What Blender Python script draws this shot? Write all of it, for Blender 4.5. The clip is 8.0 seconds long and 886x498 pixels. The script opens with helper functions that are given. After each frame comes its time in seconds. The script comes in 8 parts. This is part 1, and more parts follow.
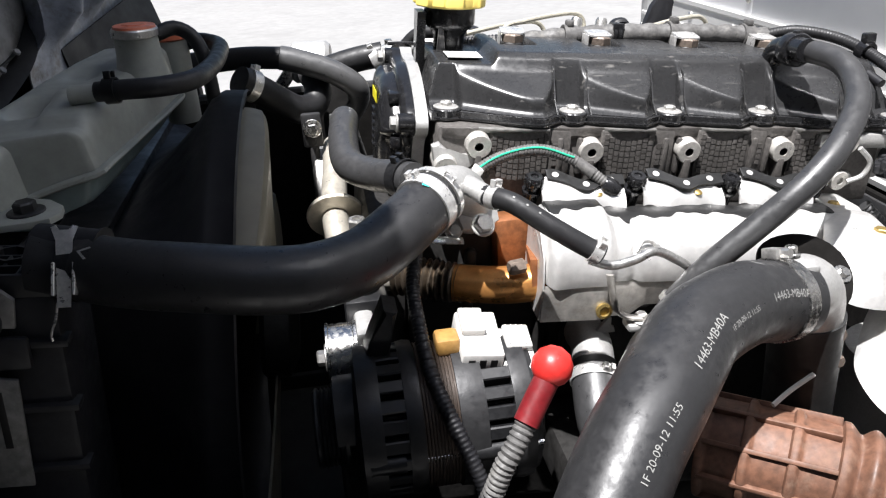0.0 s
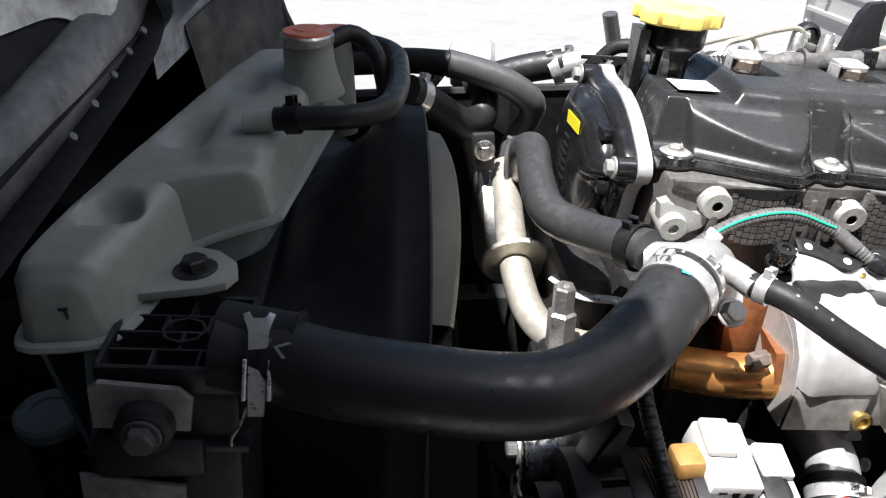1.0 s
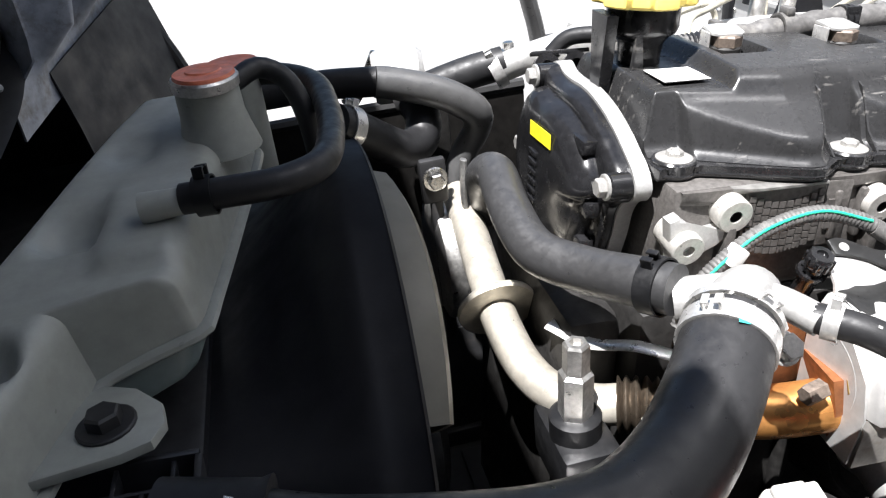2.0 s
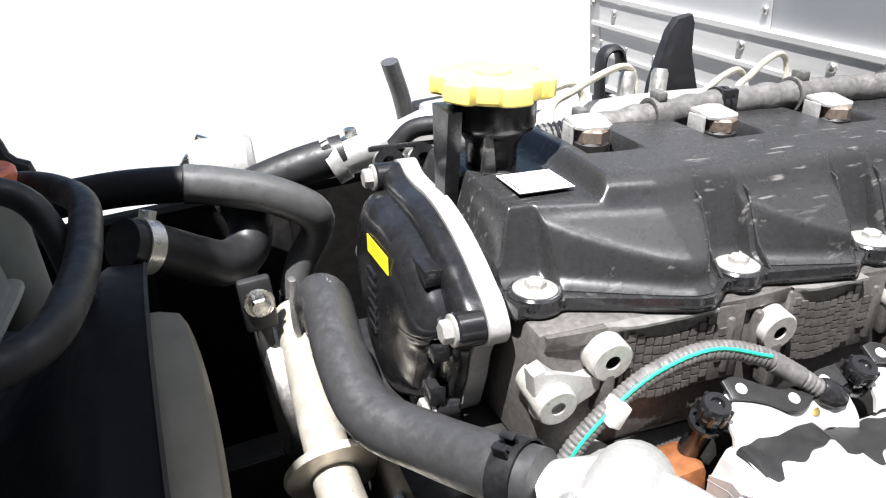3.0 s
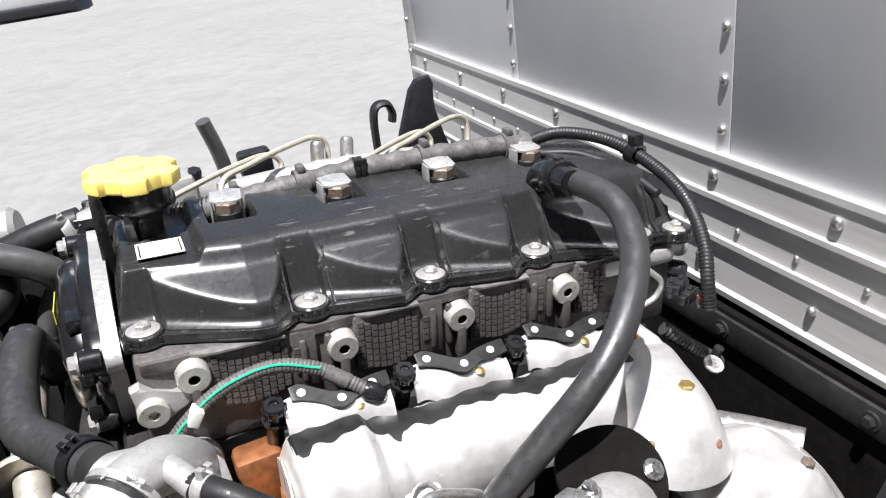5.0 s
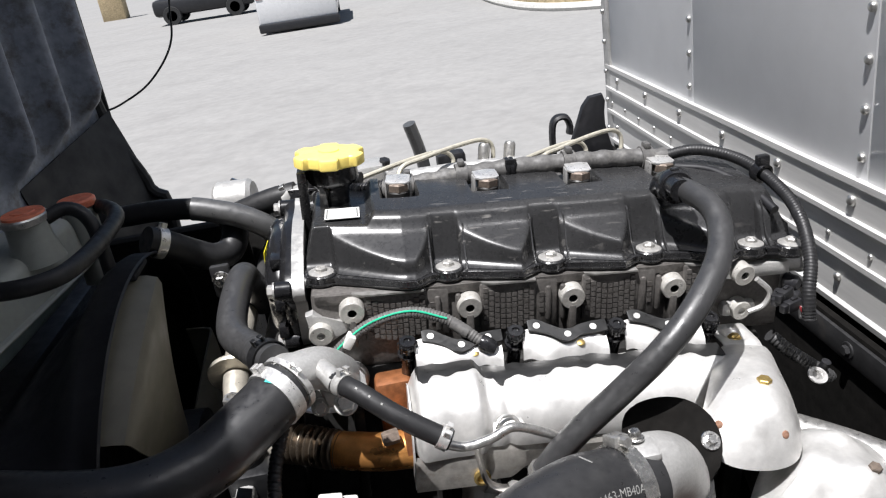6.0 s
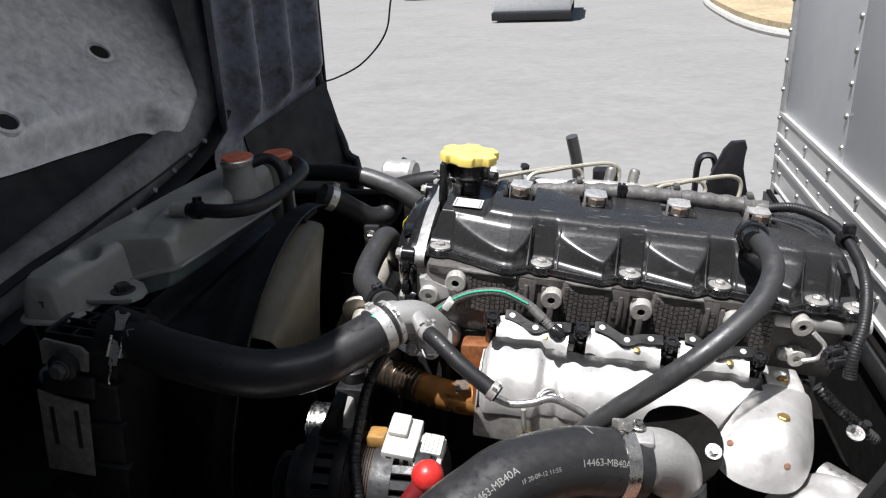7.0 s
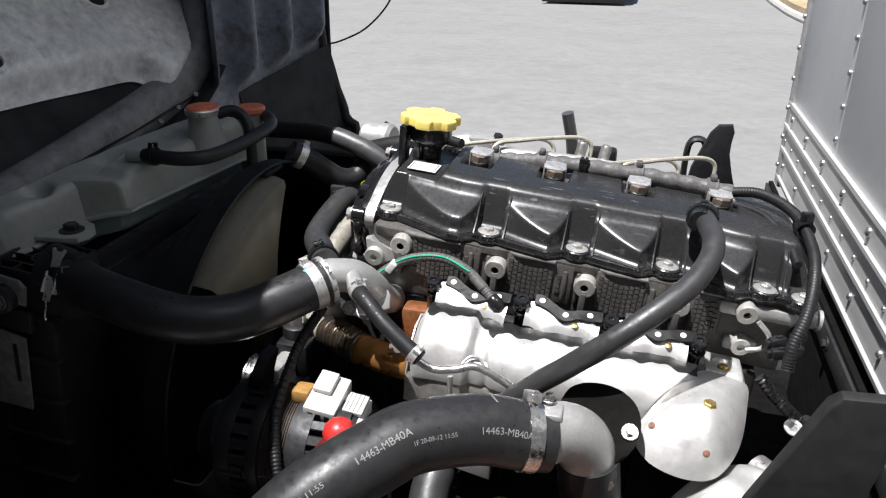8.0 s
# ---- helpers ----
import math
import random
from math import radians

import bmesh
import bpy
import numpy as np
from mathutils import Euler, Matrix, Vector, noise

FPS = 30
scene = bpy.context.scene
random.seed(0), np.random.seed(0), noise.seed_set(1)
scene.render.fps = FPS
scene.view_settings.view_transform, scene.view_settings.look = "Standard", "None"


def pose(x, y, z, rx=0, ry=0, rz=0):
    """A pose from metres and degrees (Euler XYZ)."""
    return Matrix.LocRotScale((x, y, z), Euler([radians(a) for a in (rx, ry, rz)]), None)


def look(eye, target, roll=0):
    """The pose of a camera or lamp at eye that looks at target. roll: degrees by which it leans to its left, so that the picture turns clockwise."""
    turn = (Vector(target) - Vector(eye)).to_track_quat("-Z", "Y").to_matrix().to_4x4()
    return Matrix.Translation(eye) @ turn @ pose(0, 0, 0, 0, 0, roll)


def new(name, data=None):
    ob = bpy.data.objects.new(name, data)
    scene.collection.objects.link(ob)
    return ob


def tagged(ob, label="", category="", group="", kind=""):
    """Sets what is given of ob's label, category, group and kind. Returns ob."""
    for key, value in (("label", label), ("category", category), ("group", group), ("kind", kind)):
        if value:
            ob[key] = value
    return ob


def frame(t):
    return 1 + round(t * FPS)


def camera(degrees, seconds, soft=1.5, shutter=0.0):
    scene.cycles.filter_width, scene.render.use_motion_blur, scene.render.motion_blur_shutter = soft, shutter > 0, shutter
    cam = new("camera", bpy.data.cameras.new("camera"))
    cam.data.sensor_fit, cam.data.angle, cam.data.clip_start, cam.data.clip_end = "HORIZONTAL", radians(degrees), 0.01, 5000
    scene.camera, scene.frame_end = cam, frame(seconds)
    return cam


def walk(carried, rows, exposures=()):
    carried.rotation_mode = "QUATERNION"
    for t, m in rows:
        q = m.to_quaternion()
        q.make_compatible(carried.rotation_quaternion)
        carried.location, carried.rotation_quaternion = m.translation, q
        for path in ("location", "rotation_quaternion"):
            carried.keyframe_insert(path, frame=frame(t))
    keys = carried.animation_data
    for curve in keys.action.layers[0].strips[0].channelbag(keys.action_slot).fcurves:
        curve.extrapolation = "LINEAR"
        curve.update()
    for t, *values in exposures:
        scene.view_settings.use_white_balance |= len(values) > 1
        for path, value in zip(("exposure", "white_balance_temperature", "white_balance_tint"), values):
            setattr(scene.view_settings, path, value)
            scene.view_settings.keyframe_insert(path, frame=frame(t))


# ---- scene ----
cam = camera(60.1, 8.0, soft=1.2)
PATH = [
    (0, (-0.121, -0.781, 1.311), (0.132, 1.009, 0.455), -3.1),
    (0.5, (-0.162, -0.68, 1.333), (0.015, 1.101, 0.441), -1.7),
    (0.8, (-0.21, -0.63, 1.346), (-0.06, 1.13, 0.408), -0.8),
    (1, (-0.24, -0.607, 1.343), (-0.128, 1.152, 0.397), -0.9),
    (1.2, (-0.269, -0.577, 1.342), (-0.154, 1.18, 0.394), -1.7),
    (2.3, (-0.242, -0.431, 1.33), (0.151, 1.266, 0.348), -8.1),
    (2.5, (-0.22, -0.407, 1.329), (0.229, 1.291, 0.372), -8.0),
    (2.6, (-0.207, -0.392, 1.324), (0.273, 1.305, 0.38), -7.4),
    (3, (-0.172, -0.348, 1.328), (0.405, 1.34, 0.423), -5.3),
    (3.5, (-0.124, -0.331, 1.338), (0.522, 1.335, 0.439), -4.3),
    (4, (-0.039, -0.379, 1.373), (0.659, 1.263, 0.47), -5.2),
    (4.2, (-0.006, -0.414, 1.384), (0.718, 1.219, 0.483), -6.0),
    (5.3, (0.038, -0.645, 1.405), (0.602, 1.069, 0.542), -8.9),
    (5.5, (0.034, -0.676, 1.411), (0.492, 1.079, 0.568), -8.9),
    (6, (0.082, -0.751, 1.417), (0.202, 1.09, 0.647), -8.7),
    (6.5, (0.134, -0.838, 1.44), (0.027, 1.004, 0.668), -4.3),
    (7, (0.184, -0.915, 1.469), (-0.176, 0.908, 0.728), -2.3),
    (7.5, (0.241, -0.945, 1.457), (-0.213, 0.848, 0.694), -1.4),
    (8, (0.295, -0.886, 1.444), (-0.157, 0.895, 0.655), 0.5),
]
EXPOSURES = [(0.0, 1.24), (1.0, 1.34), (2.5, 1.68), (3.0, 1.62), (3.5, 1.46), (4.2, 1.22), (5.5, 0.84), (7.0, 0.64), (8.0, 0.62)]
walk(cam, [(t, look(eye, target, roll)) for t, eye, target, roll in PATH], EXPOSURES)

# ---- daylight ----
SUN_WAY = Vector((0.21, 0.26, -1.0)).normalized()
world = bpy.data.worlds.new("sky")
scene.world = world
world.use_nodes = True
wn = world.node_tree.nodes
sky = wn.new("ShaderNodeTexSky")
sky.sky_type = "NISHITA"
sky.sun_disc = False
sky.sun_elevation = math.asin(-SUN_WAY.z)
sky.sun_rotation = math.atan2(-SUN_WAY.x, -SUN_WAY.y)
wn["Background"].inputs["Strength"].default_value = 0.043
world.node_tree.links.new(sky.outputs[0], wn["Background"].inputs["Color"])
sun = new("sun", bpy.data.lights.new("sun", "SUN"))
sun.data.energy, sun.data.angle, sun.data.color = 5.0, radians(0.55), (1.0, 0.985, 0.995)
sun.matrix_world = look((0, 0, 6), Vector((0, 0, 6)) + SUN_WAY)


# ---- materials ----
def material(name, base, rough=0.5, metal=0.0, vary=0.25, grain=60.0, bump=0.15, depth=0.001, second=None, amount=0.5,
             patch=8.0, edge=0.12, rough_vary=0.15, coat=0.0, stretch=(1, 1, 1), pieces=0.0, glow=0.0, pass_light=0.0, settle=False, gloss=0.5, streaks=0.0):
    """A surface with a fine grain, a slow drift of tone and, where second is given, patches of dust, rust or stain."""
    m = bpy.data.materials.new(name)
    m.use_nodes = True
    t = m.node_tree
    n, l = t.nodes, t.links
    b = n["Principled BSDF"]
    b.inputs["Metallic"].default_value = metal
    b.inputs["Specular IOR Level"].default_value = gloss
    if coat:
        b.inputs["Coat Weight"].default_value = coat
        b.inputs["Coat Roughness"].default_value = 0.12
    if pass_light:
        b.inputs["Subsurface Weight"].default_value = pass_light
        b.inputs["Subsurface Radius"].default_value = (0.02, 0.02, 0.015)
    co = n.new("ShaderNodeTexCoord")
    mp = n.new("ShaderNodeMapping")
    mp.inputs["Scale"].default_value = stretch
    l.new(co.outputs["Object"], mp.inputs["Vector"])

    def noise_at(scale, detail=4.0, rough_=0.6):
        q = n.new("ShaderNodeTexNoise")
        q.inputs["Scale"].default_value = scale
        q.inputs["Detail"].default_value = detail
        q.inputs["Roughness"].default_value = rough_
        l.new(mp.outputs[0], q.inputs["Vector"])
        return q.outputs["Fac"]

    def span(fac, a0, a1, b0, b1):
        r = n.new("ShaderNodeMapRange")
        r.inputs[1].default_value, r.inputs[2].default_value = a0, a1
        r.inputs[3].default_value, r.inputs[4].default_value = b0, b1
        l.new(fac, r.inputs[0])
        return r.outputs[0]

    def times(col, fac):
        x = n.new("ShaderNodeMix")
        x.data_type, x.blend_type = "RGBA", "MULTIPLY"
        x.inputs[0].default_value = 1.0
        l.new(col, x.inputs[6])
        l.new(fac, x.inputs[7])
        return x.outputs[2]

    rgb = n.new("ShaderNodeRGB")
    rgb.outputs[0].default_value = (*base, 1)
    fine, slow = noise_at(grain, 5), noise_at(patch * 0.7, 3)
    col = times(rgb.outputs[0], span(fine, 0.3, 0.7, 1 - vary, 1 + vary))
    col = times(col, span(slow, 0.3, 0.7, 1 - vary * 0.6, 1 + vary * 0.6))
    if pieces:
        info = n.new("ShaderNodeObjectInfo")
        col = times(col, span(info.outputs["Random"], 0, 1, 1 - pieces, 1 + pieces))
    if second:
        spots = noise_at(patch * 3, 8, 0.7)
        fac = span(spots, 0.62 - amount * 0.3, 0.62 - amount * 0.3 + edge, 0, 1)
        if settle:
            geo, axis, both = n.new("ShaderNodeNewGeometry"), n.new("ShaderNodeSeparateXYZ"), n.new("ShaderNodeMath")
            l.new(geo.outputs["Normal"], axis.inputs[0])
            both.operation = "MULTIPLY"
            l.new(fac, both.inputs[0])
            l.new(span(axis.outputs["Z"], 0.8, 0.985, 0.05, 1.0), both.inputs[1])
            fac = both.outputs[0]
        mix = n.new("ShaderNodeMix")
        mix.data_type = "RGBA"
        l.new(fac, mix.inputs[0])
        l.new(col, mix.inputs[6])
        mix.inputs[7].default_value = (*second, 1)
        col = mix.outputs[2]
        if streaks:
            # dried splashes and scuffs: thin slanting marks that come in groups
            marks = None
            for turn, wide in ((radians(28), 1.0), (radians(-52), 0.7)):
                way, thin = n.new("ShaderNodeMapping"), n.new("ShaderNodeTexNoise")
                way.inputs["Rotation"].default_value = (0.2, 0.1, turn)
                way.inputs["Scale"].default_value = (38 * wide, 230 * wide, 130 * wide)
                l.new(co.outputs["Object"], way.inputs["Vector"])
                thin.inputs["Scale"].default_value = 1.0
                thin.inputs["Detail"].default_value = 3.0
                l.new(way.outputs[0], thin.inputs["Vector"])
                add = n.new("ShaderNodeMath")
                add.operation = "MAXIMUM"
                add.inputs[1].default_value = 0.0
                l.new(span(thin.outputs["Fac"], 0.64, 0.7, 0, 1), add.inputs[0])
                if marks is not None:
                    l.new(marks, add.inputs[1])
                marks = add.outputs[0]
            herd = n.new("ShaderNodeMath")
            herd.operation = "MULTIPLY"
            l.new(marks, herd.inputs[0])
            l.new(span(noise_at(13, 3), 0.48, 0.6, 0.0, streaks), herd.inputs[1])
            lay = n.new("ShaderNodeMix")
            lay.data_type = "RGBA"
            l.new(herd.outputs[0], lay.inputs[0])
            l.new(col, lay.inputs[6])
            lay.inputs[7].default_value = (*(v * 3.0 for v in second), 1)
            col = lay.outputs[2]
    l.new(col, b.inputs["Base Color"])
    l.new(span(noise_at(grain * 0.4, 4), 0.3, 0.7, max(0.04, rough - rough_vary), min(1, rough + rough_vary)), b.inputs["Roughness"])
    if glow:
        l.new(col, b.inputs["Emission Color"])
        b.inputs["Emission Strength"].default_value = glow
    if bump:
        bp = n.new("ShaderNodeBump")
        bp.inputs["Strength"].default_value = bump
        bp.inputs["Distance"].default_value = depth
        l.new(fine, bp.inputs["Height"])
        l.new(bp.outputs[0], b.inputs["Normal"])
    return m


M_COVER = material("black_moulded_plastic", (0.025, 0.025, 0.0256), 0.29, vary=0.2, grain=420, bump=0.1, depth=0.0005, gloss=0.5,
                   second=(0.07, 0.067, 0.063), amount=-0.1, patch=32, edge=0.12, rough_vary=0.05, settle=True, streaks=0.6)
# Pale upward faces: dust plus the lip's highlight painted in.
M_LIP = material("dust_and_highlight_rim", (0.018, 0.018, 0.019), 0.22, vary=0.15, grain=300, bump=0.08, depth=0.0004, gloss=0.75,
                 second=(0.3, 0.29, 0.275), amount=0.2, patch=14, edge=0.5, settle=True)
# Near-black, almost no gloss: shade around the bay put into the colour.
M_SHADEBLACK = material("shade_black", (0.006, 0.0055, 0.005), 0.9, vary=0.4, grain=70, bump=0.4, depth=0.002, gloss=0.1)
M_PLASTIC = material("smooth_black_plastic", (0.012, 0.012, 0.013), 0.22, vary=0.3, grain=160, bump=0.05, depth=0.0005, rough_vary=0.1)
M_DULL = material("dull_black_plastic", (0.012, 0.012, 0.014), 0.5, vary=0.35, grain=120, bump=0.15, depth=0.0006,
                  second=(0.05, 0.048, 0.044), amount=0.15, patch=14, edge=0.4)
M_RUBBER = material("black_rubber_hose", (0.0155, 0.0155, 0.0165), 0.5, gloss=0.38, vary=0.12, grain=260, bump=0.2, depth=0.0005,
                    second=(0.07, 0.067, 0.062), amount=0.12, patch=16, edge=0.45)
M_RUBBER_GREY = material("dusty_grey_rubber", (0.034, 0.034, 0.035), 0.42, vary=0.1, grain=320, bump=0.2, depth=0.0005, gloss=0.7,
                         second=(0.06, 0.059, 0.057), amount=0.2, patch=10, edge=0.4)
# Lit copy of the hose rubber: dust and full sun in the colour.
M_RUBBER_SUN = material("sunlit_dusty_rubber", (0.062, 0.062, 0.062), 0.4, vary=0.12, grain=300, bump=0.2, depth=0.0005, gloss=0.75,
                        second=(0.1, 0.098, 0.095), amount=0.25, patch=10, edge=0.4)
M_RUBBER_BIG = material("shiny_black_rubber", (0.021, 0.021, 0.022), 0.4, vary=0.12, grain=300, bump=0.2, depth=0.0005, gloss=0.5,
                         second=(0.05, 0.049, 0.047), amount=0.15, patch=9, edge=0.4)
M_CAST = material("cast_aluminium", (0.45, 0.445, 0.432), 0.45, metal=0.5, vary=0.1, grain=380, bump=0.3, depth=0.0005,
                  second=(0.36, 0.33, 0.29), amount=0.02, patch=20, edge=0.4)
M_HEAD = material("grimy_cast_head", (0.105, 0.098, 0.092), 0.5, metal=0.25, vary=0.3, grain=260, bump=0.4, depth=0.0007,
                  second=(0.05, 0.045, 0.04), amount=0.45, patch=14, edge=0.4)
M_BOSS = material("machined_boss", (0.6, 0.58, 0.54), 0.4, metal=0.45, vary=0.15, grain=300, bump=0.2, depth=0.0004,
                  second=(0.35, 0.32, 0.28), amount=0.1, patch=30, edge=0.4)
# Near-black discs and liners of this paint the dark inside holes.
M_DARKHOLE = material("hole_dark", (0.012, 0.011, 0.01), 0.6, bump=0)
M_BLOCK = material("oily_dark_iron", (0.022, 0.021, 0.02), 0.55, metal=0.3, vary=0.4, grain=120, bump=0.4, depth=0.001)
M_SHIELD = material("aluminised_sheet", (0.7, 0.69, 0.67), 0.42, metal=0.6, vary=0.1, grain=90, bump=0.16, depth=0.0012,
                    second=(0.5, 0.48, 0.45), amount=0.3, patch=9, edge=0.5)
M_SHIELD_DARK = material("dull_brown_patched_sheet", (0.42, 0.4, 0.37), 0.42, metal=0.7, vary=0.25, grain=90, bump=0.2, depth=0.001,
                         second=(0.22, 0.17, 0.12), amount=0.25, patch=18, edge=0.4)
M_GASKET = material("black_sheet_gasket", (0.014, 0.014, 0.014), 0.42, vary=0.2, grain=200, bump=0.1, depth=0.0004)
M_STEEL = material("bright_steel", (0.66, 0.65, 0.63), 0.26, metal=1.0, vary=0.12, grain=500, bump=0.1, depth=0.0003)
M_ZINC = material("dull_zinc_steel", (0.55, 0.54, 0.52), 0.4, metal=0.9, vary=0.2, grain=300, bump=0.2, depth=0.0004,
                  second=(0.3, 0.24, 0.17), amount=0.12, patch=40, edge=0.3)
M_OLDZINC = material("grimy_galvanised_steel", (0.21, 0.205, 0.195), 0.5, metal=0.3, vary=0.3, grain=90, bump=0.25, depth=0.0007,
                     second=(0.06, 0.055, 0.05), amount=0.3, patch=14, edge=0.4)
M_BOLT = material("pale_flange_bolt", (0.46, 0.45, 0.43), 0.4, metal=0.55, vary=0.15, grain=400, bump=0.12, depth=0.0003)
M_HOTCAST = material("heat_browned_casting", (0.26, 0.1, 0.04), 0.5, metal=0.4, vary=0.35, grain=120, bump=0.3, depth=0.0007)
M_CLIP = material("pale_spring_steel", (0.7, 0.69, 0.67), 0.35, metal=0.7, vary=0.15, grain=300, bump=0.15, depth=0.0003)
M_BRASS = material("yellow_zinc_bolt", (0.5, 0.36, 0.13), 0.38, metal=0.8, vary=0.25, grain=300, bump=0.2, depth=0.0004)
M_RUSTBOLT = material("browned_steel_nut", (0.17, 0.135, 0.11), 0.55, metal=0.35, vary=0.35, grain=300, bump=0.4, depth=0.0006)
M_RUST = material("rust_spot", (0.24, 0.13, 0.085), 0.8, vary=0.4, grain=300, bump=0.3, depth=0.0005)
M_YELLOW = material("yellow_plastic", (0.92, 0.73, 0.19), 0.42, vary=0.06, grain=180, bump=0.08, depth=0.0004,
                    second=(0.62, 0.42, 0.06), amount=0.06, patch=30, edge=0.4)
M_YLABEL = material("yellow_sticker", (0.85, 0.75, 0.03), 0.45, vary=0.05, grain=200, bump=0.04)
M_WLABEL = material("white_sticker", (0.78, 0.78, 0.76), 0.45, vary=0.06, grain=200, bump=0.05)
M_INK = material("dark_print", (0.03, 0.03, 0.03), 0.5, bump=0)
M_WPRINT = material("white_print", (0.26, 0.26, 0.25), 0.6, vary=0.4, grain=900, bump=0)
M_GREEN = material("green_stripe", (0.02, 0.42, 0.24), 0.45, vary=0.15, grain=200, bump=0.05)
M_TEAL = material("teal_paint_mark", (0.05, 0.5, 0.45), 0.5, vary=0.15, grain=300, bump=0)
M_RED = material("red_rubber_boot", (0.6, 0.03, 0.025), 0.4, vary=0.15, grain=150, bump=0.1, depth=0.0005)
M_REDDARK = material("dark_red_rubber", (0.15, 0.009, 0.012), 0.5, vary=0.2, grain=150, bump=0.15, depth=0.0006)
M_TANK = material("milky_tank_plastic", (0.3, 0.313, 0.287), 0.42, vary=0.08, grain=90, bump=0.08, depth=0.0008,
                  second=(0.24, 0.26, 0.225), amount=0.15, patch=10, edge=0.5, pass_light=0.15)
M_TANKLOW = material("blue_grey_tank_base", (0.15, 0.19, 0.19), 0.42, vary=0.12, grain=60, bump=0.06, pass_light=0.15)
M_CAPRED = material("faded_red_cap", (0.58, 0.16, 0.085), 0.5, vary=0.2, grain=160, bump=0.15, depth=0.0005)
# Cream taken down: the shade behind the shroud is in this colour.
M_CREAM = material("shaded_cream_nylon", (0.14, 0.13, 0.1), 0.5, vary=0.12, grain=40, bump=0.08, depth=0.0008)
M_SHROUD = material("blue_black_plastic", (0.0065, 0.0065, 0.0085), 0.58, vary=0.2, grain=60, bump=0.08, depth=0.0006,
                    second=(0.03, 0.03, 0.034), amount=0.1, patch=6, edge=0.5)
M_HEATPIPE = material("heat_tinted_pipe", (0.62, 0.29, 0.09), 0.36, metal=0.7, vary=0.3, grain=50, bump=0.15, depth=0.0006,
                      second=(0.24, 0.1, 0.035), amount=0.25, patch=9, edge=0.4)
M_BELLOWS = material("bronzed_bellows", (0.13, 0.105, 0.08), 0.38, metal=0.8, vary=0.3, grain=160, bump=0.2, depth=0.0005)
M_PIPE = material("pale_metal_pipe", (0.6, 0.56, 0.48), 0.4, metal=0.6, vary=0.15, grain=150, bump=0.2, depth=0.0005,
                  second=(0.36, 0.27, 0.18), amount=0.12, patch=25, edge=0.4)
M_LINE = material("cream_fuel_line", (0.55, 0.52, 0.43), 0.4, metal=0.4, vary=0.15, grain=200, bump=0.1, depth=0.0004)
M_LOOM = material("grey_loom_tape", (0.1, 0.097, 0.094), 0.6, vary=0.3, grain=240, bump=0.4, depth=0.0008,
                  second=(0.22, 0.21, 0.19), amount=0.3, patch=20, edge=0.4)
M_BROWNTUBE = material("dusty_brown_duct", (0.13, 0.062, 0.038), 0.6, vary=0.35, grain=120, bump=0.3, depth=0.001,
                       second=(0.25, 0.17, 0.12), amount=0.3, patch=16, edge=0.4)
M_STATOR = material("laminated_brown_stator", (0.045, 0.03, 0.021), 0.55, metal=0.3, vary=0.35, grain=200, bump=0.4, depth=0.001, stretch=(6, 1, 1))
M_ALT = material("grey_black_housing", (0.009, 0.0092, 0.0102), 0.45, metal=0.2, vary=0.2, grain=240, bump=0.3, depth=0.0006)
M_ALTREAR = material("dull_cast_alternator_end", (0.024, 0.024, 0.025), 0.45, metal=0.3, vary=0.15, grain=240, bump=0.3, depth=0.0006)
M_WBLOCK = material("white_connector_plastic", (0.58, 0.57, 0.545), 0.45, vary=0.08, grain=160, bump=0.08, depth=0.0004)
M_AMBER = material("amber_plastic", (0.36, 0.2, 0.06), 0.4, vary=0.2, grain=160, bump=0.1)
M_BELT = material("black_belt_rubber", (0.016, 0.016, 0.016), 0.6, vary=0.25, grain=200, bump=0.2, depth=0.0005)
M_PANEL = material("grey_white_box_panel", (0.87, 0.875, 0.885), 0.4, vary=0.03, grain=14, bump=0.03, depth=0.002,
                   second=(0.8, 0.8, 0.79), amount=0.08, patch=3, edge=0.5, rough_vary=0.08)
M_RAIL = material("brushed_aluminium_rail", (0.56, 0.552, 0.536), 0.45, metal=0.15, vary=0.14, grain=60, bump=0.15, depth=0.0006,
                  stretch=(1, 0.08, 1), second=(0.4, 0.37, 0.33), amount=0.12, patch=12, edge=0.5)
M_CAB = material("dirty_primer_sheet", (0.8, 0.8, 0.78), 0.5, metal=0.05, vary=0.2, grain=55, bump=0.2, depth=0.002,
                 second=(0.2, 0.19, 0.17), amount=0.28, patch=6, edge=0.3)
M_CABBLUE = material("blue_grey_painted_sheet", (0.2, 0.22, 0.26), 0.45, vary=0.25, grain=60, bump=0.2, depth=0.0015,
                     second=(0.07, 0.06, 0.05), amount=0.42, patch=7, edge=0.2)
# Near-black base: the shade under the cab is put into the colour.
M_CABDARK = material("shade_dark_sheet", (0.011, 0.011, 0.0115), 0.75, vary=0.3, grain=40, bump=0.3, depth=0.002)
M_RIB = material("grey_boxed_steel", (0.19, 0.19, 0.192), 0.5, metal=0.1, vary=0.25, grain=40, bump=0.15, depth=0.002,
                 second=(0.06, 0.055, 0.05), amount=0.35, patch=9, edge=0.3)
M_BRK = material("dark_grey_bracket_steel", (0.075, 0.075, 0.077), 0.55, metal=0.1, vary=0.25, grain=40, bump=0.15, depth=0.002,
                 second=(0.05, 0.045, 0.04), amount=0.25, patch=8, edge=0.4)
M_SEAL = material("black_edge_seal", (0.012, 0.012, 0.012), 0.6, vary=0.2, grain=120, bump=0.15, depth=0.001)
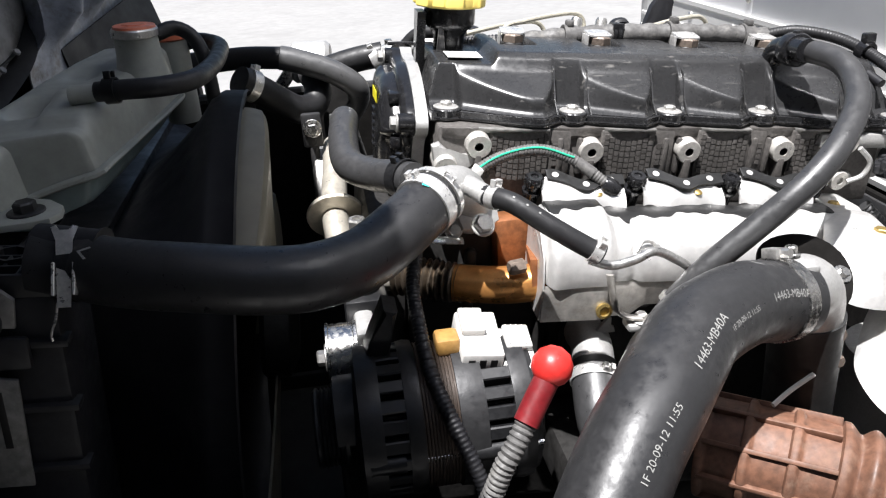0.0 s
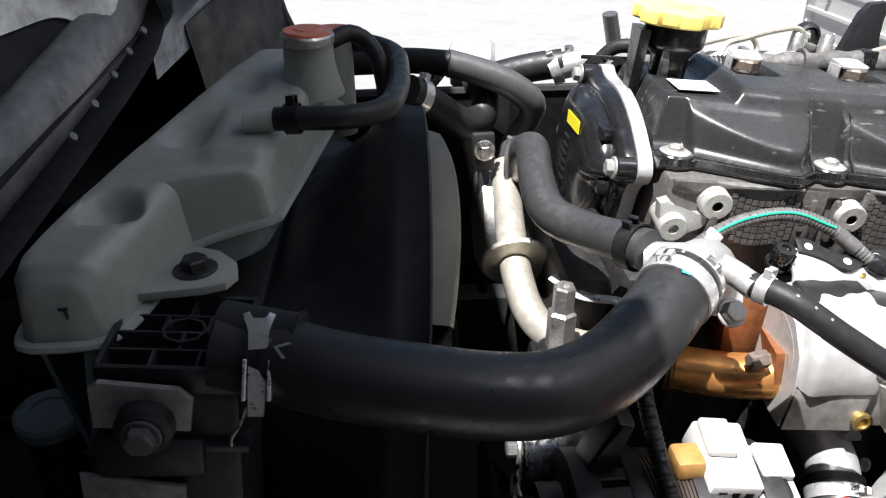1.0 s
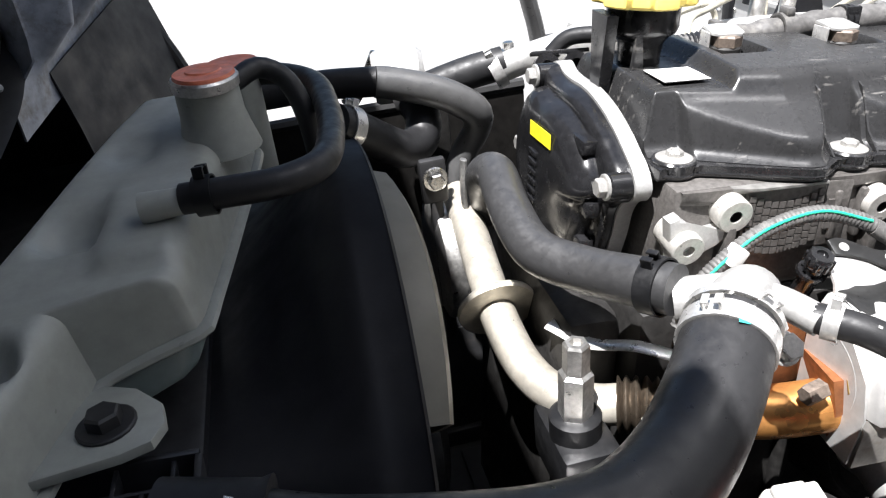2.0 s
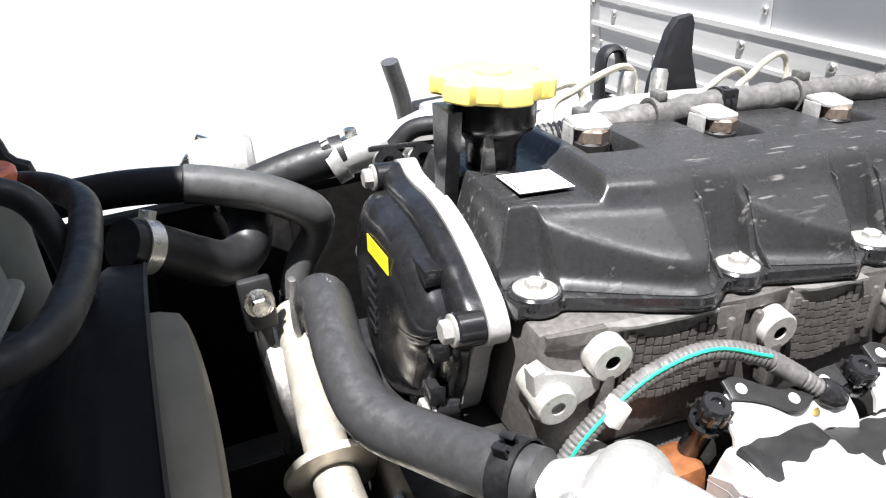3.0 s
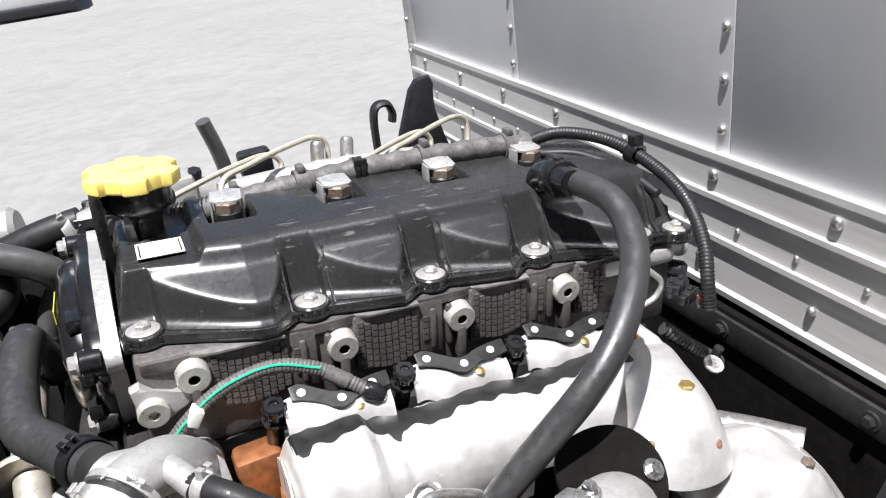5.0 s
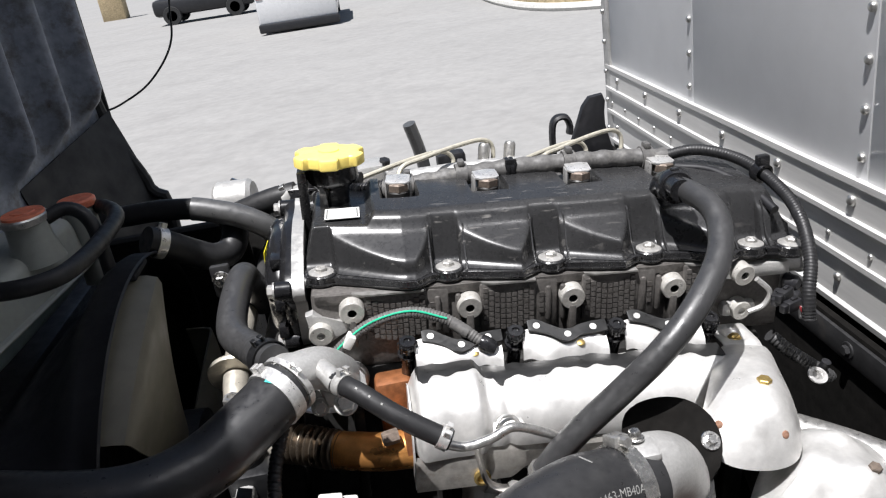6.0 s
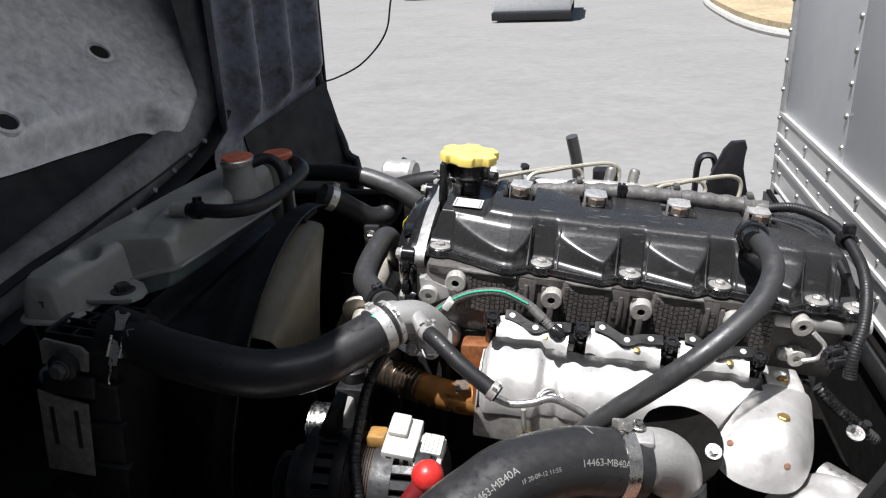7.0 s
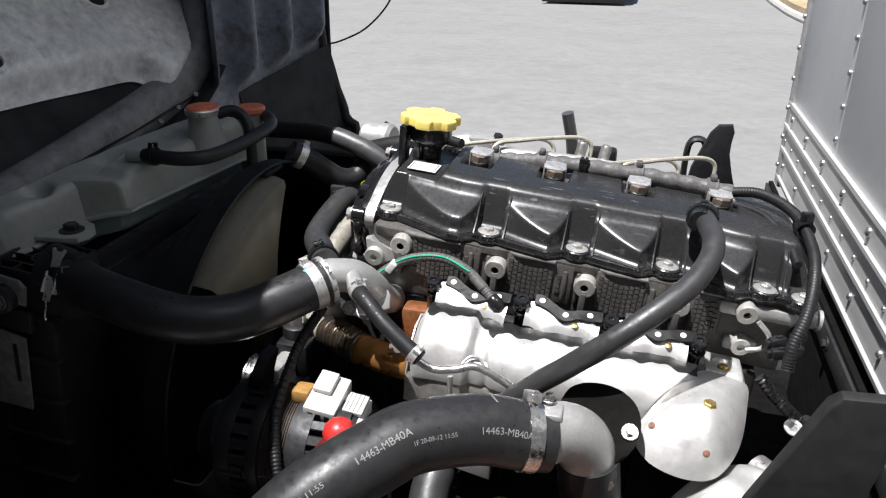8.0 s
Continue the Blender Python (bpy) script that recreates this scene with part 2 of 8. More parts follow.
M_CHASSIS = material("black_chassis_paint", (0.02, 0.02, 0.021), 0.55, vary=0.35, grain=60, bump=0.25, depth=0.001,
                     second=(0.06, 0.05, 0.042), amount=0.25, patch=8, edge=0.4)
M_GROUND = material("worn_pale_asphalt", (0.245, 0.24, 0.23), 0.85, vary=0.09, grain=9, bump=0.15, depth=0.004,
                    second=(0.195, 0.19, 0.182), amount=0.34, patch=0.55, edge=0.3)
M_WALL = material("dark_screen_concrete", (0.11, 0.108, 0.104), 0.85, vary=0.2, grain=30, bump=0.3, depth=0.003,
                  second=(0.07, 0.068, 0.065), amount=0.4, patch=1.2, edge=0.4)
M_DIRT = material("dry_yellow_verge", (0.42, 0.33, 0.2), 0.9, vary=0.3, grain=14, bump=0.5, depth=0.02,
                  second=(0.2, 0.17, 0.08), amount=0.3, patch=1.2, edge=0.3)
M_KERB = material("pale_kerb_concrete", (0.5, 0.49, 0.46), 0.8, vary=0.12, grain=20, bump=0.2, depth=0.004)
M_VANPAINT = material("white_van_paint", (0.68, 0.68, 0.68), 0.3, vary=0.03, grain=30, bump=0, coat=0.5)
M_GLASSDARK = material("dark_glazing", (0.02, 0.022, 0.025), 0.08, vary=0.05, bump=0)
M_TYRE = material("tyre_rubber", (0.02, 0.02, 0.02), 0.8, vary=0.2, grain=60, bump=0.2)
M_LAMPRED = material("red_lamp_lens", (0.4, 0.02, 0.02), 0.2, bump=0)


# ---- building helpers ----
ENG = Matrix.Translation((0, 0, 1.1)) @ Matrix.Rotation(radians(5.5), 4, "Y")
WORLD = Matrix.Identity(4)
X, Y, Z = Vector((1, 0, 0)), Vector((0, 1, 0)), Vector((0, 0, 1))


def thing(name, base, label, category, group="", kind="", space=WORLD):
    ob = new(name)
    ob.matrix_world = space @ Matrix.Translation(base)
    ob.empty_display_size = 0.02
    tagged(ob, label, category, group, kind)
    SPACES[ob.name] = (space, ob.matrix_world.copy())
    return ob


SPACES = {}


def mesh_of(name, bm, mat, sharp=35.0):
    bmesh.ops.recalc_face_normals(bm, faces=bm.faces[:])
    me = bpy.data.meshes.new(name)
    bm.to_mesh(me)
    bm.free()
    for m in mat if isinstance(mat, (list, tuple)) else [mat]:
        me.materials.append(m)
    me.polygons.foreach_set("use_smooth", [True] * len(me.polygons))
    me.set_sharp_from_angle(angle=radians(sharp))
    return me


def hang(ob, parent):
    """Puts ob under parent without moving it; its mesh is given in the space of its thing."""
    root = parent
    while root.parent:
        root = root.parent
    space, at = SPACES[root.name]
    ob.parent = parent
    ob.matrix_basis = Matrix.Identity(4) if parent is not root else at.inverted() @ space
    return ob


def part(name, bm, mat, parent, label="", sharp=35.0):
    ob = hang(new(name, mesh_of(name, bm, mat, sharp)), parent)
    return tagged(ob, label)


def shared(name, me, parent, m, label=""):
    """A further object on a mesh that is in use already, moved by m within its thing."""
    ob = hang(new(name, me), parent)
    ob.matrix_basis = ob.matrix_basis @ m
    return tagged(ob, label)


def axes(axis):
    a = Vector(axis).normalized()
    u = a.cross(Z if abs(a.z) < 0.9 else X).normalized()
    return a, u, a.cross(u)


def lathe(bm, profile, base, axis=(0, 0, 1), segs=24, wobble=None):
    """Turns a profile of (radius, height) about an axis through base. wobble(angle, radius) may change the radius."""
    a, u, v = axes(axis)
    rings = []
    for r, h in profile:
        ring = []
        for k in range(segs):
            t = 2 * math.pi * k / segs
            q = wobble(t, r) if wobble else r
            ring.append(bm.verts.new(Vector(base) + a * h + (u * math.cos(t) + v * math.sin(t)) * q))
        rings.append(ring)
    for one, two in zip(rings, rings[1:]):
        for k in range(segs):
            bm.faces.new((one[k], one[(k + 1) % segs], two[(k + 1) % segs], two[k]))
    for ring in (rings[0], rings[-1]):
        if (ring[0].co - ring[segs // 2].co).length > 1e-5:
            bm.faces.new(ring)
    return bm


def spline(points, per=8):
    p = [Vector(q) for q in points]
    p = [2 * p[0] - p[1]] + p + [2 * p[-1] - p[-2]]
    out = []
    for i in range(1, len(p) - 2):
        a, b, c, d = p[i - 1 : i + 3]
        for k in range(per):
            t = k / per
            out.append(0.5 * (2 * b + (c - a) * t + (2 * a - 5 * b + 4 * c - d) * t * t + (3 * b - a - 3 * c + d) * t**3))
    return out + [p[-2]]


def frames_along(points, per=8, step=0.0):
    line = spline(points, per)
    if step:
        far = [0.0]
        for a, b in zip(line, line[1:]):
            far.append(far[-1] + (b - a).length)
        count = max(2, int(far[-1] / step) + 1)
        out, j = [], 0
        for i in range(count):
            s = far[-1] * i / (count - 1)
            while j < len(far) - 2 and far[j + 1] < s:
                j += 1
            f = (s - far[j]) / max(1e-9, far[j + 1] - far[j])
            out.append(line[j].lerp(line[j + 1], f))
        line = out
    ways = [(b - a).normalized() for a, b in zip(line, line[1:])]
    ways = [ways[0]] + [((a + b) / 2).normalized() for a, b in zip(ways, ways[1:])] + [ways[-1]]
    _, u, _ = axes(ways[0])
    rows, s = [], 0.0
    for i, (p, w) in enumerate(zip(line, ways)):
        if i:
            s += (p - line[i - 1]).length
            u = (u - w * u.dot(w)).normalized()
        rows.append((p, w, u, w.cross(u), s))
    return rows


def sweep(bm, points, r, segs=18, per=8, step=0.0, shape=None, flat=1.0):
    """A tube along a smooth line. shape(s, whole) scales the radius along it."""
    rows = frames_along(points, per, step)
    whole = rows[-1][4]
    rings = []
    for p, w, u, v, s in rows:
        q = r * (shape(s, whole) if shape else 1.0)
        rings.append([bm.verts.new(p + u * math.cos(2 * math.pi * k / segs) * q + v * math.sin(2 * math.pi * k / segs) * q * flat) for k in range(segs)])
    for one, two in zip(rings, rings[1:]):
        for k in range(segs):
            bm.faces.new((one[k], one[(k + 1) % segs], two[(k + 1) % segs], two[k]))
    bm.faces.new(rings[0])
    bm.faces.new(rings[-1])
    return bm


def box(bm, lo, hi, bevel=0.002, m=None, steps=2):
    lo, hi = Vector(lo), Vector(hi)
    made = bmesh.ops.create_cube(bm, size=1.0)["verts"]
    for v in made:
        v.co = Vector((lo[i] + (v.co[i] + 0.5) * (hi[i] - lo[i]) for i in range(3)))
    if bevel:
        edges = list({e for v in made for e in v.link_edges})
        made = list({v for f in bmesh.ops.bevel(bm, geom=edges, offset=bevel, segments=steps, affect="EDGES", profile=0.5)["faces"] for v in f.verts} | {v for v in made if v.is_valid})
    if m is not None:
        for v in made:
            v.co = m @ v.co
    return bm


def plate(bm, outline, thick, m=WORLD, bevel=0.0):
    """A flat plate of an outline in its own x and y, rising by thick along its own z."""
    low = [bm.verts.new(m @ Vector((x, y, 0))) for x, y in outline]
    high = [bm.verts.new(m @ Vector((x, y, thick))) for x, y in outline]
    n = len(outline)
    bm.faces.new(low)
    top = bm.faces.new(high)
    for k in range(n):
        bm.faces.new((low[k], low[(k + 1) % n], high[(k + 1) % n], high[k]))
    if bevel:
        bmesh.ops.bevel(bm, geom=list(top.edges), offset=bevel, segments=2, affect="EDGES", profile=0.5)
    return bm


def grid_sheet(bm, rows):
    """A sheet through rows of points, all of one length."""
    vs = [[bm.verts.new(p) for p in row] for row in rows]
    for one, two in zip(vs, vs[1:]):
        for k in range(len(one) - 1):
            bm.faces.new((one[k], one[k + 1], two[k + 1], two[k]))
    return bm


def thicken(bm, thick):
    bmesh.ops.recalc_face_normals(bm, faces=bm.faces[:])
    bmesh.ops.solidify(bm, geom=bm.faces[:], thickness=thick)
    return bm


def turned(axis, at=(0, 0, 0)):
    a, u, v = axes(axis)
    return Matrix.Translation(at) @ Matrix((u, v, a)).transposed().to_4x4()


def smooth(t):
    t = max(0.0, min(1.0, t))
    return t * t * (3 - 2 * t)


def hex_head(bm, at, axis, r=0.0075, h=0.006, washer=0.0):
    if washer:
        lathe(bm, [(0.0001, 0), (washer, 0), (washer, 0.0014), (washer * 0.93, 0.002), (0.0001, 0.002)], at, axis, 20)
    a = Vector(axis).normalized()
    base = Vector(at) + a * (0.002 if washer else 0)
    lathe(bm, [(r, 0), (r, h * 0.82), (r * 0.86, h), (0.0001, h)], base, axis, 6)
    return bm


def bolt(parent, at, axis, mat, r=0.0075, h=0.006, washer=0.0, label="", name="bolt"):
    return part(name, hex_head(bmesh.new(), at, axis, r, h, washer), mat, parent, label, 25)


def spring_clamp(parent, at, axis, r, up, wide=0.012, mat=None, name="clamp", label="pale spring steel hose clamp"):
    """A band round a hose with two lugs on the side named by up."""
    bm = bmesh.new()
    a = Vector(axis).normalized()
    lathe(bm, [(r, -wide / 2), (r + 0.0013, -wide / 2), (r + 0.0013, wide / 2), (r, wide / 2), (r, -wide / 2)], at, axis, 28)
    u = (Vector(up) - a * Vector(up).dot(a)).normalized()
    side = a.cross(u)
    for sign in (-1, 1):
        m = Matrix.Translation(Vector(at) + u * (r + 0.001) + side * sign * 0.005) @ Matrix((side, a, u)).transposed().to_4x4()
        box(bm, (-0.0009, -wide * 0.3, -0.001), (0.0009, wide * 0.3, 0.0055), 0.0004, m, 1)
        box(bm, (-0.0009 if sign < 0 else -0.0035, -wide * 0.3, 0.0046), (0.0035 if sign < 0 else 0.0009, wide * 0.3, 0.006), 0.0004, m, 1)
    return part(name, bm, mat or M_CLIP, parent, label)


def worm_clamp(parent, at, axis, r, up, wide=0.013, mat=None):
    bm = bmesh.new()
    a = Vector(axis).normalized()
    lathe(bm, [(r, -wide / 2), (r + 0.0012, -wide / 2), (r + 0.0012, wide / 2), (r, wide / 2), (r, -wide / 2)], at, axis, 32)
    u = (Vector(up) - a * Vector(up).dot(a)).normalized()
    side = a.cross(u)
    for k in range(16):
        t = 0.25 + k * 0.055
        way = (u * math.cos(t) - side * math.sin(t))
        m = Matrix.Translation(Vector(at) + way * (r + 0.0014)) @ Matrix((way.cross(a), a, way)).transposed().to_4x4()
        box(bm, (-0.0007, -wide * 0.34, -0.0004), (0.0007, wide * 0.34, 0.0006), 0, m)
    ob = part("clamp_band", bm, mat or M_STEEL, parent, "slotted steel hose clamp band")
    bm = bmesh.new()
    m = Matrix.Translation(Vector(at) + u * (r + 0.002)) @ Matrix((side, a, u)).transposed().to_4x4()
    box(bm, (-0.009, -wide * 0.55, -0.002), (0.006, wide * 0.55, 0.007), 0.0015, m)
    lathe(bm, [(0.0001, 0), (0.0042, 0), (0.0042, 0.007), (0.0001, 0.007)], m @ Vector((0.006, 0, 0.003)), side, 8)
    part("clamp_screw", bm, M_ZINC, ob, "steel worm screw housing")
    return ob


def hose(name, points, r, mat, label, category="hose", group="", step=0.006, shape=None, segs=20, space=WORLD):
    ob = thing(name, points[0], label, category, group, space=space)
    part("tube", sweep(bmesh.new(), points, r, segs, 8, step, shape), mat, ob, sharp=60)
    return ob


def ribbed(pitch, low=0.84):
    return lambda s, whole: low + (1 - low) * (0.5 + 0.5 * math.cos(2 * math.pi * s / pitch)) ** 0.6


# ---- ground and distance ----
def yard(y):
    """Height of the yard, which falls away gently beyond the truck."""
    return -0.0155 * (min(60.0, y) - 3.0) if y > 3 else 0.0


def build_ground():
    bm = bmesh.new()
    edges = [-600, -60, -20, -8, -3, 2, 2.5, 3, 3.5, 4, 8, 20, 60, 600]
    grid_sheet(bm, [[Vector((x, y, yard(y))) for x in edges] for y in edges])
    ob = new("ground", mesh_of("ground", bm, M_GROUND))
    tagged(ob, "pale worn asphalt yard in full sun", "ground", kind="structure")
    SPACES[ob.name] = (WORLD, ob.matrix_world.copy())


def build_screen_wall():
    # Added wall, out of view: dims reflections and fill light in the bay.
    ob = thing("unseen_screen_wall", (0.0, -2.75, 0), "plain dark screen wall added out of view", "wall", kind="structure")
    for k in range(8):
        bm = bmesh.new()
        box(bm, (-8 + 2 * k, -2.85, 0), (-6.012 + 2 * k, -2.65, 3.4), 0.006)
        part("wall_panel", bm, M_WALL, ob)
    bm = bmesh.new()
    box(bm, (-8.05, -2.9, 3.4), (8.05, -2.6, 3.48), 0.01)
    part("coping", bm, M_WALL, ob)


def build_verge():
    ob = thing("verge", (3.2, 14.9, yard(14.9)), "dry yellow earth verge behind a low pale kerb", "verge", kind="structure")
    line = [(3.97, 27.2), (3.22, 21.2), (3.03, 17.0), (3.03, 14.7), (3.22, 12.95), (3.75, 11.8), (4.8, 11.15), (6.9, 10.6), (12, 10.1)]
    near = spline([(x, y, yard(y)) for x, y in line], 6)
    bm = bmesh.new()
    rows = []
    for p in near:
        rows.append([p + Vector((k * k * 0.35 + k * 0.25, k * 0.5, 0)) for k in range(9)])
        for q in rows[-1]:
            q.z = yard(q.y) + 0.1 + 0.05 * noise.noise(q * 1.3) * min(1, (q - p).length)
    grid_sheet(bm, rows)
    part("earth", thicken(bm, -0.12), M_DIRT, ob)
    bm = bmesh.new()
    sweep(bm, [p + Vector((-0.03, 0, 0.05)) for p in near[::3]], 0.08, 8, 4)
    part("kerb", bm, M_KERB, ob, "low pale concrete kerb")


def build_van():
    ob = thing("van", (-0.65, 16.7, 0), "white van parked on the asphalt over a black shadow bar", "van", space=Matrix.Translation((-0.45, 0, yard(17.5))))
    x0, x1, y0 = -1.5, 0.2, 16.6
    bm = bmesh.new()
    box(bm, (x0, y0, 0.22), (x1, y0 + 4.2, 1.15), 0.05)
    body = part("body", bm, M_VANPAINT, ob)
    bm = bmesh.new()
    box(bm, (x0 + 0.08, y0 + 0.15, 1.12), (x1 - 0.08, y0 + 3.2, 1.95), 0.15)
    part("roof", bm, M_VANPAINT, ob)
    bm = bmesh.new()
    box(bm, (x0 + 0.2, y0 + 0.13, 1.25), (x1 - 0.2, y0 + 0.2, 1.75), 0.05)
    part("rear_window", bm, M_GLASSDARK, ob, "dark rear window")
    # black bar paints the dark underside and shadow below the body
    bm = bmesh.new()
    box(bm, (x0 - 0.02, y0 - 0.06, 0.06), (x1 + 0.02, y0 + 0.12, 0.24), 0.03)
    part("bumper", bm, M_DULL, ob, "black bar for the shadow under the van")
    bm = bmesh.new()
    box(bm, (x0 + 0.55, y0 - 0.012, 0.72), (x1 - 0.55, y0 + 0.02, 0.84), 0.004)
    part("number_plate", bm, M_WLABEL, ob, "pale blank plate")
    bm = bmesh.new()
    box(bm, (x0 + 0.62, y0 - 0.016, 0.76), (x1 - 0.62, y0 - 0.012, 0.8), 0)
    part("plate_bar", bm, M_INK, ob)
    for x in (x0 + 0.02, x1 - 0.17):
        bm = bmesh.new()
        box(bm, (x, y0 - 0.02, 0.75), (x + 0.15, y0 + 0.05, 1.05), 0.02)
        part("tail_lamp", bm, M_LAMPRED, ob, "red tail lamp")
    for x in (x0 + 0.1, x1 - 0.1):
        for y in (y0 + 0.75, y0 + 3.4):
            bm = bmesh.new()
            lathe(bm, [(0.17, -0.1), (0.3, -0.1), (0.315, -0.06), (0.315, 0.06), (0.3, 0.1), (0.17, 0.1), (0.17, -0.1)], (x, y, 0.315), X, 28)
            wheel = part("wheel", bm, M_TYRE, ob, "black tyre")
            bm = bmesh.new()
            lathe(bm, [(0.0001, -0.08), (0.17, -0.08), (0.17, 0.08), (0.0001, 0.08)], (x, y, 0.315), X, 20)
            part("rim", bm, M_ZINC, wheel)


def build_far_car():
    ob = thing("parked_car", (-3.6, 23.2, 0), "dark car parked in shade beyond the van", "car", space=Matrix.Translation((-1.2, 4.5, yard(27.5))))
    bm = bmesh.new()
    box(bm, (-5.3, 22.3, 0.3), (-1.9, 24.0, 0.85), 0.15)
    body = part("body", bm, M_DULL, ob)
    bm = bmesh.new()
    box(bm, (-4.7, 22.45, 0.8), (-2.7, 23.85, 1.4), 0.25)
    part("cabin", bm, M_GLASSDARK, ob, "dark glazed cabin")
    for x in (-4.7, -2.6):
        for y in (22.35, 23.9):
            bm = bmesh.new()
            lathe(bm, [(0.17, -0.09), (0.29, -0.09), (0.305, -0.05), (0.305, 0.05), (0.29, 0.09), (0.17, 0.09), (0.17, -0.09)], (x, y, 0.305), Y, 24)
            wheel = part("wheel", bm, M_TYRE, ob, "black tyre")
            bm = bmesh.new()
            lathe(bm, [(0.0001, -0.07), (0.17, -0.07), (0.17, 0.07), (0.0001, 0.07)], (x, y, 0.305), Y, 18)
            part("rim", bm, M_ZINC, wheel)
    ob = thing("gate_pillar", (-5.9, 22.2, 0), "sandy plastered pillar at the yard's edge", "pillar", kind="structure", space=Matrix.Translation((-5.6, 17.8, yard(40))))
    bm = bmesh.new()
    box(bm, (-6.4, 22.0, 0), (-5.3, 22.8, 3.4), 0.02)
    part("pillar", bm, M_DIRT, ob)


# ---- the truck round the engine ----
WALL = 0.632


def build_cargo_box():
    ob = thing("cargo_box", (WALL + 1.2, 0.08, 0.9), "pale grey panelled cargo box with a riveted aluminium base rail", "cargo box")
    seams = [-0.91, -0.44, 0.035, 0.511, 0.955]
    for a, b in zip(seams, seams[1:]):
        bm = bmesh.new()
        box(bm, (WALL, a + 0.0012, 1.07), (WALL + 0.02, b - 0.0012, 2.95), 0.0008)
        part("panel", bm, M_PANEL, ob, "flat grey-white sheet panel")
        bm = bmesh.new()
        box(bm, (WALL + 0.002, b - 0.0014, 1.075), (WALL + 0.01, b + 0.0014, 2.9), 0)
        part("seam", bm, M_RUSTBOLT, ob, "thin brown seam sealant")
    bm = bmesh.new()
    box(bm, (WALL + 0.021, -0.9, 0.96), (WALL + 2.6, 0.965, 2.94), 0.01)
    part("body", bm, M_PANEL, ob)
    # added filler, so the gap under the box reads black
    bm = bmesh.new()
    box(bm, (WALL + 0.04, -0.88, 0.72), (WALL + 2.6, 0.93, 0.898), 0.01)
    part("subframe", bm, M_SHADEBLACK, ob, "added subframe block that blacks out the gap below the box")
    # the base rail: an extrusion with three stepped ledges
    prof = [(0.03, 0.899), (-0.006, 0.899), (-0.007, 0.907), (-0.003, 0.911), (-0.003, 0.966), (-0.008, 0.968), (-0.008, 0.975), (-0.004, 0.976),
            (-0.004, 1.019), (-0.0095, 1.021), (-0.0095, 1.0275), (-0.005, 1.029), (-0.005, 1.066), (-0.0075, 1.069), (-0.0075, 1.077), (0.03, 1.078)]
    bm = bmesh.new()
    grid_sheet(bm, [[Vector((WALL + dx, y, z)) for dx, z in prof + prof[:1]] for y in (-0.91, 0.02, 0.97)])
    rail = part("base_rail", bm, M_RAIL, ob, "brushed aluminium base rail with raised ledges", 25)
    bm = bmesh.new()
    box(bm, (WALL - 0.006, 0.944, 0.88), (WALL + 0.03, 0.985, 2.95), 0.006)
    box(bm, (WALL + 0.02, 0.97, 0.88), (WALL + 2.6, 0.985, 1.08), 0.004)
    part("corner_post", bm, M_RAIL, ob, "aluminium corner post")
    bm = bmesh.new()
    box(bm, (WALL - 0.006, -0.93, 0.88), (WALL + 0.03, -0.9, 2.95), 0.006)
    part("corner_post", bm, M_RAIL, ob, "aluminium corner post")

    def rivet_mesh(r, h):
        bm = bmesh.new()
        lathe(bm, [(r, 0), (r, h * 0.3), (r * 0.8, h * 0.75), (r * 0.4, h), (0.0001, h)], (0, 0, 0), -X, 12)
        return mesh_of("rivet", bm, M_ZINC, 60)

    big, small, mid = rivet_mesh(0.0075, 0.006), rivet_mesh(0.004, 0.0035), rivet_mesh(0.006, 0.006)
    for k in range(-5, 6):
        y = 0.39 + 0.169 * k
        if y < 0.94:
            shared("rivet", big, ob, Matrix.Translation((WALL - 0.005, y, 1.05)))
            shared("rivet", small, ob, Matrix.Translation((WALL - 0.004, y - 0.04, 0.992)))
            shared("rivet", small, ob, Matrix.Translation((WALL - 0.004, y + 0.045, 0.992)))
            shared("rivet", mid, ob, Matrix.Translation((WALL - 0.003, y + 0.02, 0.94)))
    for y in (-0.435, 0.04, 0.516):
        for k in range(26):
            shared("rivet", mid, ob, Matrix.Translation((WALL, y + 0.006, 1.104 + 0.0565 * k)))
    for k in range(28):
        shared("rivet", mid, ob, Matrix.Translation((WALL - 0.006, 0.967, 0.93 + 0.066 * k)))


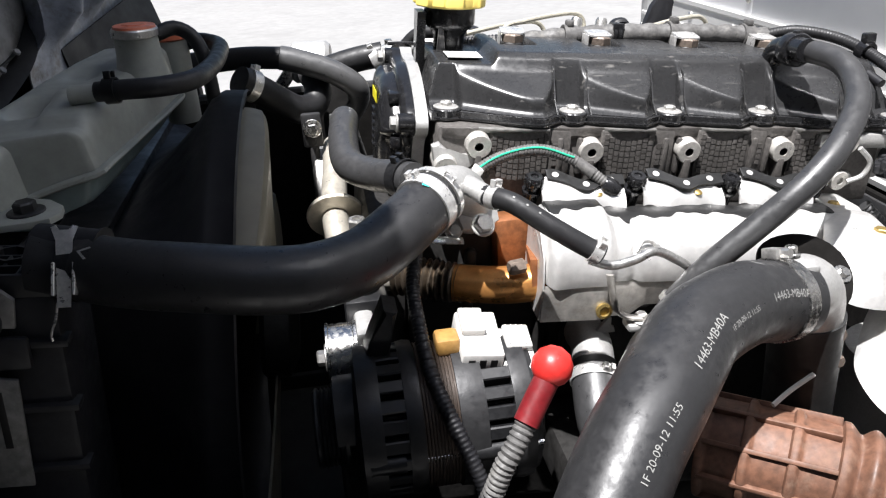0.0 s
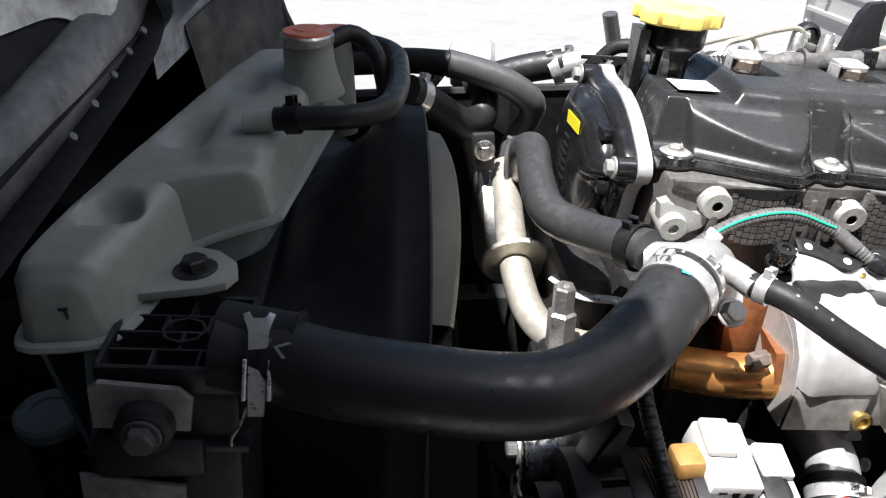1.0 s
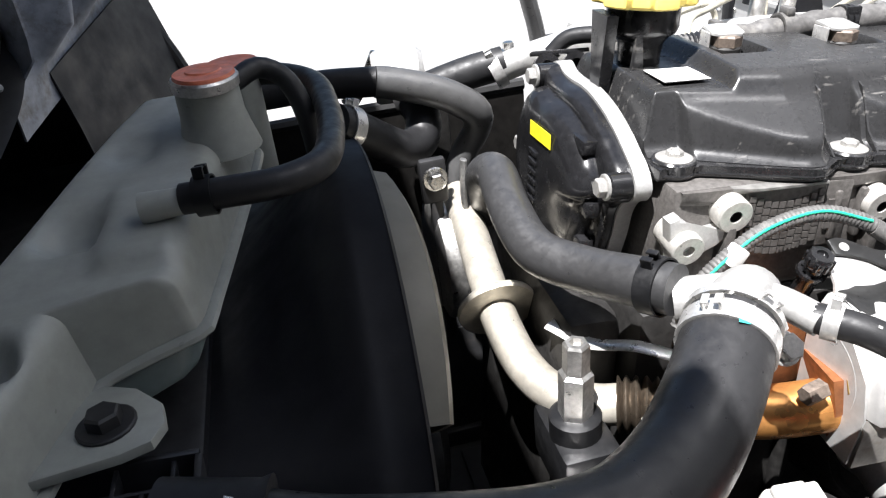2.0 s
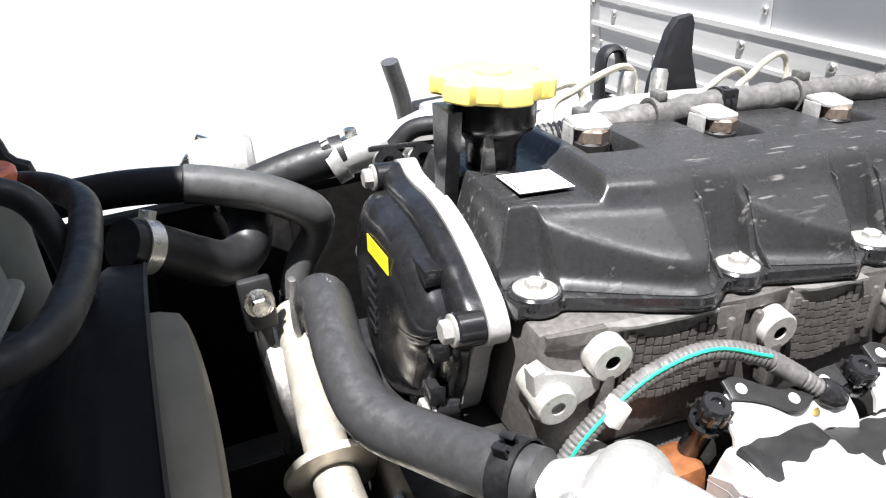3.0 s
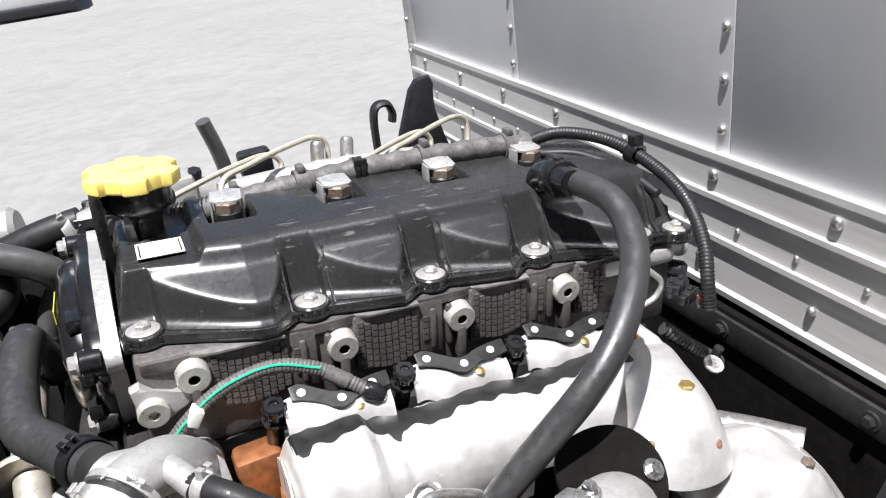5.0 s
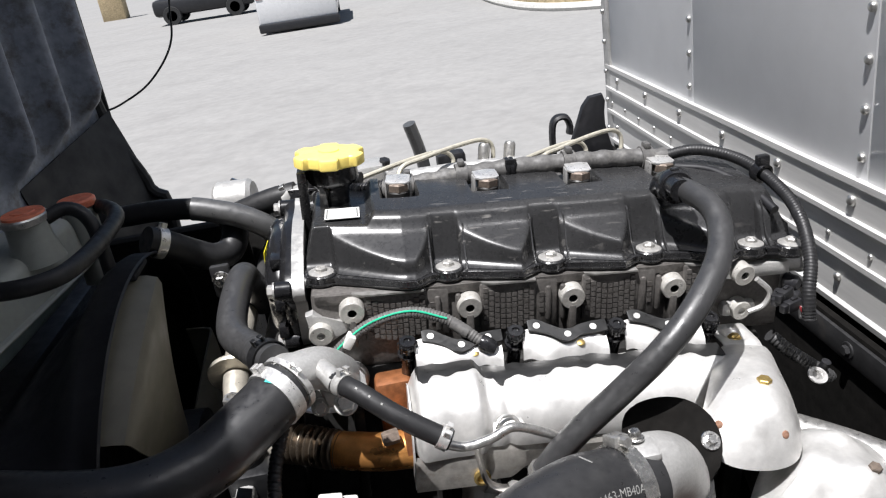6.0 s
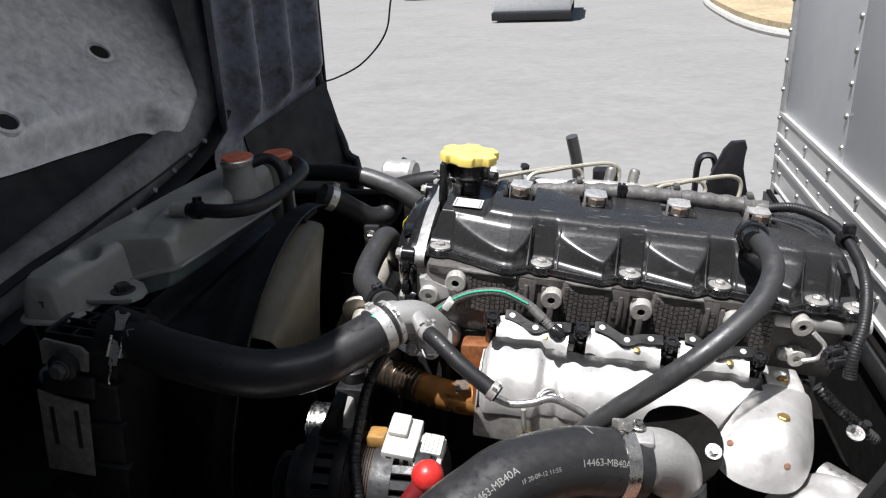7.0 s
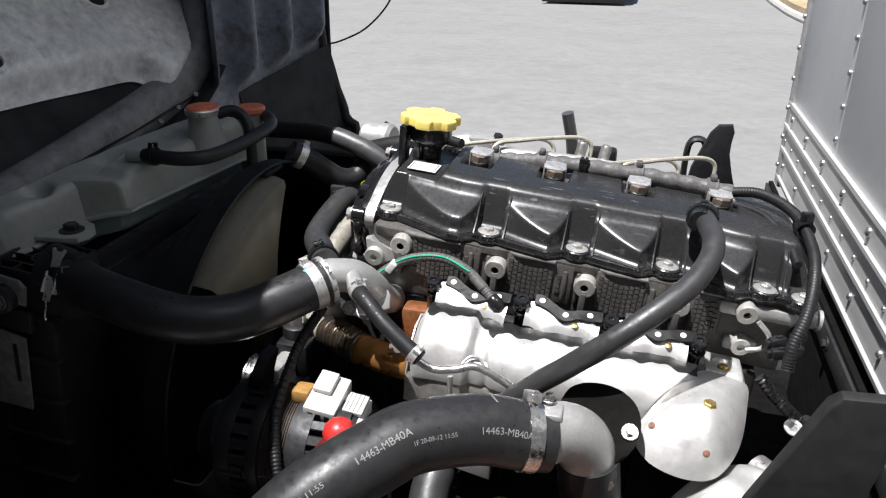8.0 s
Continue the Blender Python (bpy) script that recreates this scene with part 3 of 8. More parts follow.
def build_chassis():
    for y, name in ((0.42, "chassis_rail"), (-0.4, "chassis_rail")):
        ob = thing(name, (0.4, y, 0.5), "black steel chassis rail under the engine", "chassis rail", "chassis rails")
        bm = bmesh.new()
        box(bm, (-1.3, y - 0.035, 0.52), (3.1, y - 0.029, 0.72), 0.002)
        part("web", bm, M_CHASSIS, ob)
        for z in (0.52, 0.714):
            bm = bmesh.new()
            box(bm, (-1.3, y - 0.029, z), (3.1, y + 0.035, z + 0.006), 0.002)
            part("flange", bm, M_CHASSIS, ob)
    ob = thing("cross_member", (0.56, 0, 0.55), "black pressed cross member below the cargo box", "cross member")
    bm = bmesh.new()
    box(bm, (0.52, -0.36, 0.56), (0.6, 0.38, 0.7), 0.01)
    part("beam", bm, M_SHADEBLACK, ob)
    # added sheet that stands in for the dark below the box
    ob = thing("underbox_backing", (0.61, 0.0, 0.2), "added black sheet that darkens the gap below the cargo box", "splash guard")
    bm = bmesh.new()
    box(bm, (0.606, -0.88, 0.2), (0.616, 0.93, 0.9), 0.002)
    part("sheet", bm, M_SHADEBLACK, ob)
    bm = bmesh.new()
    box(bm, (0.6, -0.88, 0.86), (0.6055, 0.93, 0.895), 0.0015)
    strip = part("clamp_strip", bm, M_CHASSIS, ob, "black clamp strip on the added sheet")
    for k in range(9):
        bolt(strip, (0.6, -0.8 + 0.2 * k, 0.878), -X, M_CHASSIS, 0.007, 0.005, 0.011)
    ob = thing("gearbox", (0.75, 0.07, 0.5), "gearbox coloured near-black for the shade behind the engine", "gearbox")
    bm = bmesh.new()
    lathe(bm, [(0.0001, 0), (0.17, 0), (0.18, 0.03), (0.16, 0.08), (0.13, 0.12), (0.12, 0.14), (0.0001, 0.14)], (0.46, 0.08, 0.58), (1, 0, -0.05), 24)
    part("housing", bm, M_SHADEBLACK, ob)
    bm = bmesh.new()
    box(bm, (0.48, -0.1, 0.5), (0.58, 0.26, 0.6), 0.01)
    part("mount", bm, M_SHADEBLACK, ob)


def build_cab():
    """The tilted cab: what hangs over the front of the engine bay."""
    ob = thing("cab", (-1.25, 0.1, 0.72), "tilted truck cab seen from below, grey primed sheet", "truck cab")
    # floor, tilted up over the radiator; unseen edge stepped to place its shadow
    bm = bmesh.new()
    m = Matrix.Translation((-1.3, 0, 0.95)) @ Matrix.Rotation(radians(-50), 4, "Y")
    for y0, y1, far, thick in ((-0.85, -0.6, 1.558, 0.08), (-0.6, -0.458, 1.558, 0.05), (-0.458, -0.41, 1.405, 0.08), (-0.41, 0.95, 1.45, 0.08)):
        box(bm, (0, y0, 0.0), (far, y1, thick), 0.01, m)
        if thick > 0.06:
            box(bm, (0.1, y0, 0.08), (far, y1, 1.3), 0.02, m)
    part("floor", bm, M_CABDARK, ob, "tilted cab floor, unseen edge stepped to shape its shadow")
    # wheel arch panel with a pressed dome
    tl, tr, br, bl = Vector((-1.02, 0.16, 1.44)), Vector((-0.75, 0.92, 1.39)), Vector((-0.577, 0.594, 1.126)), Vector((-0.68, -0.2, 0.98))
    nrm = Vector((0.66, -0.184, 0.728)).normalized()

    def arch(s, t):
        low = low_at(s)
        p = bl.lerp(br, s).lerp(tl.lerp(tr, s), t)
        lift = 0.045 * smooth((t - low) / 0.1) + 0.006 * noise.noise(p * 8) - 0.012 * math.sin(math.pi * min(1, t / low)) * 1.2
        for hs, ht in HOLES:
            q = bl.lerp(br, hs).lerp(tl.lerp(tr, hs), ht)
            lift -= 0.012 * smooth((0.05 - (p - q).length) / 0.035)
        return p + nrm * lift

    HOLES = ((0.57, 0.6), (0.29, 0.43))

    def low_at(s):
        edge = 0.36 - 0.19 * s
        edge -= 0.14 * math.exp(-(((s - 0.79) / 0.075) ** 2))
        return max(0.06, edge + 0.6 * smooth((s - 0.86) / 0.1))

    bm = bmesh.new()
    grid_sheet(bm, [[arch(i / 60, low_at(i / 60) + (1.001 - low_at(i / 60)) * j / 40) for j in range(41)] for i in range(61)])
    part("arch_panel", thicken(bm, -0.004), M_CAB, ob, "grey pressed wheel arch panel", 50)
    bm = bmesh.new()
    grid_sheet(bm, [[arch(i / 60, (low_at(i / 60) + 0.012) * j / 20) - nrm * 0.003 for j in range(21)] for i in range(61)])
    part("inner_panel", thicken(bm, -0.004), M_CABDARK, ob, "inner panel with its shade in the dark colour", 50)
    for hs, ht in HOLES:
        at = arch(hs, ht) + nrm * 0.0045
        bm = bmesh.new()
        lathe(bm, [(0.0001, 0.0), (0.018, 0.0), (0.018, 0.0025), (0.0001, 0.0025)], at, nrm, 20)
        part("drain_hole", bm, M_DARKHOLE, ob, "near-black disc drawn as a drain hole")
        bm = bmesh.new()
        lathe(bm, [(0.018, 0.0), (0.028, 0.0), (0.026, 0.005), (0.02, 0.006), (0.018, 0.0)], at, nrm, 24)
        part("hole_lip", bm, M_CAB, ob)
    # the boxed rib that bends round the arch
    bm = bmesh.new()
    sweep(bm, [(-0.655, 0.62, 1.6), (-0.64, 0.63, 1.42), (-0.622, 0.625, 1.3), (-0.612, 0.6, 1.2), (-0.625, 0.5, 1.125), (-0.652, 0.3, 1.068), (-0.683, 0.1, 1.02), (-0.705, -0.06, 0.985)], 0.046, 20, 8, 0.02, None, 0.72)
    part("rib", bm, M_RIB, ob, "grey boxed rib with a spot-welded flange")
    bm = bmesh.new()
    sweep(bm, [(-0.585, 0.6, 1.155), (-0.59, 0.5, 1.087), (-0.617, 0.3, 1.03), (-0.648, 0.1, 0.98), (-0.668, -0.06, 0.948)], 0.024, 8, 8, 0.02, None, 0.25)
    flange = part("weld_flange", bm, M_CABDARK, ob)
    for f in (0.12, 0.24, 0.36, 0.5, 0.64):
        p = Vector((-0.577, 0.56, 1.128)).lerp(Vector((-0.633, 0.1, 0.996)), f)
        bm = bmesh.new()
        lathe(bm, [(0.006, 0), (0.005, 0.003), (0.0001, 0.003)], p, (0.7, -0.3, 0.5), 10)
        part("spot_weld", bm, M_RIB, flange)
    # corrugated corner panel
    a, b = Vector((-0.59, 0.55, 0)), Vector((-0.478, 0.92, 0))
    out = Vector((b.y - a.y, -(b.x - a.x), 0)).normalized()
    bm = bmesh.new()
    rows = []
    for i in range(61):
        f = i / 60
        ridge = 0.06 * (0.5 + 0.5 * math.cos(f * 2 * math.pi * 3.4 + 0.6)) ** 1.6
        low = 1.03 + 0.085 * f
        row = []
        for j in range(24):
            z = low + (1.75 - low) * (j / 23) ** 1.3
            fade = smooth((z - low - 0.04) / 0.07)
            row.append(a.lerp(b, f) + out * (ridge * fade) + Vector((0, 0, z)))
        rows.append(row)
    grid_sheet(bm, rows)
    part("corner_panel", thicken(bm, -0.003), M_CABBLUE, ob, "blue-grey corrugated corner panel with rust specks", 50)
    for k, (f, z) in enumerate([(0.55, 1.085), (0.62, 1.1), (0.7, 1.093), (0.48, 1.06)]):
        bm = bmesh.new()
        lathe(bm, [(0.004, 0), (0.0001, 0.001)], a.lerp(b, f) + out * 0.0015 + Vector((0, 0, z)), out, 8)
        part("rust_speck", bm, M_RUST, ob)
    # dark flap below it, and the seal on the far edge
    bm = bmesh.new()
    rows = []
    for i in range(16):
        f = i / 15
        top = Vector((-0.56, 0.64, 1.09)).lerp(Vector((-0.462, 0.925, 1.16)), f)
        low = Vector((-0.545, 0.68, 0.8)).lerp(Vector((-0.395, 0.94, 0.8)), f)
        rows.append([top.lerp(low, j / 7) + out * (0.01 * math.sin(j / 7 * 3.1)) for j in range(8)])
    grid_sheet(bm, rows)
    part("splash_flap", thicken(bm, -0.004), M_SHROUD, ob, "dark rubber splash flap")
    bm = bmesh.new()
    sweep(bm, [(-0.486, 0.923, 1.8), (-0.483, 0.923, 1.5), (-0.481, 0.923, 1.33), (-0.481, 0.923, 1.19), (-0.464, 0.923, 1.1), (-0.431, 0.923, 1.01), (-0.421, 0.923, 0.97), (-0.398, 0.923, 0.955), (-0.396, 0.923, 0.8)], 0.013, 10, 8, 0.02)
    part("edge_seal", bm, M_SEAL, ob, "black rubber edge seal")
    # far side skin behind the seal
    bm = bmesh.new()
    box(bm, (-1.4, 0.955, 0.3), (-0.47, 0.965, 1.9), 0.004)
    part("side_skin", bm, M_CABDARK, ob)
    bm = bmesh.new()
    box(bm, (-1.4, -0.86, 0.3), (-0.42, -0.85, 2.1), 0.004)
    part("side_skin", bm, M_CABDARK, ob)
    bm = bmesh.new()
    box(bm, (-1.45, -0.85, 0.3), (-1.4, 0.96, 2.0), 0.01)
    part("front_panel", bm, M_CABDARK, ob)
    bm = bmesh.new()
    box(bm, (-1.3, -0.44, 0.7), (-1.15, -0.36, 1.1), 0.01)
    box(bm, (-1.3, 0.38, 0.7), (-1.15, 0.46, 1.1), 0.01)
    part("hinge", bm, M_CHASSIS, ob)


def build_step_box():
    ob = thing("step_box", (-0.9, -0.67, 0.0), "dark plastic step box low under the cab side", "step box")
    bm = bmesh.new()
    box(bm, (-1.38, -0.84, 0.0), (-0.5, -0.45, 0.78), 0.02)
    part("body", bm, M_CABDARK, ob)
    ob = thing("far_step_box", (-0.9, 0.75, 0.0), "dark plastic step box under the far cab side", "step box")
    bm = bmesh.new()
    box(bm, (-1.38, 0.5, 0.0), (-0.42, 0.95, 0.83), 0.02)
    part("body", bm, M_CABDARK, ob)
    bm = bmesh.new()
    box(bm, (-1.385, 0.495, 0.832), (-0.415, 0.95, 0.86), 0.008)
    part("tread", bm, M_CHASSIS, ob, "black step tread")
    # Added sheet: fills the hose gap with dark instead of sunlit ground.
    ob = thing("dark_backing_sheet", (-0.2, 0.44, 0.6), "added black sheet behind the heater hoses, hiding bright ground", "apron")
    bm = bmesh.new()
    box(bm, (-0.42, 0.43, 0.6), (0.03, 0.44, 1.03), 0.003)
    part("sheet", bm, M_SHADEBLACK, ob)
    bm = bmesh.new()
    sweep(bm, [(-0.42, 0.435, 1.03), (-0.2, 0.435, 1.031), (0.03, 0.435, 1.03)], 0.008, 8, 6)
    part("top_hem", bm, M_SEAL, ob, "rolled hem on the added sheet")
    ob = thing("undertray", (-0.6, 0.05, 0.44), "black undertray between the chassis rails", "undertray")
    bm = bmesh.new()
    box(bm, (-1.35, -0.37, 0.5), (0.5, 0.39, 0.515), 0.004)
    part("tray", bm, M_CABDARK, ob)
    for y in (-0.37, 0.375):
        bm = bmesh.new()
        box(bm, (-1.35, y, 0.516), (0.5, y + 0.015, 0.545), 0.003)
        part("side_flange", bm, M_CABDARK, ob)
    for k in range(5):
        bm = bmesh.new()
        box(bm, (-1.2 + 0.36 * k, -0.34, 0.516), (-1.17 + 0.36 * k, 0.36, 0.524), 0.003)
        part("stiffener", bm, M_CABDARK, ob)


def build_cable():
    ob = thing("loose_cable", (-0.46, 0.955, 1.148), "thin black cable looping out from the cab edge", "cable")
    bm = bmesh.new()
    sweep(bm, [(-0.51, 0.935, 1.146), (-0.48, 0.955, 1.154), (-0.44, 0.96, 1.165), (-0.374, 0.96, 1.198), (-0.315, 0.96, 1.259), (-0.294, 0.96, 1.324), (-0.29, 0.96, 1.45), (-0.37, 0.95, 1.8), (-0.44, 0.93, 1.95)], 0.0022, 8, 8, 0.01)
    part("wire", bm, M_SEAL, ob)


build_ground()
build_screen_wall()
build_verge()
build_van()
build_far_car()
build_cargo_box()
build_chassis()
build_cab()
build_step_box()
build_cable()


# ---- the engine ----
BOLTS = [(0.0, -0.002), (0.133, -0.017), (0.243, -0.017), (0.351, -0.017), (0.461, -0.028), (0.502, -0.036)]


def build_block():
    ob = thing("engine_block", (0.22, 0.07, -0.5), "dark oily engine block", "engine block", space=ENG)
    bm = bmesh.new()
    box(bm, (-0.035, -0.045, -0.5), (0.48, 0.18, -0.1), 0.012)
    part("crankcase", bm, M_BLOCK, ob)
    bm = bmesh.new()
    box(bm, (-0.085, -0.03, -0.46), (-0.036, 0.2, -0.11), 0.015)
    part("front_case", bm, M_BLOCK, ob)
    for k in range(6):
        bm = bmesh.new()
        x = 0.02 + 0.085 * k
        box(bm, (x, -0.056, -0.42), (x + 0.012, -0.044, -0.14), 0.004)
        part("web", bm, M_BLOCK, ob)
    bm = bmesh.new()
    box(bm, (0.02, -0.03, -0.62), (0.46, 0.17, -0.5), 0.02)
    part("sump", bm, M_BLOCK, ob)
    for y0, y1 in ((-0.43, -0.04), (0.17, 0.44)):
        bm = bmesh.new()
        box(bm, (0.12, y0, -0.4), (0.2, y1, -0.34), 0.008)
        part("mount", bm, M_BLOCK, ob)


def build_head():
    ob = thing("cylinder_head", (0.22, 0.07, -0.1), "grimy cast aluminium cylinder head with waffle panels", "cylinder head", space=ENG)
    bm = bmesh.new()
    box(bm, (-0.012, -0.031, -0.1), (0.5, 0.172, -0.0105), 0.004)
    part("casting", bm, M_HEAD, ob)
    # a stepped ledge that waves below the cover
    bm = bmesh.new()
    rows = []
    for i in range(121):
        x = -0.008 + 0.482 * i / 120
        w = 0.5 + 0.5 * math.cos(2 * math.pi * (x - 0.02) / 0.109)
        y = -0.0315 - 0.003 * w
        rows.append([Vector((x, -0.02, -0.012)), Vector((x, y, -0.012)), Vector((x, y, -0.016 - 0.004 * w)), Vector((x, -0.0305, -0.021 - 0.004 * w))])
    grid_sheet(bm, rows)
    part("ledge", bm, M_HEAD, ob)
    spans = [(0.044, 0.106), (0.11, 0.128), (0.166, 0.222), (0.226, 0.244), (0.276, 0.334), (0.338, 0.352), (0.388, 0.42)]
    for a, b in spans:
        wide = b - a > 0.03
        bm = bmesh.new()
        box(bm, (a - 0.003, -0.0352, -0.068), (b + 0.002, -0.03, -0.014), 0.0025)
        n = int((b - a) / 0.0062)
        for i in range(n):
            for j in range(7 if wide else 4):
                x = a + i * 0.0062
                sag = 0.007 * (2 * i / max(1, n - 1) - 1) ** 2 if wide else 0.004
                z = -0.0185 - j * 0.0062 - (0.007 - sag if wide else 0.01)
                if z > -0.064:
                    box(bm, (x, -0.0368, z - 0.0049), (x + 0.0049, -0.0345, z), 0)
        ob2 = part("waffle_panel", bm, M_HEAD, ob, "cast waffle grid panel")
        tagged(ob2, kind="stuff")
    # pale machined edge under the cover, bay by bay
    for a, b in ((0.03, 0.104), (0.165, 0.222), (0.275, 0.332), (0.386, 0.425)):
        bm = bmesh.new()
        rows = []
        for i in range(25):
            x = a + (b - a) * i / 24
            y = -0.0395 + 0.005 * smooth((0.35 - i / 24) / 0.35) ** 2
            rows.append([Vector((x, -0.028, -0.0118)), Vector((x, y, -0.0118)), Vector((x, y, -0.0136)), Vector((x, -0.0345, -0.0165))])
        grid_sheet(bm, rows)
        part("machined_edge", bm, M_OLDZINC, ob, "pale machined edge below the cover")
    for x, y, z in ((0.029, -0.045, -0.029), (0.151, -0.044, -0.036), (0.261, -0.044, -0.036), (0.372, -0.044, -0.036)):
        bm = bmesh.new()
        ax = Vector((0, -1, -0.12)).normalized()
        lathe(bm, [(0.0136, -0.026), (0.0132, -0.001), (0.0122, 0.0), (0.0048, 0.0), (0.0045, -0.018), (0.0001, -0.018)], (x, y, z), ax, 28)
        boss = part("boss", bm, M_BOSS, ob, "round drilled boss")
        bm = bmesh.new()
        lathe(bm, [(0.0046, -0.012), (0.0001, -0.012)], (x, y, z), ax, 16)
        lathe(bm, [(0.0047, -0.0115), (0.0047, -0.001), (0.0044, -0.001), (0.0044, -0.0115), (0.0047, -0.0115)], (x, y, z), ax, 16)
        part("bore", bm, M_DARKHOLE, boss)
        bm = bmesh.new()
        box(bm, (x - 0.004, -0.044, z - 0.04), (x + 0.004, -0.024, z - 0.008), 0.002)
        part("rib", bm, M_HEAD, ob)
    for x in (0.118, 0.14, 0.236, 0.252, 0.34, 0.357):
        bm = bmesh.new()
        box(bm, (x - 0.003, -0.038, -0.062), (x + 0.003, -0.029, -0.022), 0.0025)
        part("rib", bm, M_HEAD, ob)


def build_front_bracket():
    ob = thing("front_bracket", (-0.005, -0.03, -0.06), "cast aluminium lug bracket bolted at the head corner", "bracket", space=ENG @ Matrix.Translation((0, -0.003, 0.006)))
    bm = bmesh.new()
    ax = Vector((0.0, -1, -0.15)).normalized()
    lathe(bm, [(0.0125, -0.03), (0.0125, -0.001), (0.0115, 0), (0.0045, 0), (0.0045, -0.02), (0.0001, -0.02)], (-0.0046, -0.043, -0.057), ax, 26)
    part("boss", bm, M_BOSS, ob)
    bm = bmesh.new()
    lathe(bm, [(0.0046, -0.006), (0.0001, -0.006)], (-0.0046, -0.043, -0.057), ax, 14)
    part("bore", bm, M_DARKHOLE, ob)
    upright = Matrix.Translation((0, -0.026, 0)) @ Matrix.Rotation(radians(90), 4, "X")
    bm = bmesh.new()
    plate(bm, [(-0.019, -0.036), (-0.011, -0.033), (-0.002, -0.041), (0.012, -0.046), (0.026, -0.044), (0.034, -0.05), (0.02, -0.058), (0.006, -0.068), (-0.014, -0.068)], 0.011, upright, 0.003)
    part("web", bm, M_CAST, ob)


def build_rear_outlet():
    ob = thing("rear_housing", (0.46, -0.03, -0.09), "cast aluminium rear outlet housing with two drilled lugs", "housing", space=ENG)
    for (x, y, z), r in (((0.4465, -0.051, -0.0253), 0.012), ((0.451, -0.044, -0.071), 0.0115)):
        bm = bmesh.new()
        ax = Vector((0.1, -1, -0.1)).normalized()
        lathe(bm, [(r, -0.03), (r, -0.001), (r - 0.001, 0), (0.0045, 0), (0.0045, -0.02), (0.0001, -0.02)], (x, y, z), ax, 26)
        part("boss", bm, M_BOSS, ob)
        bm = bmesh.new()
        lathe(bm, [(0.0046, -0.006), (0.0001, -0.006)], (x, y, z), ax, 14)
        part("bore", bm, M_DARKHOLE, ob)
    bm = bmesh.new()
    box(bm, (0.415, -0.042, -0.034), (0.5, -0.024, -0.016), 0.006)
    box(bm, (0.43, -0.04, -0.08), (0.47, -0.022, -0.062), 0.006)
    box(bm, (0.476, -0.03, -0.075), (0.512, 0.02, -0.02), 0.008)
    part("casting", bm, M_CAST, ob)
    bm = bmesh.new()
    lathe(bm, [(0.011, 0), (0.011, 0.03), (0.013, 0.032), (0.013, 0.036), (0.0001, 0.036)], (0.5, -0.005, -0.035), X, 20)
    part("spigot", bm, M_CAST, ob)
    bm = bmesh.new()
    sweep(bm, [(0.46, -0.05, -0.03), (0.475, -0.052, -0.045), (0.472, -0.05, -0.062), (0.456, -0.048, -0.07)], 0.003, 10, 8)
    part("bridge", bm, M_CAST, ob)
    for y, z in ((-0.03, -0.045), (-0.034, -0.06), (-0.02, -0.055)):
        bm = bmesh.new()
        lathe(bm, [(0.0001, 0), (0.009, 0), (0.009, 0.012), (0.006, 0.016), (0.0001, 0.016)], (0.505, y, z), (0.5, -0.8, 0), 14)
        part("plug", bm, M_DULL, ob, "dark plug connector")


FLANK = [(0.0, 0.0), (0.0006, 0.11), (0.0018, 0.22), (0.005, 0.31), (0.0115, 0.385), (0.021, 0.475), (0.0305, 0.57), (0.039, 0.665), (0.0445, 0.78), (0.0495, 0.905), (0.058, 1.0)]
RISE = 0.056


def flank(t):
    """Height (0 to 1) and inset of the cover's flank: a steep lower face, a shoulder, then a slope up to the crest."""
    k = min(int(t * 10), 9)
    f = t * 10 - k
    p = [FLANK[max(0, min(10, k + d))] for d in (-1, 0, 1, 2)]
    mix = [0.5 * (2 * p[1][i] + (p[2][i] - p[0][i]) * f + (2 * p[0][i] - 5 * p[1][i] + 4 * p[2][i] - p[3][i]) * f * f + (3 * p[1][i] - p[0][i] - 3 * p[2][i] + p[3][i]) * f**3) for i in (0, 1)]
    return mix[1], mix[0]


def pocket(x):
    """How far the cover's lower face is set back: 1 at a bolt, running out slowly after it and quickly before the next one."""
    if x < 0.014:
        return 0.9
    best = 0.9 * max(0.0, min(1.0, (0.086 - x) / 0.072))
    for bx in (0.133, 0.243, 0.351, 0.461, 0.512):
        d = x - bx
        best = max(best, min(1.0, max(0.0, 1 - (d - 0.012) / 0.07 if d > 0 else (0.036 + d) / 0.02)))
    return best


def niche(x):
    """1 in the upright recess behind each bolt."""
    return max(smooth((0.0185 - abs(x - bx)) / 0.005) if bx else smooth((0.026 - x) / 0.016) for bx, by in BOLTS)


def face_line(x):
    """Where the cover's lower face would stand if it were not set back at the bolts."""
    return -0.0335 + 0.0155 * max(0.0, min(1.0, (0.088 - x) / 0.072)) - 0.011 * smooth((x - 0.38) / 0.06)


def cover_height(x):
    top = 0.043 + 0.0135 * smooth((x - 0.05) / 0.0125)
    ends = smooth((x + 0.016) / 0.012) * smooth((0.514 - x) / 0.03)
    return max(0.0005, top * (0.25 + 0.75 * ends) if 0.0 < x + 0.0161 else 0.0005) * (1 if -0.0155 < x < 0.5135 else 0.02)


INJECTORS = (0.0915, 0.1945, 0.3034, 0.407)


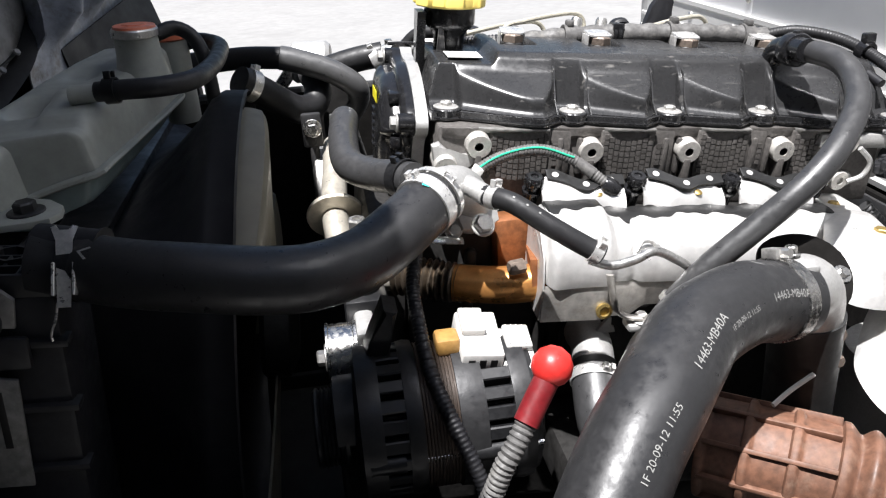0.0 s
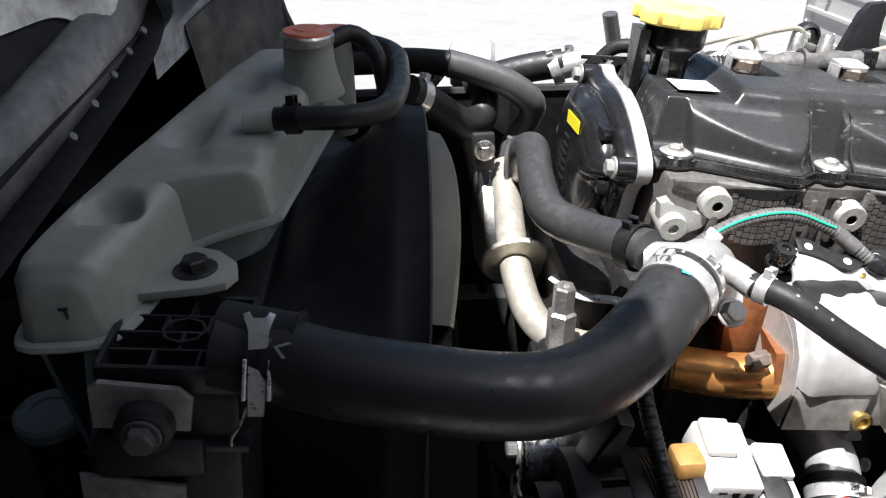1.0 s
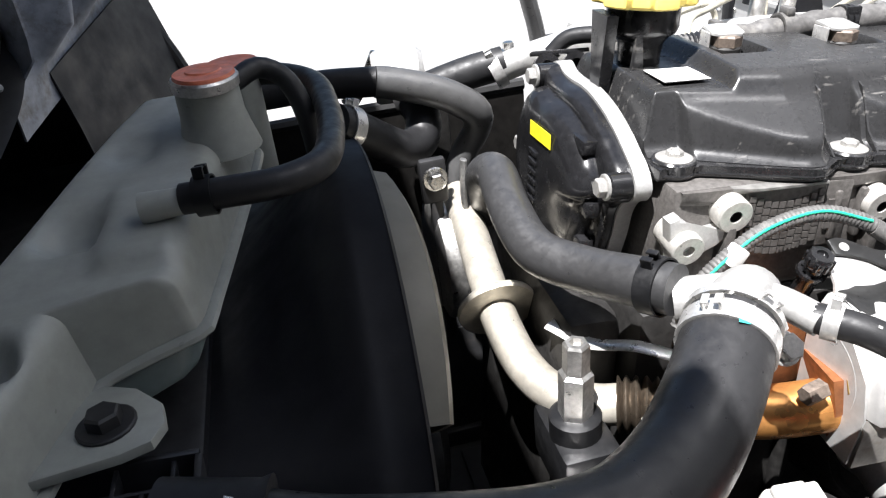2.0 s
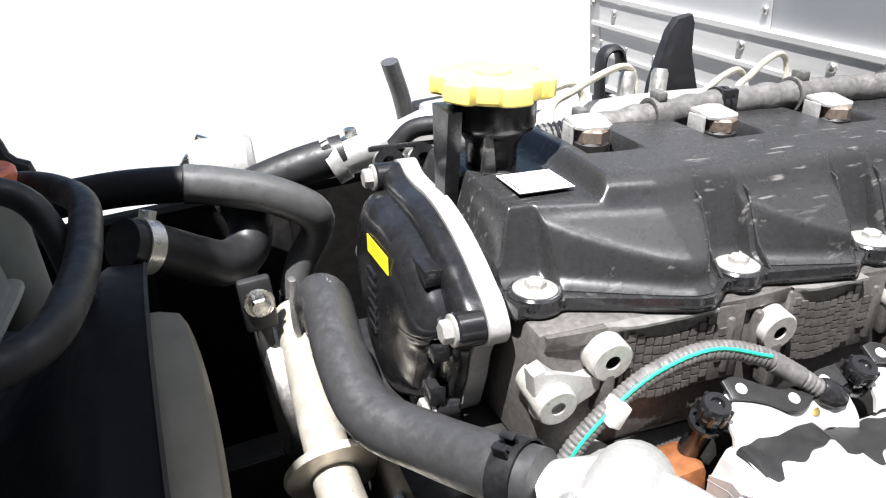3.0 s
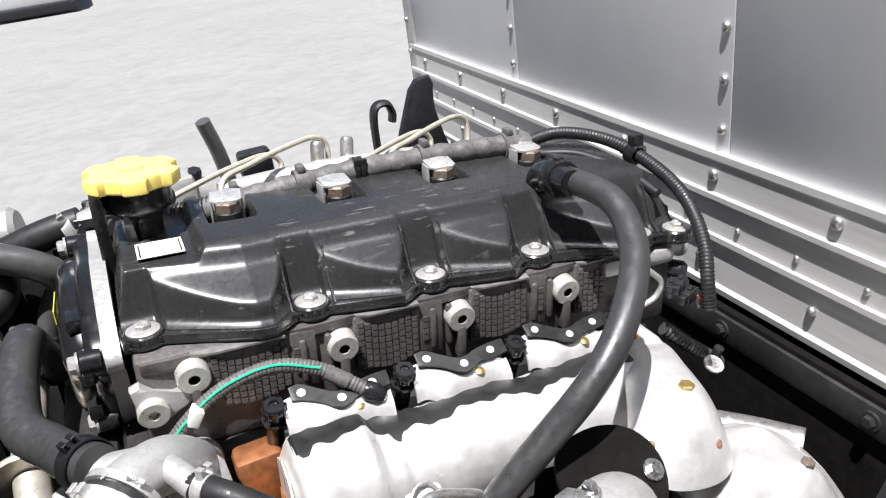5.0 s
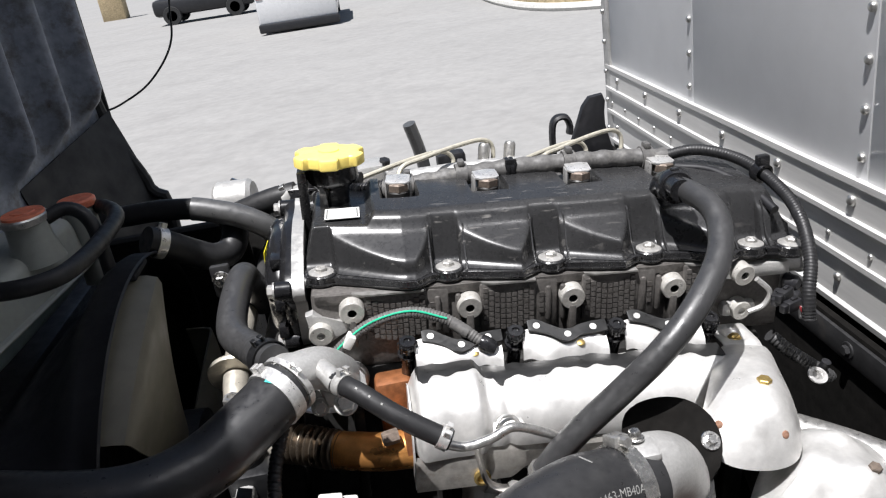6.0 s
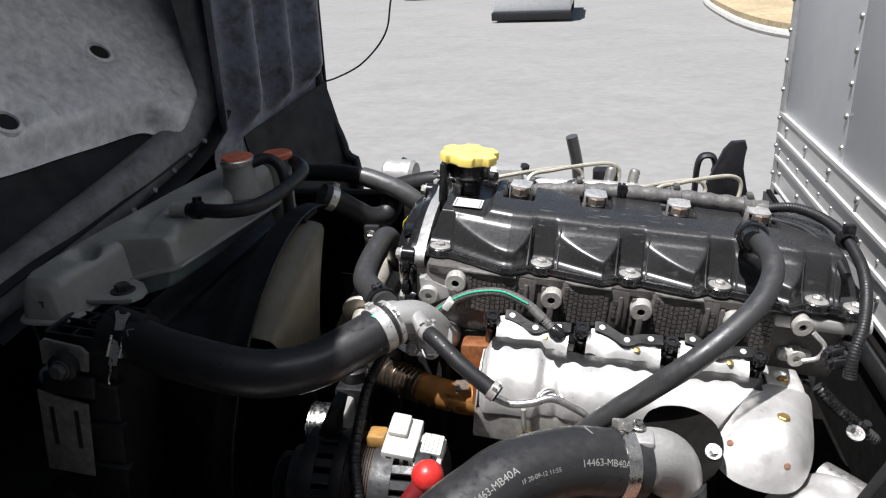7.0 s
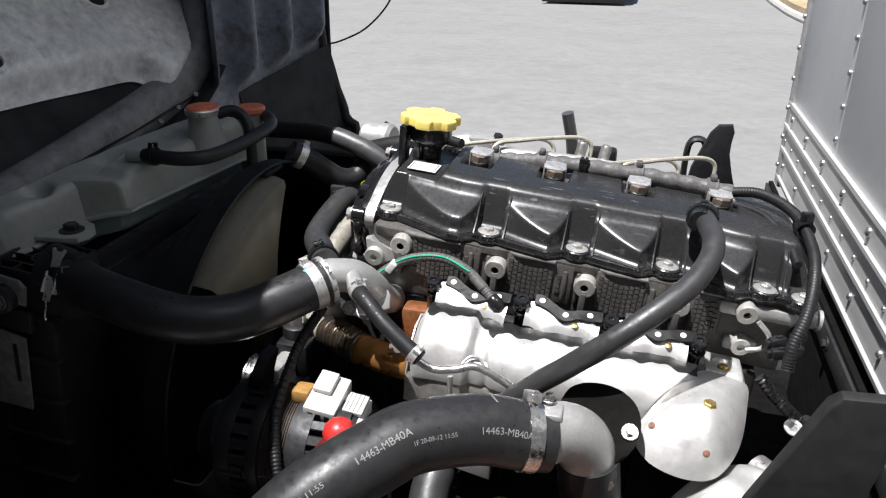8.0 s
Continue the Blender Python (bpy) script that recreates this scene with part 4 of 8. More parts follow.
def build_valve_cover():
    ob = thing("valve_cover", (0.22, 0.07, 0), "dusty black plastic valve cover with scalloped flank", "valve cover", space=ENG)
    bm = bmesh.new()
    rows = []
    xs = [-0.016 + 0.0003 * k for k in range(3)] + [-0.015 + 0.529 * k / 440 for k in range(441)] + [0.5143]
    for x in xs:
        H = cover_height(x)
        row = []
        n = 3.1
        y0 = face_line(x)
        for j in range(41):
            h, c = flank(j / 40)
            a_, b_ = c, pocket(x) * (0.023 + 0.027 * h)
            y = y0 + 0.5 * (a_ + b_ + math.sqrt((a_ - b_) ** 2 + 0.00002)) - 0.0011
            c_ = y0 + niche(x) * (0.0315 + 0.018 * h)
            y = 0.5 * (y + c_ + math.sqrt((y - c_) ** 2 + 0.000002)) - 0.0003
            y -= 0.0065 * max(0.0, 1 - h / 0.13) ** 2.2
            flat = 0.5 * (RISE * h + H - math.sqrt((RISE * h - H) ** 2 + 0.000006))
            row.append(Vector((x, y, max(0.0, flat))))
        H = row[-1].z
        crown = 0.0015
        scoop = max(smooth((0.0225 - abs(x - ix)) / 0.007) for ix in INJECTORS) * smooth((H - 0.046) / 0.006)
        for j in range(1, 24):
            f = j / 24
            y = row[40].y + (0.14 - row[40].y) * f
            row.append(Vector((x, y, H + crown * math.sin(math.pi * f) - 0.026 * scoop * smooth((y - 0.064) / 0.008))))
        for j in range(13):
            th = math.pi / 2 * (12 - j) / 12
            h = math.sin(th) ** (2 / n)
            row.append(Vector((x, 0.17 - 0.03 * (1 - math.cos(th) ** (2 / n)), (H - 0.026 * scoop) * h)))
        rows.append(row)
    grid_sheet(bm, rows)
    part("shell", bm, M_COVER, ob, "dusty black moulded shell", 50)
    # lip and gasket
    for name, z0, z1, out, mat in (("lip", -0.0085, -0.0005, 0.0, M_LIP), ("gasket", -0.0105, -0.0085, -0.002, M_GASKET)):
        bm = bmesh.new()
        near = []
        for i in range(401):
            x = -0.018 + 0.538 * i / 400
            y = face_line(x) - 0.0085 + 0.014 * pocket(x)
            for bx, by in BOLTS:
                d = abs(x - bx)
                if d < 0.016:
                    y = min(y, by - math.sqrt(0.016**2 - d * d))
            near.append((x, y - out))
        near[0] = (near[0][0], near[0][1] + 0.01)
        near[-1] = (near[-1][0], near[-1][1] + 0.01)
        plate(bm, near + [(0.52, 0.18), (-0.018, 0.18)], z1 - z0, Matrix.Translation((0, 0, z0)), 0.0022 if name == "lip" else 0.0006)
        lip = part(name, bm, mat, ob)
        if name == "lip":
            bm = bmesh.new()
            sweep(bm, [(x, y + 0.0012, -0.0066) for x, y in near[3:-3:3]], 0.0016, 8, 2)
            part("lower_bead", bm, M_LIP, lip, "thin glossy bead under the lip")
    for bx, by in BOLTS + [(0.06, 0.172), (0.2, 0.172), (0.34, 0.172), (0.46, 0.172)]:
        bm = bmesh.new()
        lathe(bm, [(0.0162, -0.004), (0.0162, 0.0012), (0.015, 0.0024), (0.0138, 0.0024), (0.0136, 0.0016), (0.0001, 0.0016)], (bx, by, 0), Z, 28)
        part("bolt_pad", bm, M_LIP, ob)
        bm = bmesh.new()
        lathe(bm, [(0.0001, 0), (0.0134, 0), (0.0134, 0.0012), (0.012, 0.002), (0.0085, 0.0026), (0.0001, 0.0026)], (bx, by, 0.0017), Z, 28)
        lathe(bm, [(0.0064, 0), (0.0064, 0.0032), (0.0054, 0.0042), (0.0035, 0.0042), (0.003, 0.0034), (0.0001, 0.0034)], (bx, by, 0.0042), Z, 6)
        part("bolt", bm, M_BOLT, ob, "bright flanged bolt", 25)
    for bx, by in BOLTS[1:5]:
        for s in (-1, 1):
            bm = bmesh.new()
            x = bx + s * 0.0185
            plate(bm, [(by - 0.008, 0.0), (0.016, 0.0), (0.016, 0.046), (by + 0.022, 0.041), (by + 0.006, 0.012)], 0.0016, Matrix.Translation((x, 0, 0)) @ Matrix(((0, 0, 1, 0), (1, 0, 0, 0), (0, 1, 0, 0), (0, 0, 0, 1))))
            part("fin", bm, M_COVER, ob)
    # label on the low front step
    bm = bmesh.new()
    m = Matrix.Translation((0.026, 0.054, 0.0454))
    plate(bm, [(-0.019, -0.017), (0.019, -0.017), (0.019, 0.017), (-0.019, 0.017)], 0.0006, m)
    lab = part("label", bm, M_INK, ob, "white sticker with a thin dark frame line")
    bm = bmesh.new()
    for a, b in (((-0.019, -0.017), (0.019, -0.0152)), ((-0.019, 0.0152), (0.019, 0.017)), ((-0.019, -0.0152), (-0.0172, 0.0152)), ((0.0172, -0.0152), (0.019, 0.0152))):
        box(bm, (*a, 0.0006), (*b, 0.001), 0, m)
    part("white_edge", bm, M_WLABEL, lab)
    bm = bmesh.new()
    box(bm, (-0.0158, -0.0136, 0.0006), (0.0158, 0.0136, 0.001), 0, m)
    part("white_field", bm, M_WLABEL, lab)
    # oil filler neck with its blade and rib
    bm = bmesh.new()
    lathe(bm, [(0.0175, -0.01), (0.0172, 0.012), (0.018, 0.02), (0.022, 0.026), (0.0275, 0.03), (0.029, 0.034), (0.029, 0.052), (0.0001, 0.052)], (0.018, 0.103, 0.04), Z, 36)
    part("filler_neck", bm, M_PLASTIC, ob, "glossy black filler neck")
    bm = bmesh.new()
    plate(bm, [(0.084, 0.086), (0.113, 0.086), (0.103, 0.0), (0.0985, -0.014), (0.0935, -0.014), (0.0925, 0.0)], 0.01,
          Matrix(((0, 0, 1, -0.021), (1, 0, 0, 0), (0, 1, 0, 0), (0, 0, 0, 1))), 0.001)
    part("neck_blade", bm, M_PLASTIC, ob)
    bm = bmesh.new()
    plate(bm, [(-0.005, 0), (0.006, 0), (0.002, 0.031), (-0.003, 0.031)], 0.004, Matrix.Translation((0.006, 0.083, 0.04)) @ Matrix.Rotation(radians(90), 4, "X"), 0.001)
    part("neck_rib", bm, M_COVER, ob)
    # breather spigot at the rear
    bm = bmesh.new()
    sweep(bm, [(0.376, 0.024, 0.035), (0.376, 0.022, 0.055), (0.375, 0.01, 0.067), (0.373, -0.015, 0.072), (0.371, -0.045, 0.074)], 0.0118, 20, 8)
    part("breather_spigot", bm, M_PLASTIC, ob, "black breather elbow")
    bm = bmesh.new()
    lathe(bm, [(0.017, 0), (0.016, 0.008), (0.014, 0.012), (0.0001, 0.012)], (0.376, 0.024, 0.034), Z, 24)
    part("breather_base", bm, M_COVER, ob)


def build_oil_cap():
    ob = thing("oil_filler_cap", (0.019, 0.107, 0.072), "yellow lobed plastic oil filler cap on the valve cover", "oil cap", space=ENG)

    def lobes(t, r):
        return r * (0.965 + 0.09 * math.tanh(4.5 * (math.cos(6 * t) + 0.15))) if r > 0.034 else r

    bm = bmesh.new()
    lathe(bm, [(0.03, 0), (0.0375, 0.0015), (0.0392, 0.003), (0.0392, 0.0108), (0.0384, 0.013), (0.0366, 0.0142), (0.0362, 0.0143), (0.03, 0.0148), (0.0001, 0.0156)], (0.0165, 0.1015, 0.0905), Z, 144, lobes)
    part("lid", bm, M_YELLOW, ob, sharp=30)
    bm = bmesh.new()
    lathe(bm, [(0.0001, 0.0), (0.012, 0.0), (0.0115, 0.0012), (0.0001, 0.0015)], (0.0165, 0.1015, 0.106), Z, 24)
    part("centre_disc", bm, M_YELLOW, ob)


def build_injectors():
    for k, x in enumerate(INJECTORS):
        y = (0.096, 0.088, 0.087, 0.093)[k]
        ob = thing("injector", (x, y, 0.03), "brown injector nut with a pale folded bracket on the valve cover", "injector", "injectors in a row", space=ENG)
        bm = bmesh.new()
        lathe(bm, [(0.0125, 0), (0.0125, 0.022), (0.0105, 0.024), (0.0001, 0.024)], (x, y, 0.031), Z, 20)
        part("body", bm, M_BLOCK, ob)
        bm = bmesh.new()
        hex_head(bm, (x, y, 0.0545), Z, 0.0125, 0.009)
        part("nut", bm, M_RUSTBOLT, ob, "brown-tarnished hexagon nut", 25)
        m = Matrix.Translation((x, y, 0)) @ Matrix.Rotation(radians((-8, 4, -3, 6)[k]), 4, "Z")
        bm = bmesh.new()
        plate(bm, [(-0.0145, -0.003), (-0.009, -0.007), (0.009, -0.007), (0.0135, -0.003), (0.0135, 0.017), (0.004, 0.02), (-0.0145, 0.017)], 0.0022, m @ Matrix.Translation((0, 0, 0.0638)) @ Matrix.Rotation(radians(7), 4, "X"), 0.0006)
        bracket = part("bracket", bm, M_CLIP, ob, "pale folded bracket")
        for a, b in ((-0.0155, -0.0135), (0.0125, 0.0145)):
            bm = bmesh.new()
            box(bm, (a, 0.0, 0.035), (b, 0.017, 0.0645), 0.0006, m)
            part("leg", bm, M_CLIP, bracket)


def build_timing_cover():
    ob = thing("timing_cover", (-0.045, 0.1, -0.15), "glossy black timing cover with lugs on a silver back plate", "timing cover", space=ENG)
    edge = [(0.152, 0.036), (0.138, 0.031), (0.12, 0.0295), (0.09, 0.03), (0.058, 0.024), (0.03, 0.0135), (0.012, 0.004), (-0.002, -0.004), (-0.011, -0.016), (-0.006, -0.027),
            (0.006, -0.034), (0.014, -0.046), (0.018, -0.064), (0.024, -0.082), (0.03, -0.096), (0.05, -0.112), (0.085, -0.13), (0.125, -0.126), (0.162, -0.102), (0.184, -0.062), (0.188, -0.022), (0.179, 0.012), (0.166, 0.03)]
    loop = [(p.x, p.y) for p in loop_through([(y, z, 0) for y, z in edge], 5)]
    cy, cz = 0.098, -0.048

    def inset(d, soft=0.0):
        """The outline drawn in by d; soft takes the lugs off it."""
        out = []
        for y, z in loop:
            r = math.hypot(y - cy, z - cz)
            q = r - soft * max(0.0, r - 0.088)
            out.append((cy + (y - cy) * (q - d) / r, cz + (z - cz) * (q - d) / r))
        return out

    facing = Matrix(((0, 0, -1, 0), (1, 0, 0, 0), (0, 1, 0, 0), (0, 0, 0, 1)))
    bm = bmesh.new()
    plate(bm, inset(0.0), 0.013, Matrix.Translation((-0.019, 0, 0)) @ facing, 0.0015)
    part("back_plate", bm, M_CAST, ob, "silver cast back plate")
    bm = bmesh.new()
    rows = []
    for x, d in ((-0.0322, 0.002), (-0.0385, 0.0025), (-0.042, 0.004), (-0.0445, 0.0068), (-0.0458, 0.0105), (-0.0462, 0.016), (-0.0462, 0.03)):
        rows.append([Vector((x, y, z)) for y, z in inset(d) + inset(d)[:1]])
    grid_sheet(bm, rows)
    bmesh.ops.remove_doubles(bm, verts=bm.verts[:], dist=0.00005)
    part("rim", bm, M_PLASTIC, ob, "rounded black rim", 50)
    bm = bmesh.new()
    rows = []
    for x, d in ((-0.045, 0.0125), (-0.05, 0.013), (-0.0555, 0.0148), (-0.0602, 0.019), (-0.0638, 0.026), (-0.0655, 0.034), (-0.066, 0.05), (-0.0662, 0.07)):
        ring = inset(d, 0.65)
        rows.append([Vector((x, y, z)) for y, z in ring + ring[:1]])
    grid_sheet(bm, rows)
    bm.faces.new([bm.verts.new(p) for p in rows[-1][:-1]])
    bmesh.ops.remove_doubles(bm, verts=bm.verts[:], dist=0.0002)
    part("dome", bm, M_PLASTIC, ob, "", 40)
    for y, z in ((-0.001, -0.0155), (0.153, 0.0245), (0.034, -0.093), (0.178, -0.045), (0.1, -0.118)):
        bm = bmesh.new()
        lathe(bm, [(0.0102, -0.012), (0.0102, 0.003), (0.009, 0.0045), (0.0001, 0.0045)], (-0.046, y, z), -X, 22)
        part("lug", bm, M_PLASTIC, ob)
        bolt(ob, (-0.0505, y, z), -X, M_BOLT, 0.0072, 0.006, 0.0098, "bright flanged bolt")
    # stepped pads that tie the face to the rim on its near side
    for y0, y1, z0, z1, x0 in ((0.03, 0.056, -0.004, 0.008, -0.0565), (0.018, 0.04, -0.05, -0.037, -0.0555), (0.024, 0.05, -0.086, -0.071, -0.0555), (0.055, 0.078, -0.112, -0.098, -0.055)):
        bm = bmesh.new()
        box(bm, (x0, y0, z0), (-0.044, y1, z1), 0.0018, None, 2)
        part("pad", bm, M_PLASTIC, ob)
    for k in range(6):
        bm = bmesh.new()
        z = -0.03 - 0.0085 * k
        box(bm, (-0.0678, 0.1, z), (-0.065, 0.118, z + 0.0045), 0.0006)
        part("raised_bar", bm, M_PLASTIC, ob)
    bm = bmesh.new()
    m = Matrix.Translation((-0.0663, 0.094, -0.007)) @ facing @ Matrix.Rotation(radians(-3), 4, "Z")
    plate(bm, [(-0.0235, -0.0062), (0.0235, -0.0062), (0.0235, 0.0062), (-0.0235, 0.0062)], 0.0006, m)
    part("sticker", bm, M_YLABEL, ob, "yellow rectangular sticker")


def shield_top(x, y):
    """Height of the main shield's upper curve."""
    R = 0.0465 + 0.008 * smooth((0.152 - x) / 0.008) * smooth((x - 0.078) / 0.012)
    d = min(0.9, max(0.0, -0.098 - y) / R)
    return -0.128 + R * math.sqrt(1 - d * d) * (0.75 + 0.25 * smooth((x - 0.0775) / 0.01))


def loop_through(points, per=6):
    """A smooth closed line through points."""
    n = len(points)
    p = [Vector(q) for q in points]
    out = []
    for i in range(n):
        a, b, c, d = (p[(i + k) % n] for k in (-1, 0, 1, 2))
        for k in range(per):
            t = k / per
            out.append(0.5 * (2 * b + (c - a) * t + (2 * a - 5 * b + 4 * c - d) * t * t + (3 * b - a - 3 * c + d) * t**3))
    return out


def pressed_dome(bm, centre, rim, power, dents=0.0, seed=0.0):
    """A pressed sheet that falls from its centre to a rim."""
    edge = loop_through(rim)
    edge.append(edge[0])
    c = Vector(centre)
    rows = []
    for i in range(25):
        f = max(0.004, i / 24)
        row = []
        for e in edge:
            q = c.lerp(e, f)
            q.z = c.z + (e.z - c.z) * f**power + dents * noise.noise((q.x * 26 + seed, q.y * 26, seed)) * math.sin(math.pi * min(1, f * 1.1))
            row.append(q)
        rows.append(row)
    grid_sheet(bm, rows)
    return rows


def build_manifold():
    # gasket strip with punched holes between head and shield
    ob = thing("manifold_gasket", (0.2, -0.08, -0.075), "black sheet gasket strip with punched holes above the heat shield", "gasket", space=ENG)
    tilt = Matrix.Translation((-0.003, -0.071, -0.058)) @ Matrix.Rotation(radians(28), 4, "X")
    up = tilt.to_3x3() @ Z
    for x0 in (0.088, 0.198, 0.305):
        # a holed link that falls towards the rear, then a straight link that climbs to the next stud
        spine = [(0.012, 0.0095), (0.022, 0.0085), (0.034, 0.002), (0.046, -0.0055), (0.056, -0.0055), (0.066, -0.001), (0.08, 0.0005), (0.094, 0.002)]
        half = [0.0062, 0.0078, 0.0066, 0.0075, 0.0072, 0.006, 0.0072, 0.0068]
        line = spline([(a, b, 0) for a, b in spine], 5)
        wide = [half[min(7, k // 5)] + (half[min(7, k // 5 + 1)] - half[min(7, k // 5)]) * (k % 5) / 5 for k in range(len(line))]
        ring = [(p.x, p.y + w) for p, w in zip(line, wide)] + [(p.x, p.y - w) for p, w in reversed(list(zip(line, wide)))]
        bm = bmesh.new()
        plate(bm, [(x0 + a, b) for a, b in ring], 0.0022, tilt, 0.0005)
        leaf = part("gasket_leaf", bm, M_GASKET, ob)
        for a, b in ((0.021, 0.008), (0.051, -0.0055), (0.079, 0.0005)):
            bm = bmesh.new()
            lathe(bm, [(0.0036, 0), (0.0036, 0.0006), (0.0001, 0.0006)], tilt @ Vector((x0 + a, b, 0.0022)), up, 14)
            part("punched_hole", bm, M_SHIELD, leaf, "bright metal showing through a hole")
    for x0, x1 in ((0.092, 0.18), (0.202, 0.29), (0.31, 0.392)):
        bm = bmesh.new()
        rows = []
        for k in range(33):
            f = k / 32
            x = x0 + (x1 - x0) * f
            sag = 0.003 * math.cos(f * 9) + 0.002 * math.sin(f * 17)
            row = [tilt @ Vector((x, 0.006 - 0.012 * f + 0.004 * math.sin(f * 12), -0.003)), tilt @ Vector((x, -0.008 + sag * 0.6, -0.0035)), tilt @ Vector((x, -0.0135 + sag, -0.0045))]
            low = row[-1].copy()
            row += [low + Vector((0, -0.004, -0.004)), low + Vector((0, -0.007, -0.013))]
            rows.append(row)
        grid_sheet(bm, rows)
        flange = part("port_flange", thicken(bm, -0.002), M_SHIELD, ob, "bright port flange under the gasket", 50)
        bm = bmesh.new()
        lathe(bm, [(0.0042, 0), (0.0035, 0.0005), (0.0001, 0.0006)], tilt @ Vector((x0 + 0.06, -0.0135, -0.0033)), up, 12)
        part("rust_spot", bm, M_BRASS, flange, "rusty spot")
    # the lower strip lies over the top of the shield, its edges waving
    bm = bmesh.new()
    rows = []
    for i in range(121):
        x = 0.086 + 0.315 * i / 120
        wave = 0.003 * math.sin(x * 57) + 0.0018 * math.sin(x * 143) + 0.0012 * math.sin(x * 311)
        drop = 0.009 * smooth((0.006 - abs(x - 0.168)) / 0.004) + 0.006 * smooth((0.007 - abs(x - 0.094)) / 0.004)
        y0, y1 = -0.0875 + wave * 0.8, -0.108 + wave * 1.3 - drop
        rows.append([Vector((x, y0 + (y1 - y0) * j / 8, shield_top(x, y0 + (y1 - y0) * j / 8) + 0.0022)) for j in range(9)])
    grid_sheet(bm, rows)
    part("lower_strip", thicken(bm, -0.0012), M_GASKET, ob, "black wavy lower gasket strip")
    for x, z in ((0.0819, -0.061), (0.1926, -0.061), (0.299, -0.064), (0.4, -0.067)):
        s = thing("manifold_stud", (x, -0.07, z - 0.006), "black ribbed cap on a manifold stud", "stud", "studs along the manifold", space=ENG)
        lean = Vector((0, -0.35, 1)).normalized()
        bm = bmesh.new()
        lathe(bm, [(0.0074, -0.036), (0.0074, 0.0), (0.0085, 0.001), (0.0092, 0.003), (0.0092, 0.009), (0.0078, 0.0115), (0.0042, 0.0115), (0.0036, 0.0095), (0.0001, 0.0095)], (x, -0.07, z), lean, 22)
        cap = part("cap", bm, M_PLASTIC, s)
        for k in range(8):
            bm = bmesh.new()
            box(bm, (0.0085, -0.0014, 0.001), (0.0104, 0.0014, 0.0095), 0.0005, turned(lean, (x, -0.07, z)) @ Matrix.Rotation(math.pi * k / 4, 4, "Z"), 1)
            part("grip_rib", bm, M_PLASTIC, cap)
        bm = bmesh.new()
        lathe(bm, [(0.0105, 0), (0.0105, 0.003), (0.0001, 0.003)], (x, -0.067, z - 0.008), lean, 18)
        part("collar", bm, M_PLASTIC, s)


